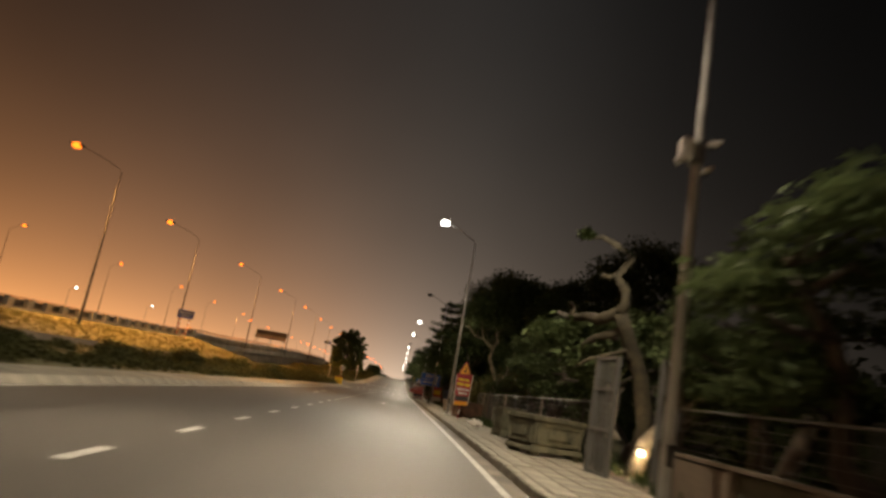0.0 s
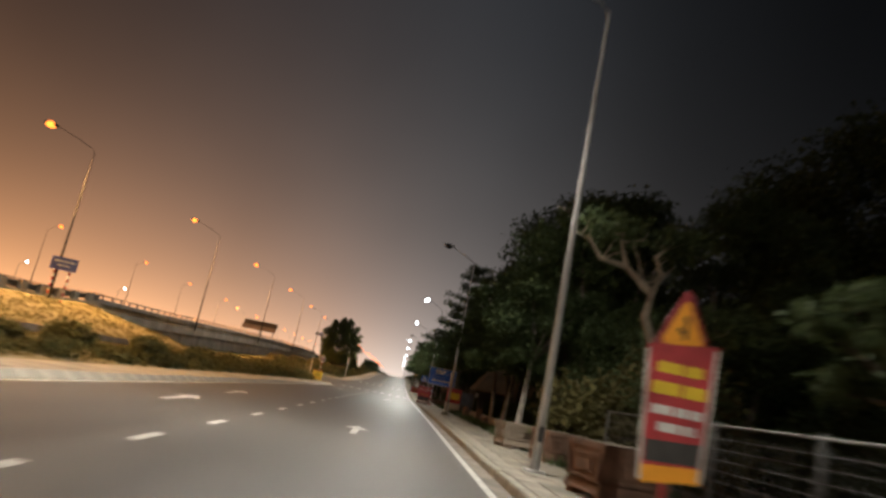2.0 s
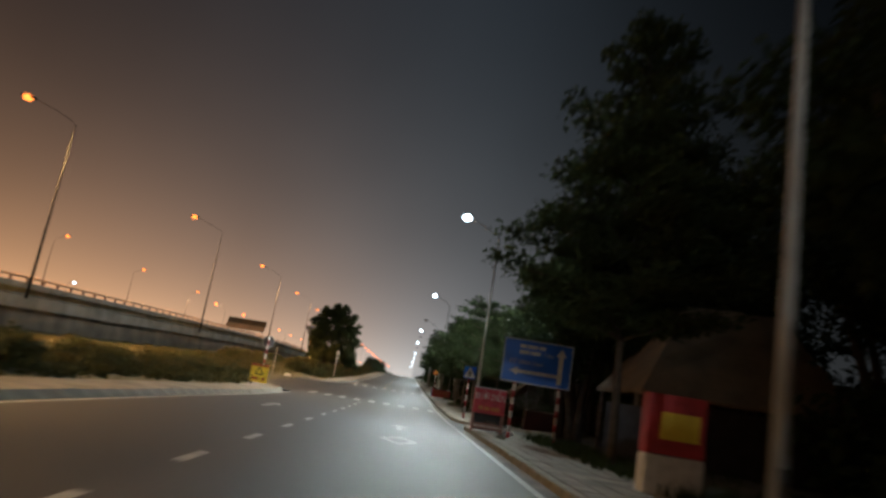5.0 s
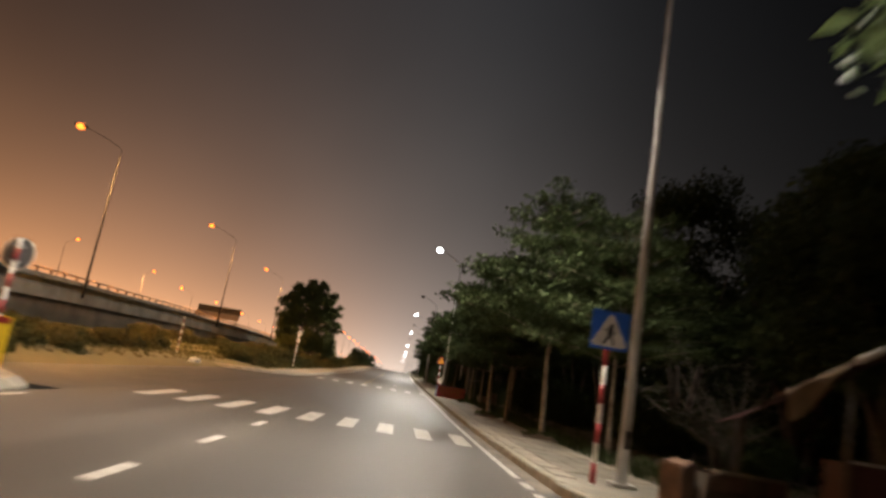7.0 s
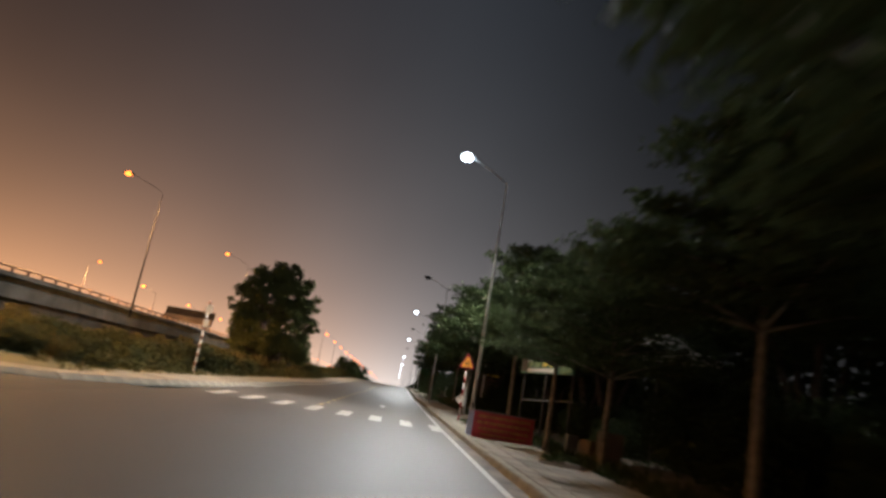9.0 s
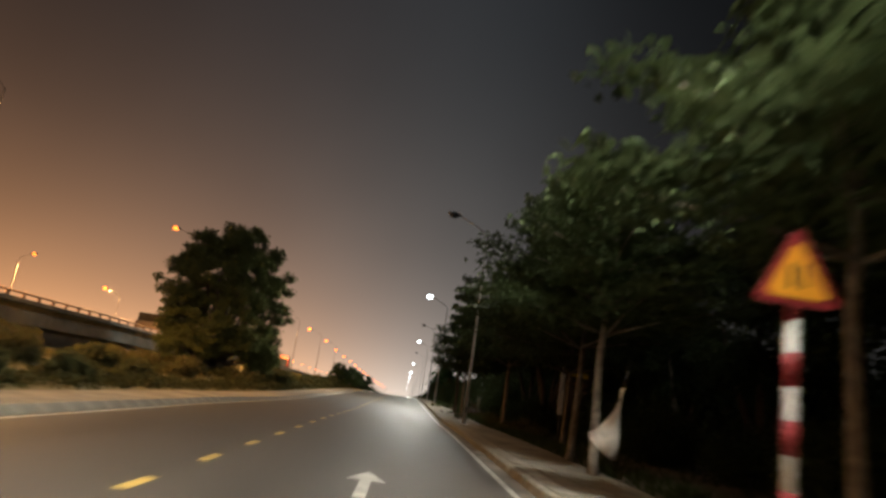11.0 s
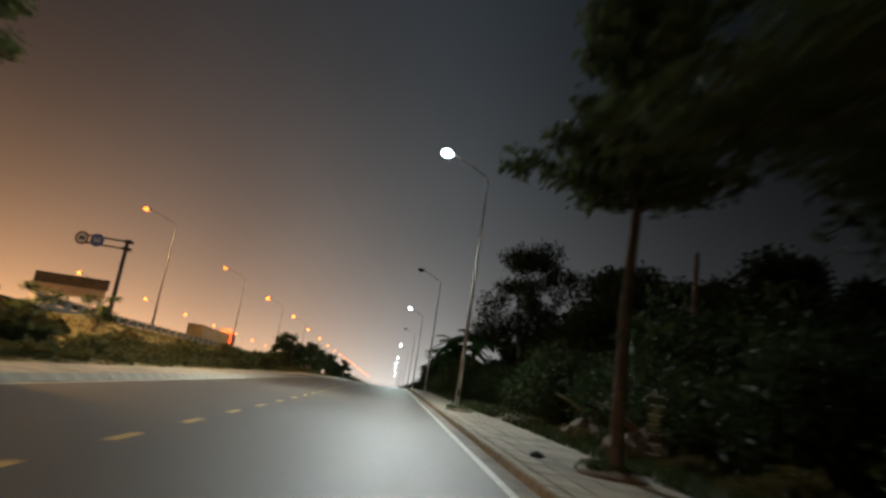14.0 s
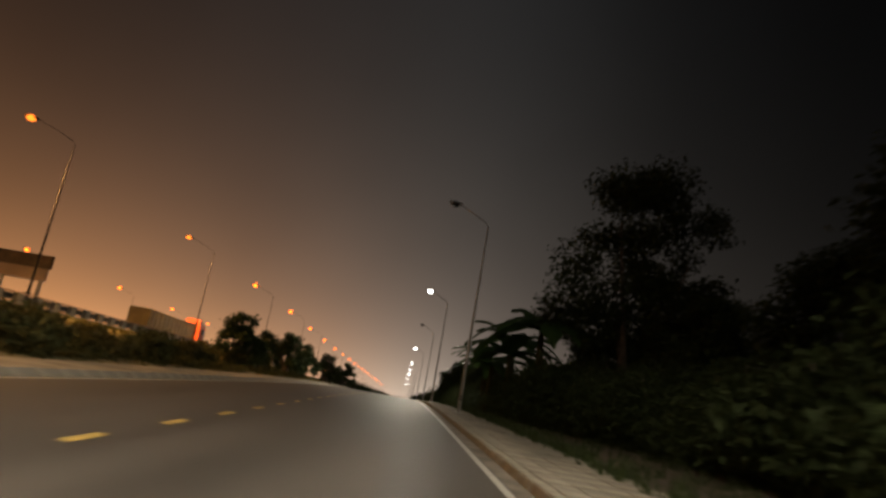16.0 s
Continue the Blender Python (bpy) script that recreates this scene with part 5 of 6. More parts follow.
def gate_leaf(x, y, turn, w=1.5, h=2.55):
    root = thing("gate", "tall grey steel gate leaf standing open", "gate", (x, y, 0.12), turn, "gate leaves at the garden")
    bm = B()
    for xx in (0, w):
        box(bm, (xx, 0, h / 2), (0.08, 0.08, h))
    for z in (0.06, h * 0.38, h * 0.72, h - 0.04):
        box(bm, (w / 2, 0, z), (w, 0.05, 0.07))
    part("gate_frame", bm, M_STEEL, root)
    for k in range(6):
        part("bar", box(B(), (w * (k + 1) / 7, 0.0, h / 2), (0.03, 0.03, h - 0.1)), M_STEEL, root)
    return root


gate_leaf(2.55, 16.1, -80, 0.95)
gate_leaf(3.3, 14.2, 60)

# cameras on the first lamp post
cctv = thing("camera_cluster", "white box with three small cameras clamped to a pole", "security camera", (2.33, 11.2, 5.75))
cctv.scale = (0.72, 0.72, 0.72)
part("clamp", box(B(), (-0.02, 0, 0), (0.26, 0.28, 0.5), bevel=0.02), M_STEEL, cctv)
part("control_box", box(B(), (-0.3, -0.05, 0.05), (0.3, 0.22, 0.5), bevel=0.02), M_WHITE, cctv, "pale grey box")
for at, turn in (((0.32, -0.1, 0.28), 60), ((-0.5, -0.2, -0.3), 150), ((0.3, 0.1, -0.3), 20)):
    cam_body = part("camera_body", box(B(), (0, 0, 0), (0.12, 0.3, 0.12), bevel=0.02), M_WHITE, cctv)
    cam_body.matrix_basis = pose(*at, 0, 0, turn)
    part("bracket", tube(B(), [(0, 0, 0), (-at[0] * 0.0, 0.0, -0.12), (0, 0.05, -0.16)], 0.02, 6), M_STEEL, cam_body)

# garden trees behind the fence
gardens = [gnarled_tree(71), gnarled_tree(72, 5.2, 2.6, 3000), gnarled_tree(73, 3.8, 2.0, 2200)]
scatter(gardens, [(0, 4.7, 9.5, 0.1, 0, 1.1), (1, 4.9, 13.3, 0.1, 90, 0.78), (2, 5.6, 18.6, 0.1, 40, 1.0), (0, 5.0, 21.0, 0.1, 200, 0.95), (1, 5.6, 25.0, 0.1, 300, 1.05), (2, 4.6, 28.5, 0.1, 10, 1.0), (1, 5.3, 32.5, 0.1, 120, 0.9), (0, 4.6, 37.0, 0.1, 250, 0.9),
                  (2, 6.5, 7.0, 0.1, 180, 1.3), (1, 7.5, 18.0, 0.1, 220, 1.2), (0, 7.8, 29.0, 0.1, 60, 1.3), (2, 7.2, 37.5, 0.1, 330, 1.4)])
leaning = tree("garden_tree", "old garden tree with knotted crooked limbs sawn short",
               [([(0, 0.3, -0.1), (0.1, 0.1, 1.2), (-0.2, 0, 2.4), (-0.75, -0.2, 3.4), (-0.95, -0.3, 3.8)], [0.26, 0.22, 0.2, 0.18, 0.17]),
                ([(-0.95, -0.3, 3.75), (-0.85, -0.3, 4.05), (-0.9, -0.3, 4.35), (-1.12, -0.2, 4.7), (-0.78, -0.2, 5.2), (-1.15, -0.1, 5.5), (-1.45, 0.3, 5.75), (-1.85, 0.4, 5.65)], [0.17, 0.13, 0.14, 0.11, 0.1, 0.08, 0.05, 0.02]),
                ([(-1.12, -0.2, 4.7), (-1.3, -0.2, 4.62), (-1.5, -0.2, 4.66)], [0.09, 0.07, 0.05]),
                ([(-0.95, -0.3, 3.8), (-1.2, 0.6, 3.66), (-1.35, 1.3, 3.8), (-1.55, 2.1, 3.78), (-1.75, 2.9, 4.0)], [0.16, 0.15, 0.12, 0.1, 0.06]),
                ([(-1.55, 2.1, 3.78), (-1.5, 2.2, 4.1), (-1.62, 2.25, 4.25)], [0.08, 0.07, 0.05]),
                ([(-0.75, -0.2, 3.4), (-1.2, 0.8, 3.2), (-1.5, 1.6, 2.85)], [0.12, 0.1, 0.05]),
                ([(-0.3, 0, 2.5), (-0.75, -0.3, 2.9), (-1.3, -0.2, 2.65), (-1.6, -0.3, 2.55), (-1.85, -0.3, 2.35)], [0.08, 0.06, 0.06, 0.045, 0.03])],
               [((-1.6, 2.6, 3.3), (1.0, 1.2, 0.5)), ((-0.9, 1.6, 2.7), (1.0, 1.1, 0.5)), ((-1.85, 0.4, 5.8), (0.22, 0.25, 0.14)), ((0.6, 0.6, 3.6), (0.9, 1.0, 0.45)), ((0.9, -0.8, 2.9), (1.0, 1.1, 0.5))],
               4200, 0.13, 76, M_LEAF, M_BARK_DARKEST, 0.9, "garden trees behind the fence")
leaning.matrix_basis = pose(4.15, 17.3, 0.1)
root_stump = thing("carved_root", "pale bleached tree root standing upright behind the fence", "tree root", (6.3, 26.5, 0.72), 200)
stump = B()
tube(stump, [(0.25, -0.1, -0.05), (0.12, 0, 0.3), (0, 0.05, 0.8), (-0.05, 0.05, 1.3), (0.02, 0.02, 1.75), (0.12, 0, 2.0)], [0.42, 0.24, 0.17, 0.2, 0.26, 0.1], 10)
tube(stump, [(0, 0.02, 1.55), (-0.3, 0, 1.85), (-0.45, 0.05, 2.0)], [0.16, 0.1, 0.05], 8)
tube(stump, [(0.05, 0.02, 1.6), (0.35, 0, 1.95), (0.45, 0.1, 2.4), (0.75, 0.1, 2.75)], [0.15, 0.09, 0.06, 0.03], 8)
tube(stump, [(0.1, 0, 0.35), (-0.25, 0.1, 0.1), (-0.45, 0.1, -0.02)], [0.2, 0.12, 0.06], 8)
part("root_wood", stump, M_BLEACHED, root_stump)
pedestal = thing("pedestal", "square mossy stone pedestal under a carved root", "pedestal", (6.3, 26.5, 0.1), 10)
part("shaft", box(B(), (0, 0, 0.26), (0.8, 0.8, 0.56), bevel=0.03), M_STONE, pedestal)
part("cap", box(B(), (0, 0, 0.58), (0.94, 0.94, 0.1), bevel=0.02), M_STONE, pedestal)
garden_lamp = thing("garden_lamp", "small glowing garden lamp on a short stake", "garden lamp", (3.8, 16.3, 0.12))
part("stake", tube(B(), [(0, 0, -0.05), (0, 0, 0.52)], 0.02, 8), M_DARK_STEEL, garden_lamp)
part("hood", tube(B(), [(0, 0, 0.68), (0, 0, 0.74)], [0.11, 0.05], 12), M_DARK_STEEL, garden_lamp)
bulb = B()
bmesh.ops.create_uvsphere(bulb, u_segments=12, v_segments=8, radius=0.07, matrix=Matrix.Translation((0, 0, 0.6)))
part("bulb", bulb, M_LAMP_WARM, garden_lamp)
glow = bpy.data.lights.new("lamp_light", "POINT")
glow.energy, glow.color, glow.shadow_soft_size = 250, (1.0, 0.74, 0.46), 0.08
glow_ob = new("lamp_light", glow)
glow_ob.parent = garden_lamp
glow_ob.matrix_basis = pose(0, 0, 0.6)

# assumed extra lamp, added to brighten the carved root
added_root_lamp = copy_thing(garden_lamp, pose(5.5, 25.3, 0.12, 0, 0, 70))
for at, lean, h in (((3.85, 16.7, 0.1), 1.0, 2.7), ((4.9, 12.6, 0.1), 0.45, 2.4)):
    bare_tree = thing("bare_tree", "thick pale twisted garden tree sawn bare", "tree", at, group="bare garden trees")
    part("trunk", tube(B(), [(0, 0, -0.1), (lean * 0.2, 0.1, h * 0.3), (lean * 0.9, 0.0, h * 0.65), (lean * 0.6, -0.2, h)], [0.26, 0.17, 0.15, 0.09], 10), M_PALE_BARK, bare_tree)
    part("sawn_limb", tube(B(), [(lean * 0.9, 0, h * 0.65), (lean * 1.9, 0.2, h * 0.85), (lean * 2.2, 0.3, h * 1.15)], [0.12, 0.08, 0.05], 8), M_PALE_BARK, bare_tree)


def plinth_wall(x, y0, n, h):
    """A low wall of weathered concrete panels between the pavement and the garden fence."""
    root = thing("plinth_wall", "low wall of rust-stained and mossy concrete panels", "wall", (x, y0, 0.1), 0, "low walls before the garden")
    g = random.Random(int(y0))
    for k in range(n):
        panel = part("panel", box(B(), (g.uniform(-0.04, 0.04), 2.1 * k + 1.05, h / 2 + g.uniform(-0.05, 0.03)), (0.14, 2.04, h), (0, g.uniform(-3, 3), g.uniform(-1.5, 1.5)), bevel=0.015), (M_STONE, M_BRICKWORK, M_STONE, M_CONCRETE_DARK)[k % 4], root)
        part("pier", box(B(), (-0.05, 2.1 * k, h / 2), (0.2, 0.16, h + 0.06), bevel=0.015), M_CONCRETE_DARK, root)
    part("coping", box(B(), (0, 1.05 * n, h + 0.02), (0.24, 2.1 * n, 0.06), bevel=0.012), M_CONCRETE_DARK, root, "chipped grey coping")


plinth_wall(3.15, 20.6, 7, 0.86)
plinth_wall(3.2, 4.5, 4, 0.8)

# tall bare-limbed tree by the second lamp
limbs = [([(0, 0, -0.1), (-0.1, 0.2, 1.2), (0.12, 0.3, 2.2), (-0.2, 0.35, 2.9), (-0.45, 0.4, 3.5), (-0.35, 0.45, 4.0), (-0.95, 0.5, 4.5), (-1.2, 0.5, 5.2)], [0.2, 0.16, 0.13, 0.12, 0.1, 0.08, 0.06, 0.02]),
         ([(-0.35, 0.45, 4.0), (-0.1, 0.7, 4.5), (-0.25, 0.75, 4.9), (0.1, 0.8, 5.3)], [0.07, 0.06, 0.05, 0.02]), ([(-0.95, 0.5, 4.5), (-1.5, 0.6, 4.6), (-1.8, 0.65, 5.0), (-2.2, 0.7, 5.1)], [0.06, 0.05, 0.035, 0.015]),
         ([(0.12, 0.3, 2.2), (0.6, 0.5, 2.7), (0.8, 0.6, 3.2), (1.4, 0.7, 3.5)], [0.08, 0.07, 0.05, 0.02])]
g = random.Random(21)
for k in range(26):
    pts, radii = limbs[k % 4]
    m = g.randrange(max(1, len(pts) - 3), len(pts))
    p = Vector(pts[m - 1]).lerp(Vector(pts[m]), g.random())
    q = p + Vector((g.uniform(-0.4, 0.4), g.uniform(-0.3, 0.3), g.uniform(0.05, 0.4)))
    r = q + Vector((g.uniform(-0.4, 0.4), g.uniform(-0.3, 0.3), g.uniform(-0.05, 0.45)))
    limbs.append(([tuple(p), tuple(q), tuple(r)], [0.028, 0.018, 0.006]))
bare = tree("tree", "crooked pale tree with bare limbs and few leaves", limbs,
            [((-1.3, 0.6, 5.3), (0.9, 0.9, 0.4)), ((0.2, 0.8, 5.3), (0.7, 0.7, 0.35)), ((1.6, 0.7, 3.7), (1.0, 1.0, 0.5)), ((0.4, 0.2, 1.9), (1.1, 1.1, 0.8))], 2000, 0.1, 75, M_LEAF, M_PALE_BARK, 0.6)
bare.matrix_basis = pose(4.1, 43.5, 0.1) @ Matrix.Scale(1.12, 4)


# ---- stalls and the thatched hut ----
def hut():
    root = thing("hut", "dark open hut with a tan thatched hip roof", "hut", (5.5, 92.1, 0.1))
    w, d = 7.0, 4.2
    bm = B()
    e = [(-0.1, -0.6), (w + 0.6, -0.6), (w + 0.6, d + 0.6), (-0.1, d + 0.6)]
    low = [bm.verts.new((x, y, 2.45)) for x, y in e]
    under = [bm.verts.new((x, y, 2.3)) for x, y in e]
    ridge = [bm.verts.new((2.3, d / 2, 5.95)), bm.verts.new((w - 1.0, d / 2, 6.1))]
    bm.faces.new((low[0], low[1], ridge[1], ridge[0]))
    bm.faces.new((low[1], low[2], ridge[1]))
    bm.faces.new((low[2], low[3], ridge[0], ridge[1]))
    bm.faces.new((low[3], low[0], ridge[0]))
    for i in range(4):
        bm.faces.new((low[i], under[i], under[(i + 1) % 4], low[(i + 1) % 4]))
    bmesh.ops.subdivide_edges(bm, edges=list(bm.edges), cuts=5, use_grid_fill=True)
    for v in bm.verts:
        v.co += Vector((0, 0, 0.10 * noise.noise(v.co * 1.3)))
    part("roof", bm, M_TARP, root, "sagging tan thatch")
    for x in (0, w):
        for y in (0, d / 2, d):
            part("post", tube(B(), [(x, y, -0.1), (x, y, 2.5)], 0.09, 8), M_BARK, root)
    fold = [(-1.35 + 0.045 * k, -1.0 + 0.035 * (k % 2)) for k in range(28)]
    screen = strip("front_screen", [[(x, y, z) for x, y in fold] for z in (0.05, 1.85)], M_BLUE_GREY, root, "dull corrugated sheet screen", smooth=False)
    screen.modifiers.new("thickness", "SOLIDIFY").thickness = 0.01
    part("meter_box", box(B(), (0.1, -0.85, 1.85), (0.25, 0.16, 0.4), bevel=0.02), M_WHITE, root, "white meter box on a post")
    part("front_wall", box(B(), (3.6, -0.1, 1.1), (6.4, 0.08, 2.2)), M_DARK_STEEL, root, "dark boarded front")
    part("back_wall", box(B(), (w, d / 2, 1.2), (0.1, d, 2.5)), M_DARK_STEEL, root)


hut()

flag_box = thing("stall_sign", "red and yellow box sign with a white base near the hut", "stall sign", (2.75, 81.8, 0.12), 0)
part("sign_body", box(B(), (0, 0.2, 1.3), (1.12, 0.4, 1.1), bevel=0.02), M_RED_DULL, flag_box)
part("yellow_panel", box(B(), (0.05, -0.008, 1.28), (0.75, 0.016, 0.5)), M_YELLOW, flag_box)
part("white_base", box(B(), (0, 0.2, 0.37), (1.12, 0.42, 0.74), bevel=0.02), M_WHITE, flag_box)


def low_red_stall():
    root = thing("stall_counter", "low red boarded stall counter with rows of faded writing", "stall", (1.8, 148.1, 0.15), 6)
    body = part("counter_body", box(B(), (0, 0.45, 0.42), (2.1, 0.9, 0.84), bevel=0.02), M_RED_DULL, root)
    part("side_panel", box(B(), (-1.056, 0.45, 0.42), (0.012, 0.86, 0.8)), M_BLUE_DULL, body, "dull blue side sheet")
    part("counter_top", box(B(), (0, 0.45, 0.87), (2.25, 1.05, 0.04), bevel=0.01), M_STEEL, root, "pale sheet top")
    bars(body, [(-0.9, 0.9, 0.70, 0.1), (-0.92, 0.9, 0.5, 0.1), (-0.85, 0.88, 0.3, 0.1), (-0.8, 0.8, 0.12, 0.07)], -0.006, M_TEXT_DULL)


low_red_stall()


def shop_board():
    root = thing("shop_board", "long green signboard with pale and yellow lettering on posts", "signboard", (3.9, 148.0, 0.1))
    for y in (0.3, 4.5, 9.2):
        part("post", tube(B(), [(0.1, y, -0.1), (0.1, y, 4.0)], 0.06, 8), M_DARK_STEEL, root)
    board = part("board", box(B(), (0, 4.8, 3.2), (0.1, 9.8, 0.85), (2.2, 0, 0), bevel=0.02), M_GREEN, root)
    part("brown_panel", box(B(), (-0.054, 8.9, 3.36), (0.008, 1.3, 0.72)), M_CARTON, board, "dull brown sheet")
    part("pale_panel", box(B(), (-0.054, 1.0, 3.06), (0.008, 1.7, 0.76)), M_PALE_GREEN, board, "pale green printed sheet")
    for y, z, w, h in ((7.3, 3.32, 0.9, 0.3), (6.0, 3.22, 1.1, 0.26), (4.4, 3.2, 0.9, 0.3), (3.1, 3.12, 0.7, 0.28)):
        part("picture", box(B(), (-0.054, y, z), (0.008, w, h)), M_PALE_GREEN if y > 5.5 else M_YELLOW, board)
    part("white_band", box(B(), (-0.054, 5.2, 2.93), (0.008, 5.6, 0.16), (2.2, 0, 0)), M_WHITE, board)
    bm, g = B(), random.Random(3)
    y = 2.2
    while y < 8.0:
        w = g.uniform(0.2, 0.6)
        box(bm, (-0.054, y + w / 2, 3.48), (0.008, w, 0.16))
        y += w + 0.14
    part("lettering_bar", bm, M_WHITE, board)
    rail = B()
    tube(rail, [(0.1, 0, 1.7), (0.1, 9.2, 1.7)], 0.03, 6)
    part("cross_rail", rail, M_STEEL, root)


shop_board()

umbrella = thing("parasol", "large grey parasol over the stall", "parasol", (7.0, 148.5, 0.1))
part("pole", tube(B(), [(0, 0, 0), (0, 0, 4.6)], 0.04, 8), M_STEEL, umbrella)
bm = B()
rim = [bm.verts.new((2.2 * math.cos(2 * math.pi * k / 16), 2.2 * math.sin(2 * math.pi * k / 16), 3.75 + 0.08 * (k % 2))) for k in range(16)]
apex = bm.verts.new((0, 0, 4.75))
for k in range(16):
    bm.faces.new((rim[k], rim[(k + 1) % 16], apex))
part("canopy", bm, M_HAZY, umbrella, "dusty grey cloth canopy")


def carton(x, y, w, d, h, turn, mat, label):
    root = thing("crate", label, "crate", (x, y, 0.14), turn, "crates beside the stall")
    part("crate_body", box(B(), (0, 0, h / 2), (w, d, h), bevel=0.015), mat, root)
    part("crate_lid", box(B(), (0, 0, h + 0.01), (w * 1.02, d * 1.02, 0.03)), mat, root)


carton(4.3, 146.2, 0.6, 0.5, 0.55, 20, M_CARTON, "brown cardboard box beside the stall")
carton(4.5, 145.2, 0.7, 0.5, 0.9, -10, M_CARTON, "tall brown cardboard box beside the stall")
carton(3.9, 147.2, 0.35, 0.35, 0.6, 0, M_STEEL, "grey plastic drum beside the stall")
trough = thing("planter", "broken rust-stained brick trough with a stub at its end", "planter", (3.5, 108.5, 0.12), 24)
for k in range(4):
    for j in range(2):
        part("block", box(B(), (-0.72 + 0.48 * k + 0.02 * math.sin(3 * k + j), -0.36, 0.15 + 0.27 * j), (0.46, 0.16, 0.26), (0, 2 * math.sin(5 * k + j), 0), bevel=0.02), M_BRICKWORK if (k + j) % 3 else M_CARTON, trough)
        part("block", box(B(), (-0.72 + 0.48 * k, 0.36, 0.15 + 0.27 * j), (0.46, 0.16, 0.26), bevel=0.02), M_BRICKWORK, trough)
for x in (-0.98, 0.98):
    part("end_panel", box(B(), (x, 0, 0.28), (0.08, 0.86, 0.56), (0, 3, 0), bevel=0.02), M_CONCRETE_DARK, trough)
part("coping", box(B(), (0.1, -0.36, 0.58), (1.7, 0.2, 0.06), (0, 1.5, 0), bevel=0.015), M_CONCRETE_DARK, trough, "chipped concrete coping")
part("stub", box(B(), (-1.3, -0.1, 0.34), (0.46, 0.4, 0.68), (4, -8, 14), bevel=0.03), M_BRICKWORK, trough, "leaning orange brick stub")
part("earth", box(B(), (0, 0, 0.24), (1.86, 0.6, 0.46)), M_DIRT, trough)


tied = thing("cloth", "torn white cloth tied to a tree trunk", "cloth", (2.05, 166.4, 1.1), 10)
rows = []
for j in range(9):
    k = j / 8
    rows.append([(-0.38 + 0.66 * k + i / 6 * 0.34 * math.sin(math.pi * min(1, 0.1 + 0.9 * k)), 0.1 * math.sin(4 * i / 6 + 5 * k), 0.08 + 0.95 * k * k - (i / 6) * 0.62 * math.sin(math.pi * min(1, 0.12 + 0.88 * k))) for i in range(7)])
strip("sheet", rows, M_CLOTH, tied).modifiers.new("thickness", "SOLIDIFY").thickness = 0.01
part("cord", tube(B(), [(0.28, 0, 1.02), (0.4, 0.1, 1.3), (0.5, 0.2, 1.65)], 0.012, 5), M_DARK_STEEL, tied)


def awning():
    """A patched sheet roof over a dark counter, its near edge climbing along a pole."""
    root = thing("awning", "patched dark red awning over a dark stall counter", "awning", (3.2, 106.5, 0.1))
    low, high = Vector((0, 0, 1.95)), Vector((3.3, 0.3, 3.75))
    pole = part("edge_pole", tube(B(), [tuple(low.lerp(high, 0.2)), tuple(high)], 0.035, 8), M_BARK, root, "weathered bamboo edge pole")
    for a, b in ((0.36, 0.52), (0.6, 0.76)):
        part("pale_wrap", tube(B(), [tuple(low.lerp(high, a)), tuple(low.lerp(high, b))], 0.06, 8), M_CLOTH, pole, "strip of white sheeting wrapped round it")
    rows = []
    for i in range(13):
        p = low.lerp(high, i / 12)
        rows.append([(p.x + 0.1 * q, p.y + 0.02 + 2.2 * q, p.z - 0.02 - 0.55 * q - 0.12 * math.sin(math.pi * q) + 0.04 * math.sin(5 * i / 12 + 3 * q)) for q in (0, 0.2, 0.4, 0.6, 0.8, 1.0)])
    strip("sheet", rows, M_RED_TARP, root, "dull dark red sheeting").modifiers.new("thickness", "SOLIDIFY").thickness = 0.012
    rows = []
    for i in range(8):
        p = low.lerp(high, 0.32 * i / 7) + Vector((0, -0.05, 0.02))
        drop = 0.38 * (1 - (i / 7) ** 1.5) + 0.03
        rows.append([(p.x + 0.14 * q * (1 - i / 7), p.y - 0.05 * math.sin(6 * q + i), p.z - drop * q) for q in (0, 0.25, 0.5, 0.75, 1.0)])
    strip("loose_end", rows, M_TARP, root, "bunched pale cloth hanging from the corner").modifiers.new("thickness", "SOLIDIFY").thickness = 0.01
    for x, y, z in ((1.1, 0.15, 2.5), (3.2, 0.3, 3.7), (0.5, 2.1, 1.6), (3.3, 2.4, 3.1)):
        part("post", tube(B(), [(x, y, -0.1), (x + 0.03, y, z)], 0.045, 8), M_BARK_DARK, root)
    part("counter", box(B(), (2.2, 0.5, 0.55), (2.0, 0.7, 1.1), bevel=0.02), M_RED_TARP, root, "dark boarded counter")
    part("counter_edge", box(B(), (2.2, 0.12, 1.13), (2.1, 0.1, 0.05), bevel=0.01), M_GALV, root, "pale sheet metal edge")


awning()

twigs = thing("bare_shrub", "leafless shrub of tangled grey twigs beyond the pavement", "shrub", (6.0, 113.6, 0.1))
g = random.Random(14)
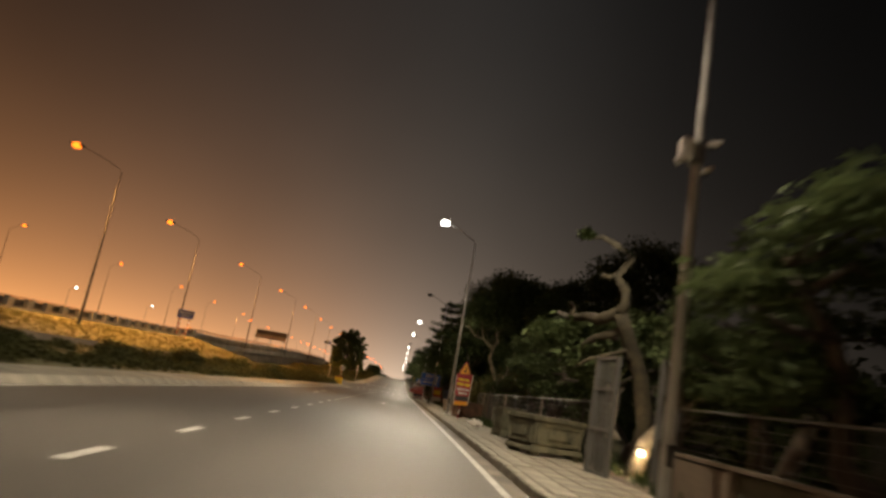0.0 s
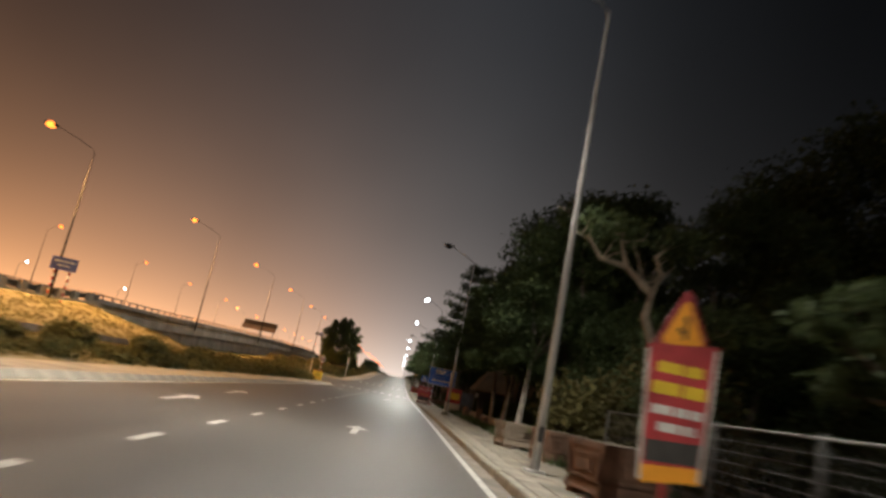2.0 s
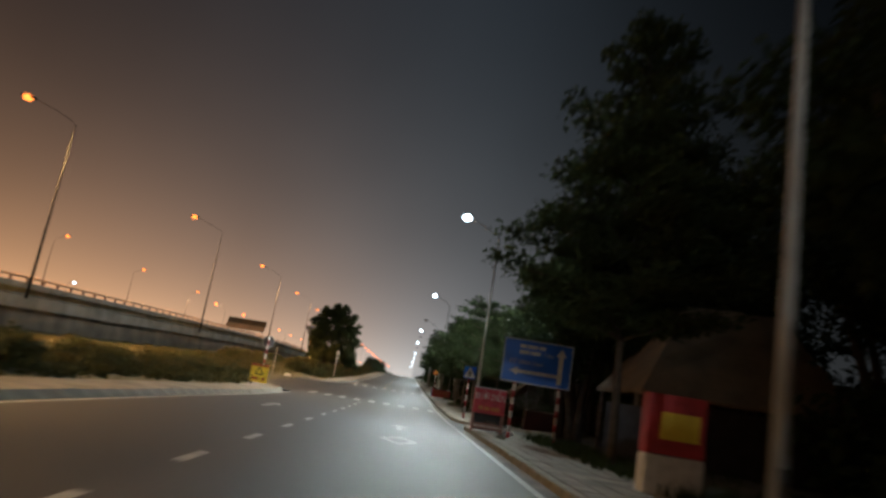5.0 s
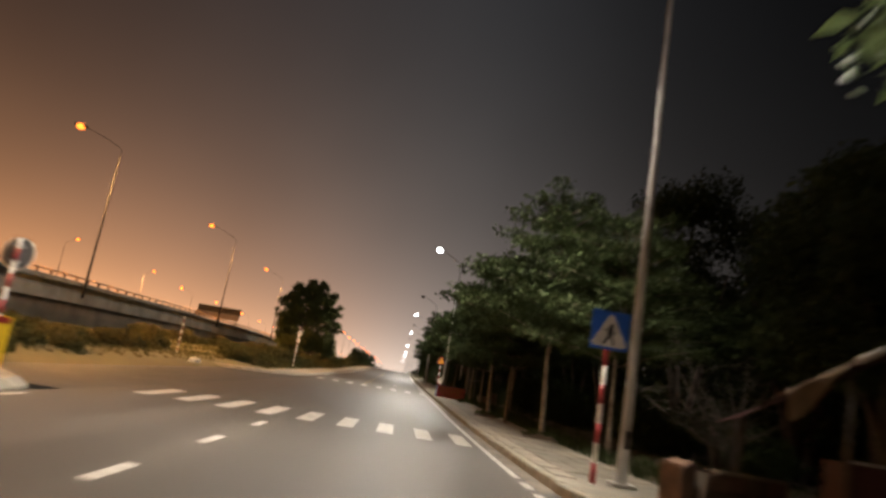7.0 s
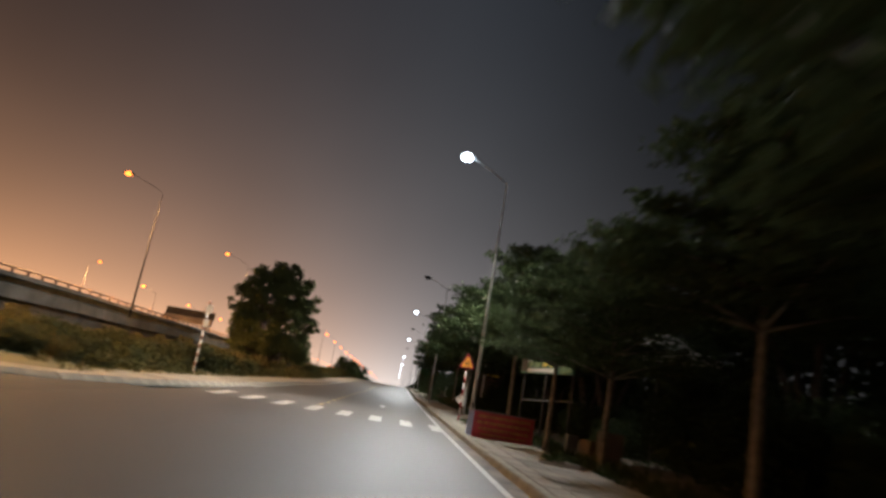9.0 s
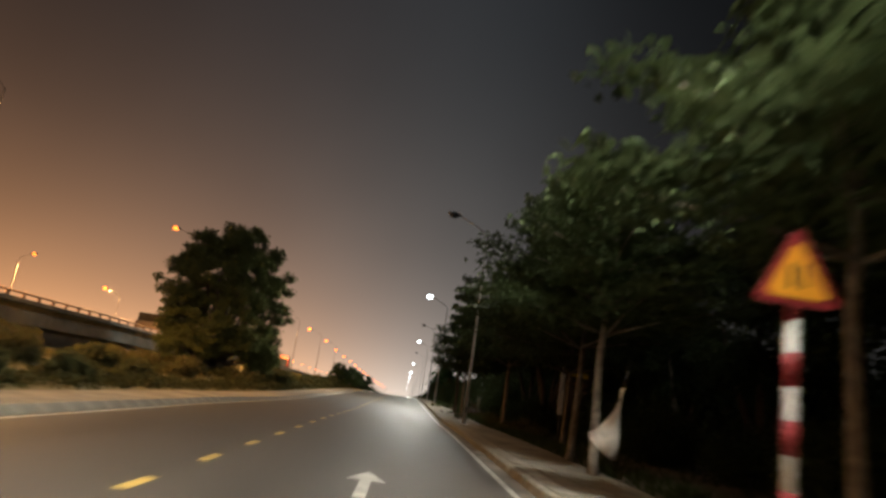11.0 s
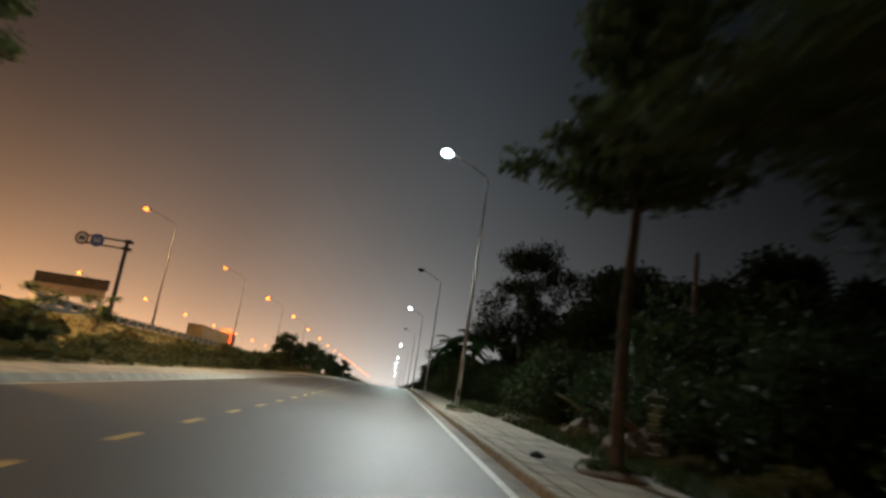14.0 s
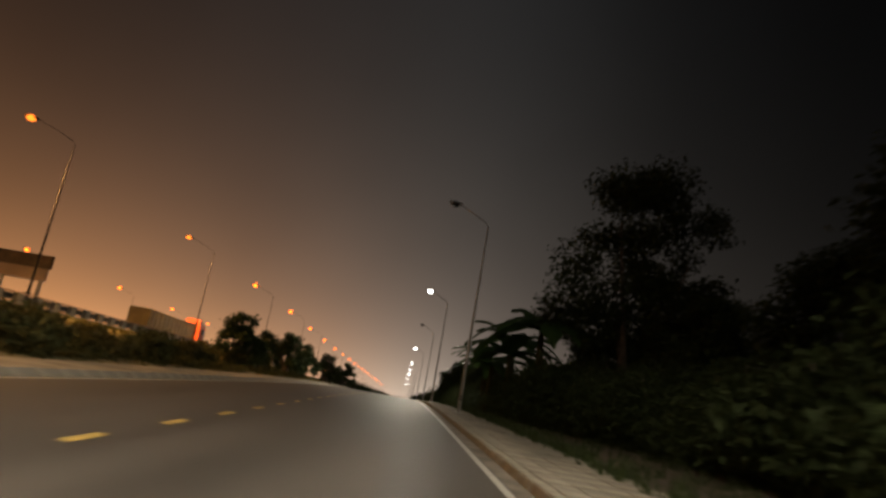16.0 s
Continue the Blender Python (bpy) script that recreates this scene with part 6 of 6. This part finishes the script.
for k in range(22):
    bm = B()
    a, r, h = g.uniform(0, 6.28), g.uniform(0.5, 2.2), g.uniform(1.5, 3.6)
    p, q = Vector((0.12 * math.cos(a), 0.12 * math.sin(a), -0.05)), Vector((math.cos(a) * r * 0.25, math.sin(a) * r * 0.25, h * 0.5))
    e = Vector((math.cos(a + 0.5) * r, math.sin(a + 0.5) * r, h))
    tube(bm, [tuple(p), tuple(q), tuple(e)], [0.028, 0.016, 0.006], 4)
    for _ in range(7):
        b = q.lerp(e, g.uniform(0.0, 1.0))
        c = b + Vector((g.gauss(0, 0.45), g.gauss(0, 0.45), g.uniform(-0.35, 0.45)))
        d = c + Vector((g.gauss(0, 0.3), g.gauss(0, 0.3), g.uniform(-0.3, 0.25)))
        tube(bm, [tuple(b), tuple(c), tuple(d)], [0.011, 0.007, 0.003], 3)
    part("branch", bm, M_BARK_DARK, twigs)

# white board with dark slats near the unlit lamp
notice = thing("notice_frame", "white upright board with yellow slats beside it", "signboard", (5.9, 187.4, 0.1))
part("upright", box(B(), (0, 0, 2.8), (0.24, 0.1, 3.0), bevel=0.01), M_WHITE, notice)
part("leg", tube(B(), [(0, 0, -0.1), (0, 0, 1.4)], 0.05, 8), M_DARK_STEEL, notice)
for k, (z, mat) in enumerate(((3.9, M_DARK_STEEL), (3.45, M_YELLOW), (2.95, M_BRICKWORK), (2.6, M_CARTON))):
    part("slat", box(B(), (0.75, 0.05, z), (1.2, 0.05, 0.16 + 0.1 * (k == 1)), (0, 4, 0)), mat, notice)

ladder = thing("ladder", "white painted steps leaning in the weeds", "ladder", (4.5, 212.6, 0.15), 8)
for k in range(7):
    part("rung", box(B(), (0, 0, 0.25 + 0.22 * k), (0.34, 0.05, 0.05)), M_WHITE, ladder)
for s in (-1, 1):
    part("rail", box(B(), (s * 0.18, 0.02, 0.9), (0.03, 0.03, 1.8)), M_DARK_STEEL, ladder)

post_red = thing("wooden_post", "tall weathered reddish wooden post among the weeds", "post", (7.2, 217.0, 0.1))
part("shaft", tube(B(), [(0, 0, -0.1), (0.05, 0, 3.0), (0.02, 0.05, 6.4)], [0.13, 0.11, 0.08], 9), M_BRICKWORK, post_red)
plate = thing("marker_plate", "small white plate on a short stake in the weeds", "marker", (8.6, 213.5, 0.1))
part("stake", tube(B(), [(0, 0, -0.1), (0, 0, 1.5)], 0.025, 6), M_DARK_STEEL, plate)
part("plate_sheet", box(B(), (0, -0.03, 1.5), (0.34, 0.02, 0.2), bevel=0.005), M_WHITE, plate)


def debris(x, y, turn, seed):
    """A heap of leaning palm fronds and thatch."""
    root = thing("debris_heap", "heap of dry palm fronds and torn thatch", "debris", (x, y, 0.1), turn)
    bm, g = B(), random.Random(seed)
    bmesh.ops.create_icosphere(bm, subdivisions=3, radius=1.0)
    for v in bm.verts:
        v.co = Vector((v.co.x * 1.3, v.co.y * 1.1, max(-0.05, v.co.z * 0.8))) * (1 + 0.25 * noise.noise(v.co * 2.0))
    part("mound", bm, M_DIRT, root)
    for k in range(16):
        a, length = g.uniform(0, 6.28), g.uniform(1.2, 2.2)
        rise = g.uniform(0.5, 1.5)
        pts = [Vector((math.cos(a) * length * s * 0.8, math.sin(a) * length * s * 0.8, 0.2 + rise * 1.6 * s - 0.9 * s * s)) for s in (0, 0.25, 0.5, 0.75, 1.0)]
        side = Vector((-math.sin(a), math.cos(a), 0.3))
        rows = [[tuple(p - side * w), tuple(p + Vector((0, 0, 0.05))), tuple(p + side * w)] for p, w in zip(pts, (0.04, 0.14, 0.17, 0.12, 0.02))]
        strip("frond", rows, M_TARP if k % 3 else M_LEAF_DRY, root)


debris(4.9, 213.9, 30, 5)
debris(5.3, 219.0, 140, 6)

# rubbish bags and stones on the pavement
for x, y, s, mat, lab in ((1.75, 30.8, 0.3, M_CLOTH, "crumpled white plastic bag on the pavement"), (1.7, 29.8, 0.22, M_CLOTH, "crumpled white plastic bag on the pavement"), (1.9, 96.4, 0.25, M_CLOTH, "crumpled pale plastic bag by the sign"), (1.1, 92.5, 0.16, M_STONE, "grey lump of rubble on the pavement"), (1.5, 71.0, 0.22, M_STONE, "grey lump of rubble on the pavement"), (3.1, 223.5, 0.3, M_STONE, "grey lump of rubble at the edge"), (1.2, 210, 0.12, M_BLACK, "small dark stone on the kerb"), (-14.0, 136.5, 0.3, M_WHITE, "white painted marker stone on the verge")):
    root = thing("litter", lab, "litter", (x, y, 0.15), R.uniform(0, 360))
    bm = B()
    bmesh.ops.create_icosphere(bm, subdivisions=3, radius=s)
    for v in bm.verts:
        v.co *= 1 + 0.5 * noise.noise(v.co * (2.2 / s))
        v.co.z = max(0.0, v.co.z * 0.6 + s * 0.3)
    part("heap", bm, mat, root)


# ---- low walls, pillars and banana plants ----
for k, (x, y, h) in enumerate(((3.3, 69.0, 0.85), (2.9, 72.6, 0.6), (3.1, 64.6, 0.5), (3.2, 75.5, 0.75))):
    p = thing("pillar", "short broken brick stub at the edge of the pavement", "pillar", (x, y, 0.12), 17 * k, "brick stubs at the pavement")
    part("shaft", box(B(), (0, 0, h / 2), (0.34, 0.3, h), (0, 4 - 3 * k, 0), bevel=0.04), M_BRICKWORK, p)
    part("rubble", box(B(), (0.16, -0.24, 0.09), (0.3, 0.22, 0.18), (8, 14, 30 * k), bevel=0.05), M_BRICKWORK, p)


def limewashed_tree(seed, x, y, lean, height=6.5, crown=2.3):
    """A pavement tree whose lower trunk is painted white with lime."""
    g = random.Random(seed)
    root = thing("limewashed_tree", "dark pavement tree with a white limewashed lower trunk", "tree", (x, y, 0.1), 0, "limewashed trees")
    spine = [Vector((0, 0, -0.1)), Vector((lean * 0.25, 0.05, 0.9)), Vector((lean * 0.6, 0.0, 1.95)), Vector((lean, 0.1, 3.2)), Vector((lean * 0.8, 0.2, height * 0.85))]
    trunk = part("trunk", tube(B(), [tuple(p) for p in spine], [0.15, 0.115, 0.1, 0.08, 0.03], 10), M_BARK_DARK, root)
    part("limewash", tube(B(), [tuple(p) for p in spine[:3]], [0.155, 0.12, 0.105], 10, False), M_LIMEWASH, trunk, "flaking white limewash")
    clumps = []
    for k in range(16):
        a, r = g.uniform(0, 6.28), crown * g.uniform(0.2, 0.95)
        end = Vector((lean + math.cos(a) * r, math.sin(a) * r, height * g.uniform(0.5, 1.0)))
        part("limb", tube(B(), [tuple(spine[3]), tuple(spine[3].lerp(end, 0.55) + Vector((0, 0, 0.25))), tuple(end)], [0.06, 0.04, 0.012], 5), M_BARK_DARK, trunk)
        for _ in range(3):
            clumps.append(((end.x + g.uniform(-0.5, 0.5), end.y + g.uniform(-0.5, 0.5), end.z + g.uniform(-0.3, 0.4)), (0.75, 0.75, 0.4)))
    v, f = leaves(clumps, 6500, 0.13, seed, 0.7)
    raw_part("crown", v, f, M_LEAF_DARK, root)


limewashed_tree(201, 3.35, 60.5, 0.25)
limewashed_tree(202, 3.7, 66.4, -0.2, 7.2)
limewashed_tree(203, 3.2, 55.6, 0.15, 6.0, 2.0)
garden_wall = thing("garden_wall", "low stained wall behind the pavement", "wall", (3.6, 63, 0.1))
part("wall_body", box(B(), (0, 0, 0.25), (0.2, 26, 0.6), bevel=0.02), M_CONCRETE_DARK, garden_wall)


def banana(seed, h=4.2):
    g = random.Random(seed)
    root = thing("banana_plant", "tall banana plant with long torn drooping leaves", "banana plant", group="banana plants at the pavement")
    part("stem", tube(B(), [(0, 0, -0.1), (0.05, 0, h * 0.35), (0, 0.05, h * 0.6)], [0.16, 0.13, 0.08], 9), M_LEAF_DRY, root)
    for k in range(9):
        a = 2 * math.pi * k / 9 + g.uniform(-0.3, 0.3)
        length, lift = g.uniform(1.8, 2.6), g.uniform(0.5, 1.3)
        rows = []
        for i in range(11):
            s = i / 10
            r = length * s
            z = h * 0.58 + lift * 1.6 * s - 1.5 * s * s * (1.6 - lift * 0.6)
            wid = 0.46 * math.sin(math.pi * min(1, s * 0.9 + 0.08)) * (1 - 0.25 * ((i + k) % 3 == 0))
            c, n = Vector((math.cos(a) * r, math.sin(a) * r, z)), Vector((-math.sin(a), math.cos(a), 0))
            rows.append([tuple(c - n * wid + Vector((0, 0, -0.1 * wid))), tuple(c + Vector((0, 0, 0.06))), tuple(c + n * wid + Vector((0, 0, -0.1 * wid)))])
        strip("leaf", rows, M_LEAF_BANANA, root)
    return root


bananas = [banana(81), banana(82, 5.2)]
scatter(bananas, [(0, 5.0, 270.0, 0.1, 0, 1.7), (1, 5.6, 273.0, 0.1, 70, 1.75), (0, 4.9, 277.5, 0.1, 140, 1.5), (1, 5.1, 283.0, 0.1, 200, 1.5), (1, 6.2, 266.0, 0.1, 30, 1.9)])
sapling = gnarled_tree(74, 3.4, 1.6, 1500, "thin sapling on the verge")
sapling.name = "sapling"
sapling.matrix_basis = pose(-19.4, 230.8, bank_row(230.8)[4][2] - 0.1) @ Matrix.Scale(0.75, 4)
copy_thing(sapling, pose(-21.8, 243.0, bank_row(243)[6][2] - 0.1, 0, 0, 120))
bank_marker = thing("marker_plate", "small white plate on a short stake on the bank", "marker", (-19.3, 224.4, bank_row(224)[4][2]))
part("stake", tube(B(), [(0, 0, -0.1), (0, 0, 0.75)], 0.025, 8), M_STEEL, bank_marker)
part("plate", box(B(), (0, -0.035, 0.6), (0.3, 0.02, 0.5), bevel=0.006), M_WHITE, bank_marker)
# dense growth beyond the pavement
thick = [shrub(91, 2.6, 3.2, 9500, M_LEAF_DARK, 0.095, "dense dark thicket beyond the pavement", "thickets beyond the pavement", "thicket"), shrub(92, 2.2, 2.4, 8000, M_LEAF_DARK, 0.085, "dense ragged thicket beyond the pavement", "thickets beyond the pavement", "thicket"), shrub(93, 1.6, 0.9, 1600, M_LEAF_DRY, 0.11, "dry brown scrub at the edge of the pavement", "scrub beyond the pavement", "scrub")]
places = []
for y in np.arange(211, 300, 2.6):
    places.append((R.choice((0, 1)), (7.9 if 224 < y < 250 else 6.3) + R.uniform(0, 1.2), float(y), 0.1, R.uniform(0, 360), R.uniform(0.85, 1.3)))
    places.append((R.choice((0, 1)), 8.6 + R.uniform(0, 2.5), float(y), 0.1, R.uniform(0, 360), R.uniform(1.1, 1.7)))
for y in np.arange(116, 208, 5):
    places.append((R.choice((0, 1)), 6.5 + R.uniform(0, 2.0), float(y), 0.1, R.uniform(0, 360), R.uniform(0.6, 0.95)))
for y in np.arange(300, 420, 5):
    places.append((R.choice((0, 1)), 5.0 + R.uniform(0, 2.5), float(y), 0.1, R.uniform(0, 360), R.uniform(0.7, 1.2)))
for y in np.arange(47, 82, 3.2):
    places.append((R.choice((0, 1)), 5.6 + R.uniform(0, 1.2), float(y), 0.1, R.uniform(0, 360), R.uniform(0.5, 0.85)))
for y in np.arange(5, 46, 3.5):
    places.append((R.choice((0, 1)), 9.0 + R.uniform(0, 2.5), float(y), 0.1, R.uniform(0, 360), R.uniform(0.8, 1.2)))
for y in np.arange(186, 226, 3.1):
    places.append((2, 4.0 + R.uniform(0, 0.9), float(y), 0.1, R.uniform(0, 360), R.uniform(0.5, 0.95)))
scatter(thick, places)
weeping = [shrub(94, 2.0, 3.6, 5200, M_LEAF_DRY, 0.12, "tall drooping bush with dull brownish leaves", "drooping bushes by the garden", "bush"), shrub(95, 1.7, 4.4, 4600, M_LEAF, 0.12, "tall drooping bush with dull green leaves", "drooping bushes by the garden", "bush")]
scatter(weeping, [(0, 4.6, 48.6, 0.1, 0, 1.0), (1, 6.1, 51.4, 0.1, 40, 1.15), (0, 6.6, 47.4, 0.1, 100, 1.2)])


# ---- grass, weeds and the far woods ----
def tufts(name, label, points, h, seed, mat, blades=5):
    g = np.random.default_rng(seed)
    p = np.repeat(np.array(points), blades, axis=0)
    n = len(p)
    p[:, :2] += g.normal(scale=0.09, size=(n, 2))
    a = g.random(n) * 2 * math.pi
    hh = h * (0.4 + 0.9 * g.random(n))
    lean = g.normal(scale=0.35, size=(n, 2)) * hh[:, None]
    side = np.stack([np.cos(a), np.sin(a), np.zeros(n)], axis=1) * (0.018 + 0.02 * g.random(n))[:, None]
    tip = p.copy()
    tip[:, :2] += lean
    tip[:, 2] += hh
    v = np.stack([p - side, p + side, tip], axis=1).reshape(-1, 3)
    ob = raw_part(name, v.tolist(), np.arange(n * 3).reshape(-1, 3).tolist(), mat)
    return tagged(ob, label, "grass", kind="stuff")


G = random.Random(8)
pts = []
while len(pts) < 24000:
    y = G.uniform(8, 330)
    x = G.uniform(-26.5, -11.6)
    if 110 < y < 146 and x > -14.6:
        continue
    row = bank_row(y)
    for (a, _, za), (b, _, zb) in zip(row, row[1:]):
        if b <= x <= a:
            pts.append((x, y, za + (zb - za) * (a - x) / (a - b) - 0.03))
            break
tufts("grass", "rough yellowish grass on the bank", pts, 0.17, 4, M_LEAF_DRY, 7)
pts = [(G.choice((G.uniform(3.0, 4.5), G.uniform(3.3, 9.0))), G.uniform(6, 97), 0.1) for _ in range(3500)] + [(G.choice((G.uniform(3.0, 4.5), G.uniform(3.3, 9.0))), G.uniform(107, 224), 0.1) for _ in range(4000)] + [(G.uniform(3.2, 7.0), G.uniform(224, 330), 0.1) for _ in range(1500)]
pts += [(2.9 - abs(G.gauss(0, 0.22)), G.uniform(226, 300), 0.15) for _ in range(600)] + [(G.uniform(2.5, 3.2), G.uniform(20, 96), 0.15) for _ in range(700)]
tufts("weeds", "dark weeds along the edge of the pavement", pts, 0.3, 5, M_LEAF_DARK)
# small pits of earth and weeds round the street trees
for x, y in ((2.6, 119.4), (2.1, 129.0), (2.3, 141.7), (2.05, 200.4), (2.15, 208.3), (3.9, 193.2), (1.38, 227.2), (1.8, 156.2)):
    pit = thing("tree_pit", "small heap of earth and weeds in the pavement", "tree pit", (x, y, 0.15), group="tree pits in the pavement")
    bm = B()
    bmesh.ops.create_icosphere(bm, subdivisions=3, radius=0.62)
    for v in bm.verts:
        v.co.z = max(-0.02, v.co.z * 0.2 + 0.06 * noise.noise(v.co * 3))
    part("earth", bm, M_DIRT, pit)
    v, f = leaves([((0.2 * math.cos(k), 0.3 * math.sin(k), 0.14), (0.4, 0.4, 0.14)) for k in range(4)], 260, 0.08, int(y), 0.2, 2.5)
    raw_part("weed", v, f, M_LEAF, pit)


def far_woods():
    g = random.Random(77)
    clumps = []
    for y in range(-40, 700, 5):
        x = (24 if 40 < y < 300 else 20) + g.uniform(0, 14)
        h = g.uniform(3.5, 8.5)
        clumps.append(((x, y, h * 0.45), (g.uniform(3.5, 5), g.uniform(3.5, 5), h * 0.6)))
    for y in range(420, 1000, 6):
        clumps.append(((9 + g.uniform(0, 12), y, 2), (4, 4, g.uniform(2.5, 5))))
        clumps.append(((-17 - g.uniform(0, 4), y, 1), (3, 4, g.uniform(1.5, 3))))
    v, f = leaves(clumps, 110000, 0.5, 78, 0.2, 1.6)
    low = []
    for y in np.arange(47, 300, 2.6):
        inside = 15.5 if 95 < y < 109 else 11.5
        for x in (inside, inside + 3.5, inside + 7):
            h = g.uniform(3.6, 6.6)
            low.append(((x + g.uniform(0, 2.5), float(y) + g.uniform(-1, 1), h * 0.45), (g.uniform(1.6, 2.4), g.uniform(1.6, 2.4), h * 0.55)))
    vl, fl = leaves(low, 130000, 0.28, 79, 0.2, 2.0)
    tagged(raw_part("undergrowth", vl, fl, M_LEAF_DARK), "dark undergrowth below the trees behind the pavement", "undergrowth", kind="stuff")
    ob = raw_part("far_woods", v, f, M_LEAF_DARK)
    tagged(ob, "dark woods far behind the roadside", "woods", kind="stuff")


far_woods()

lay_on_land()
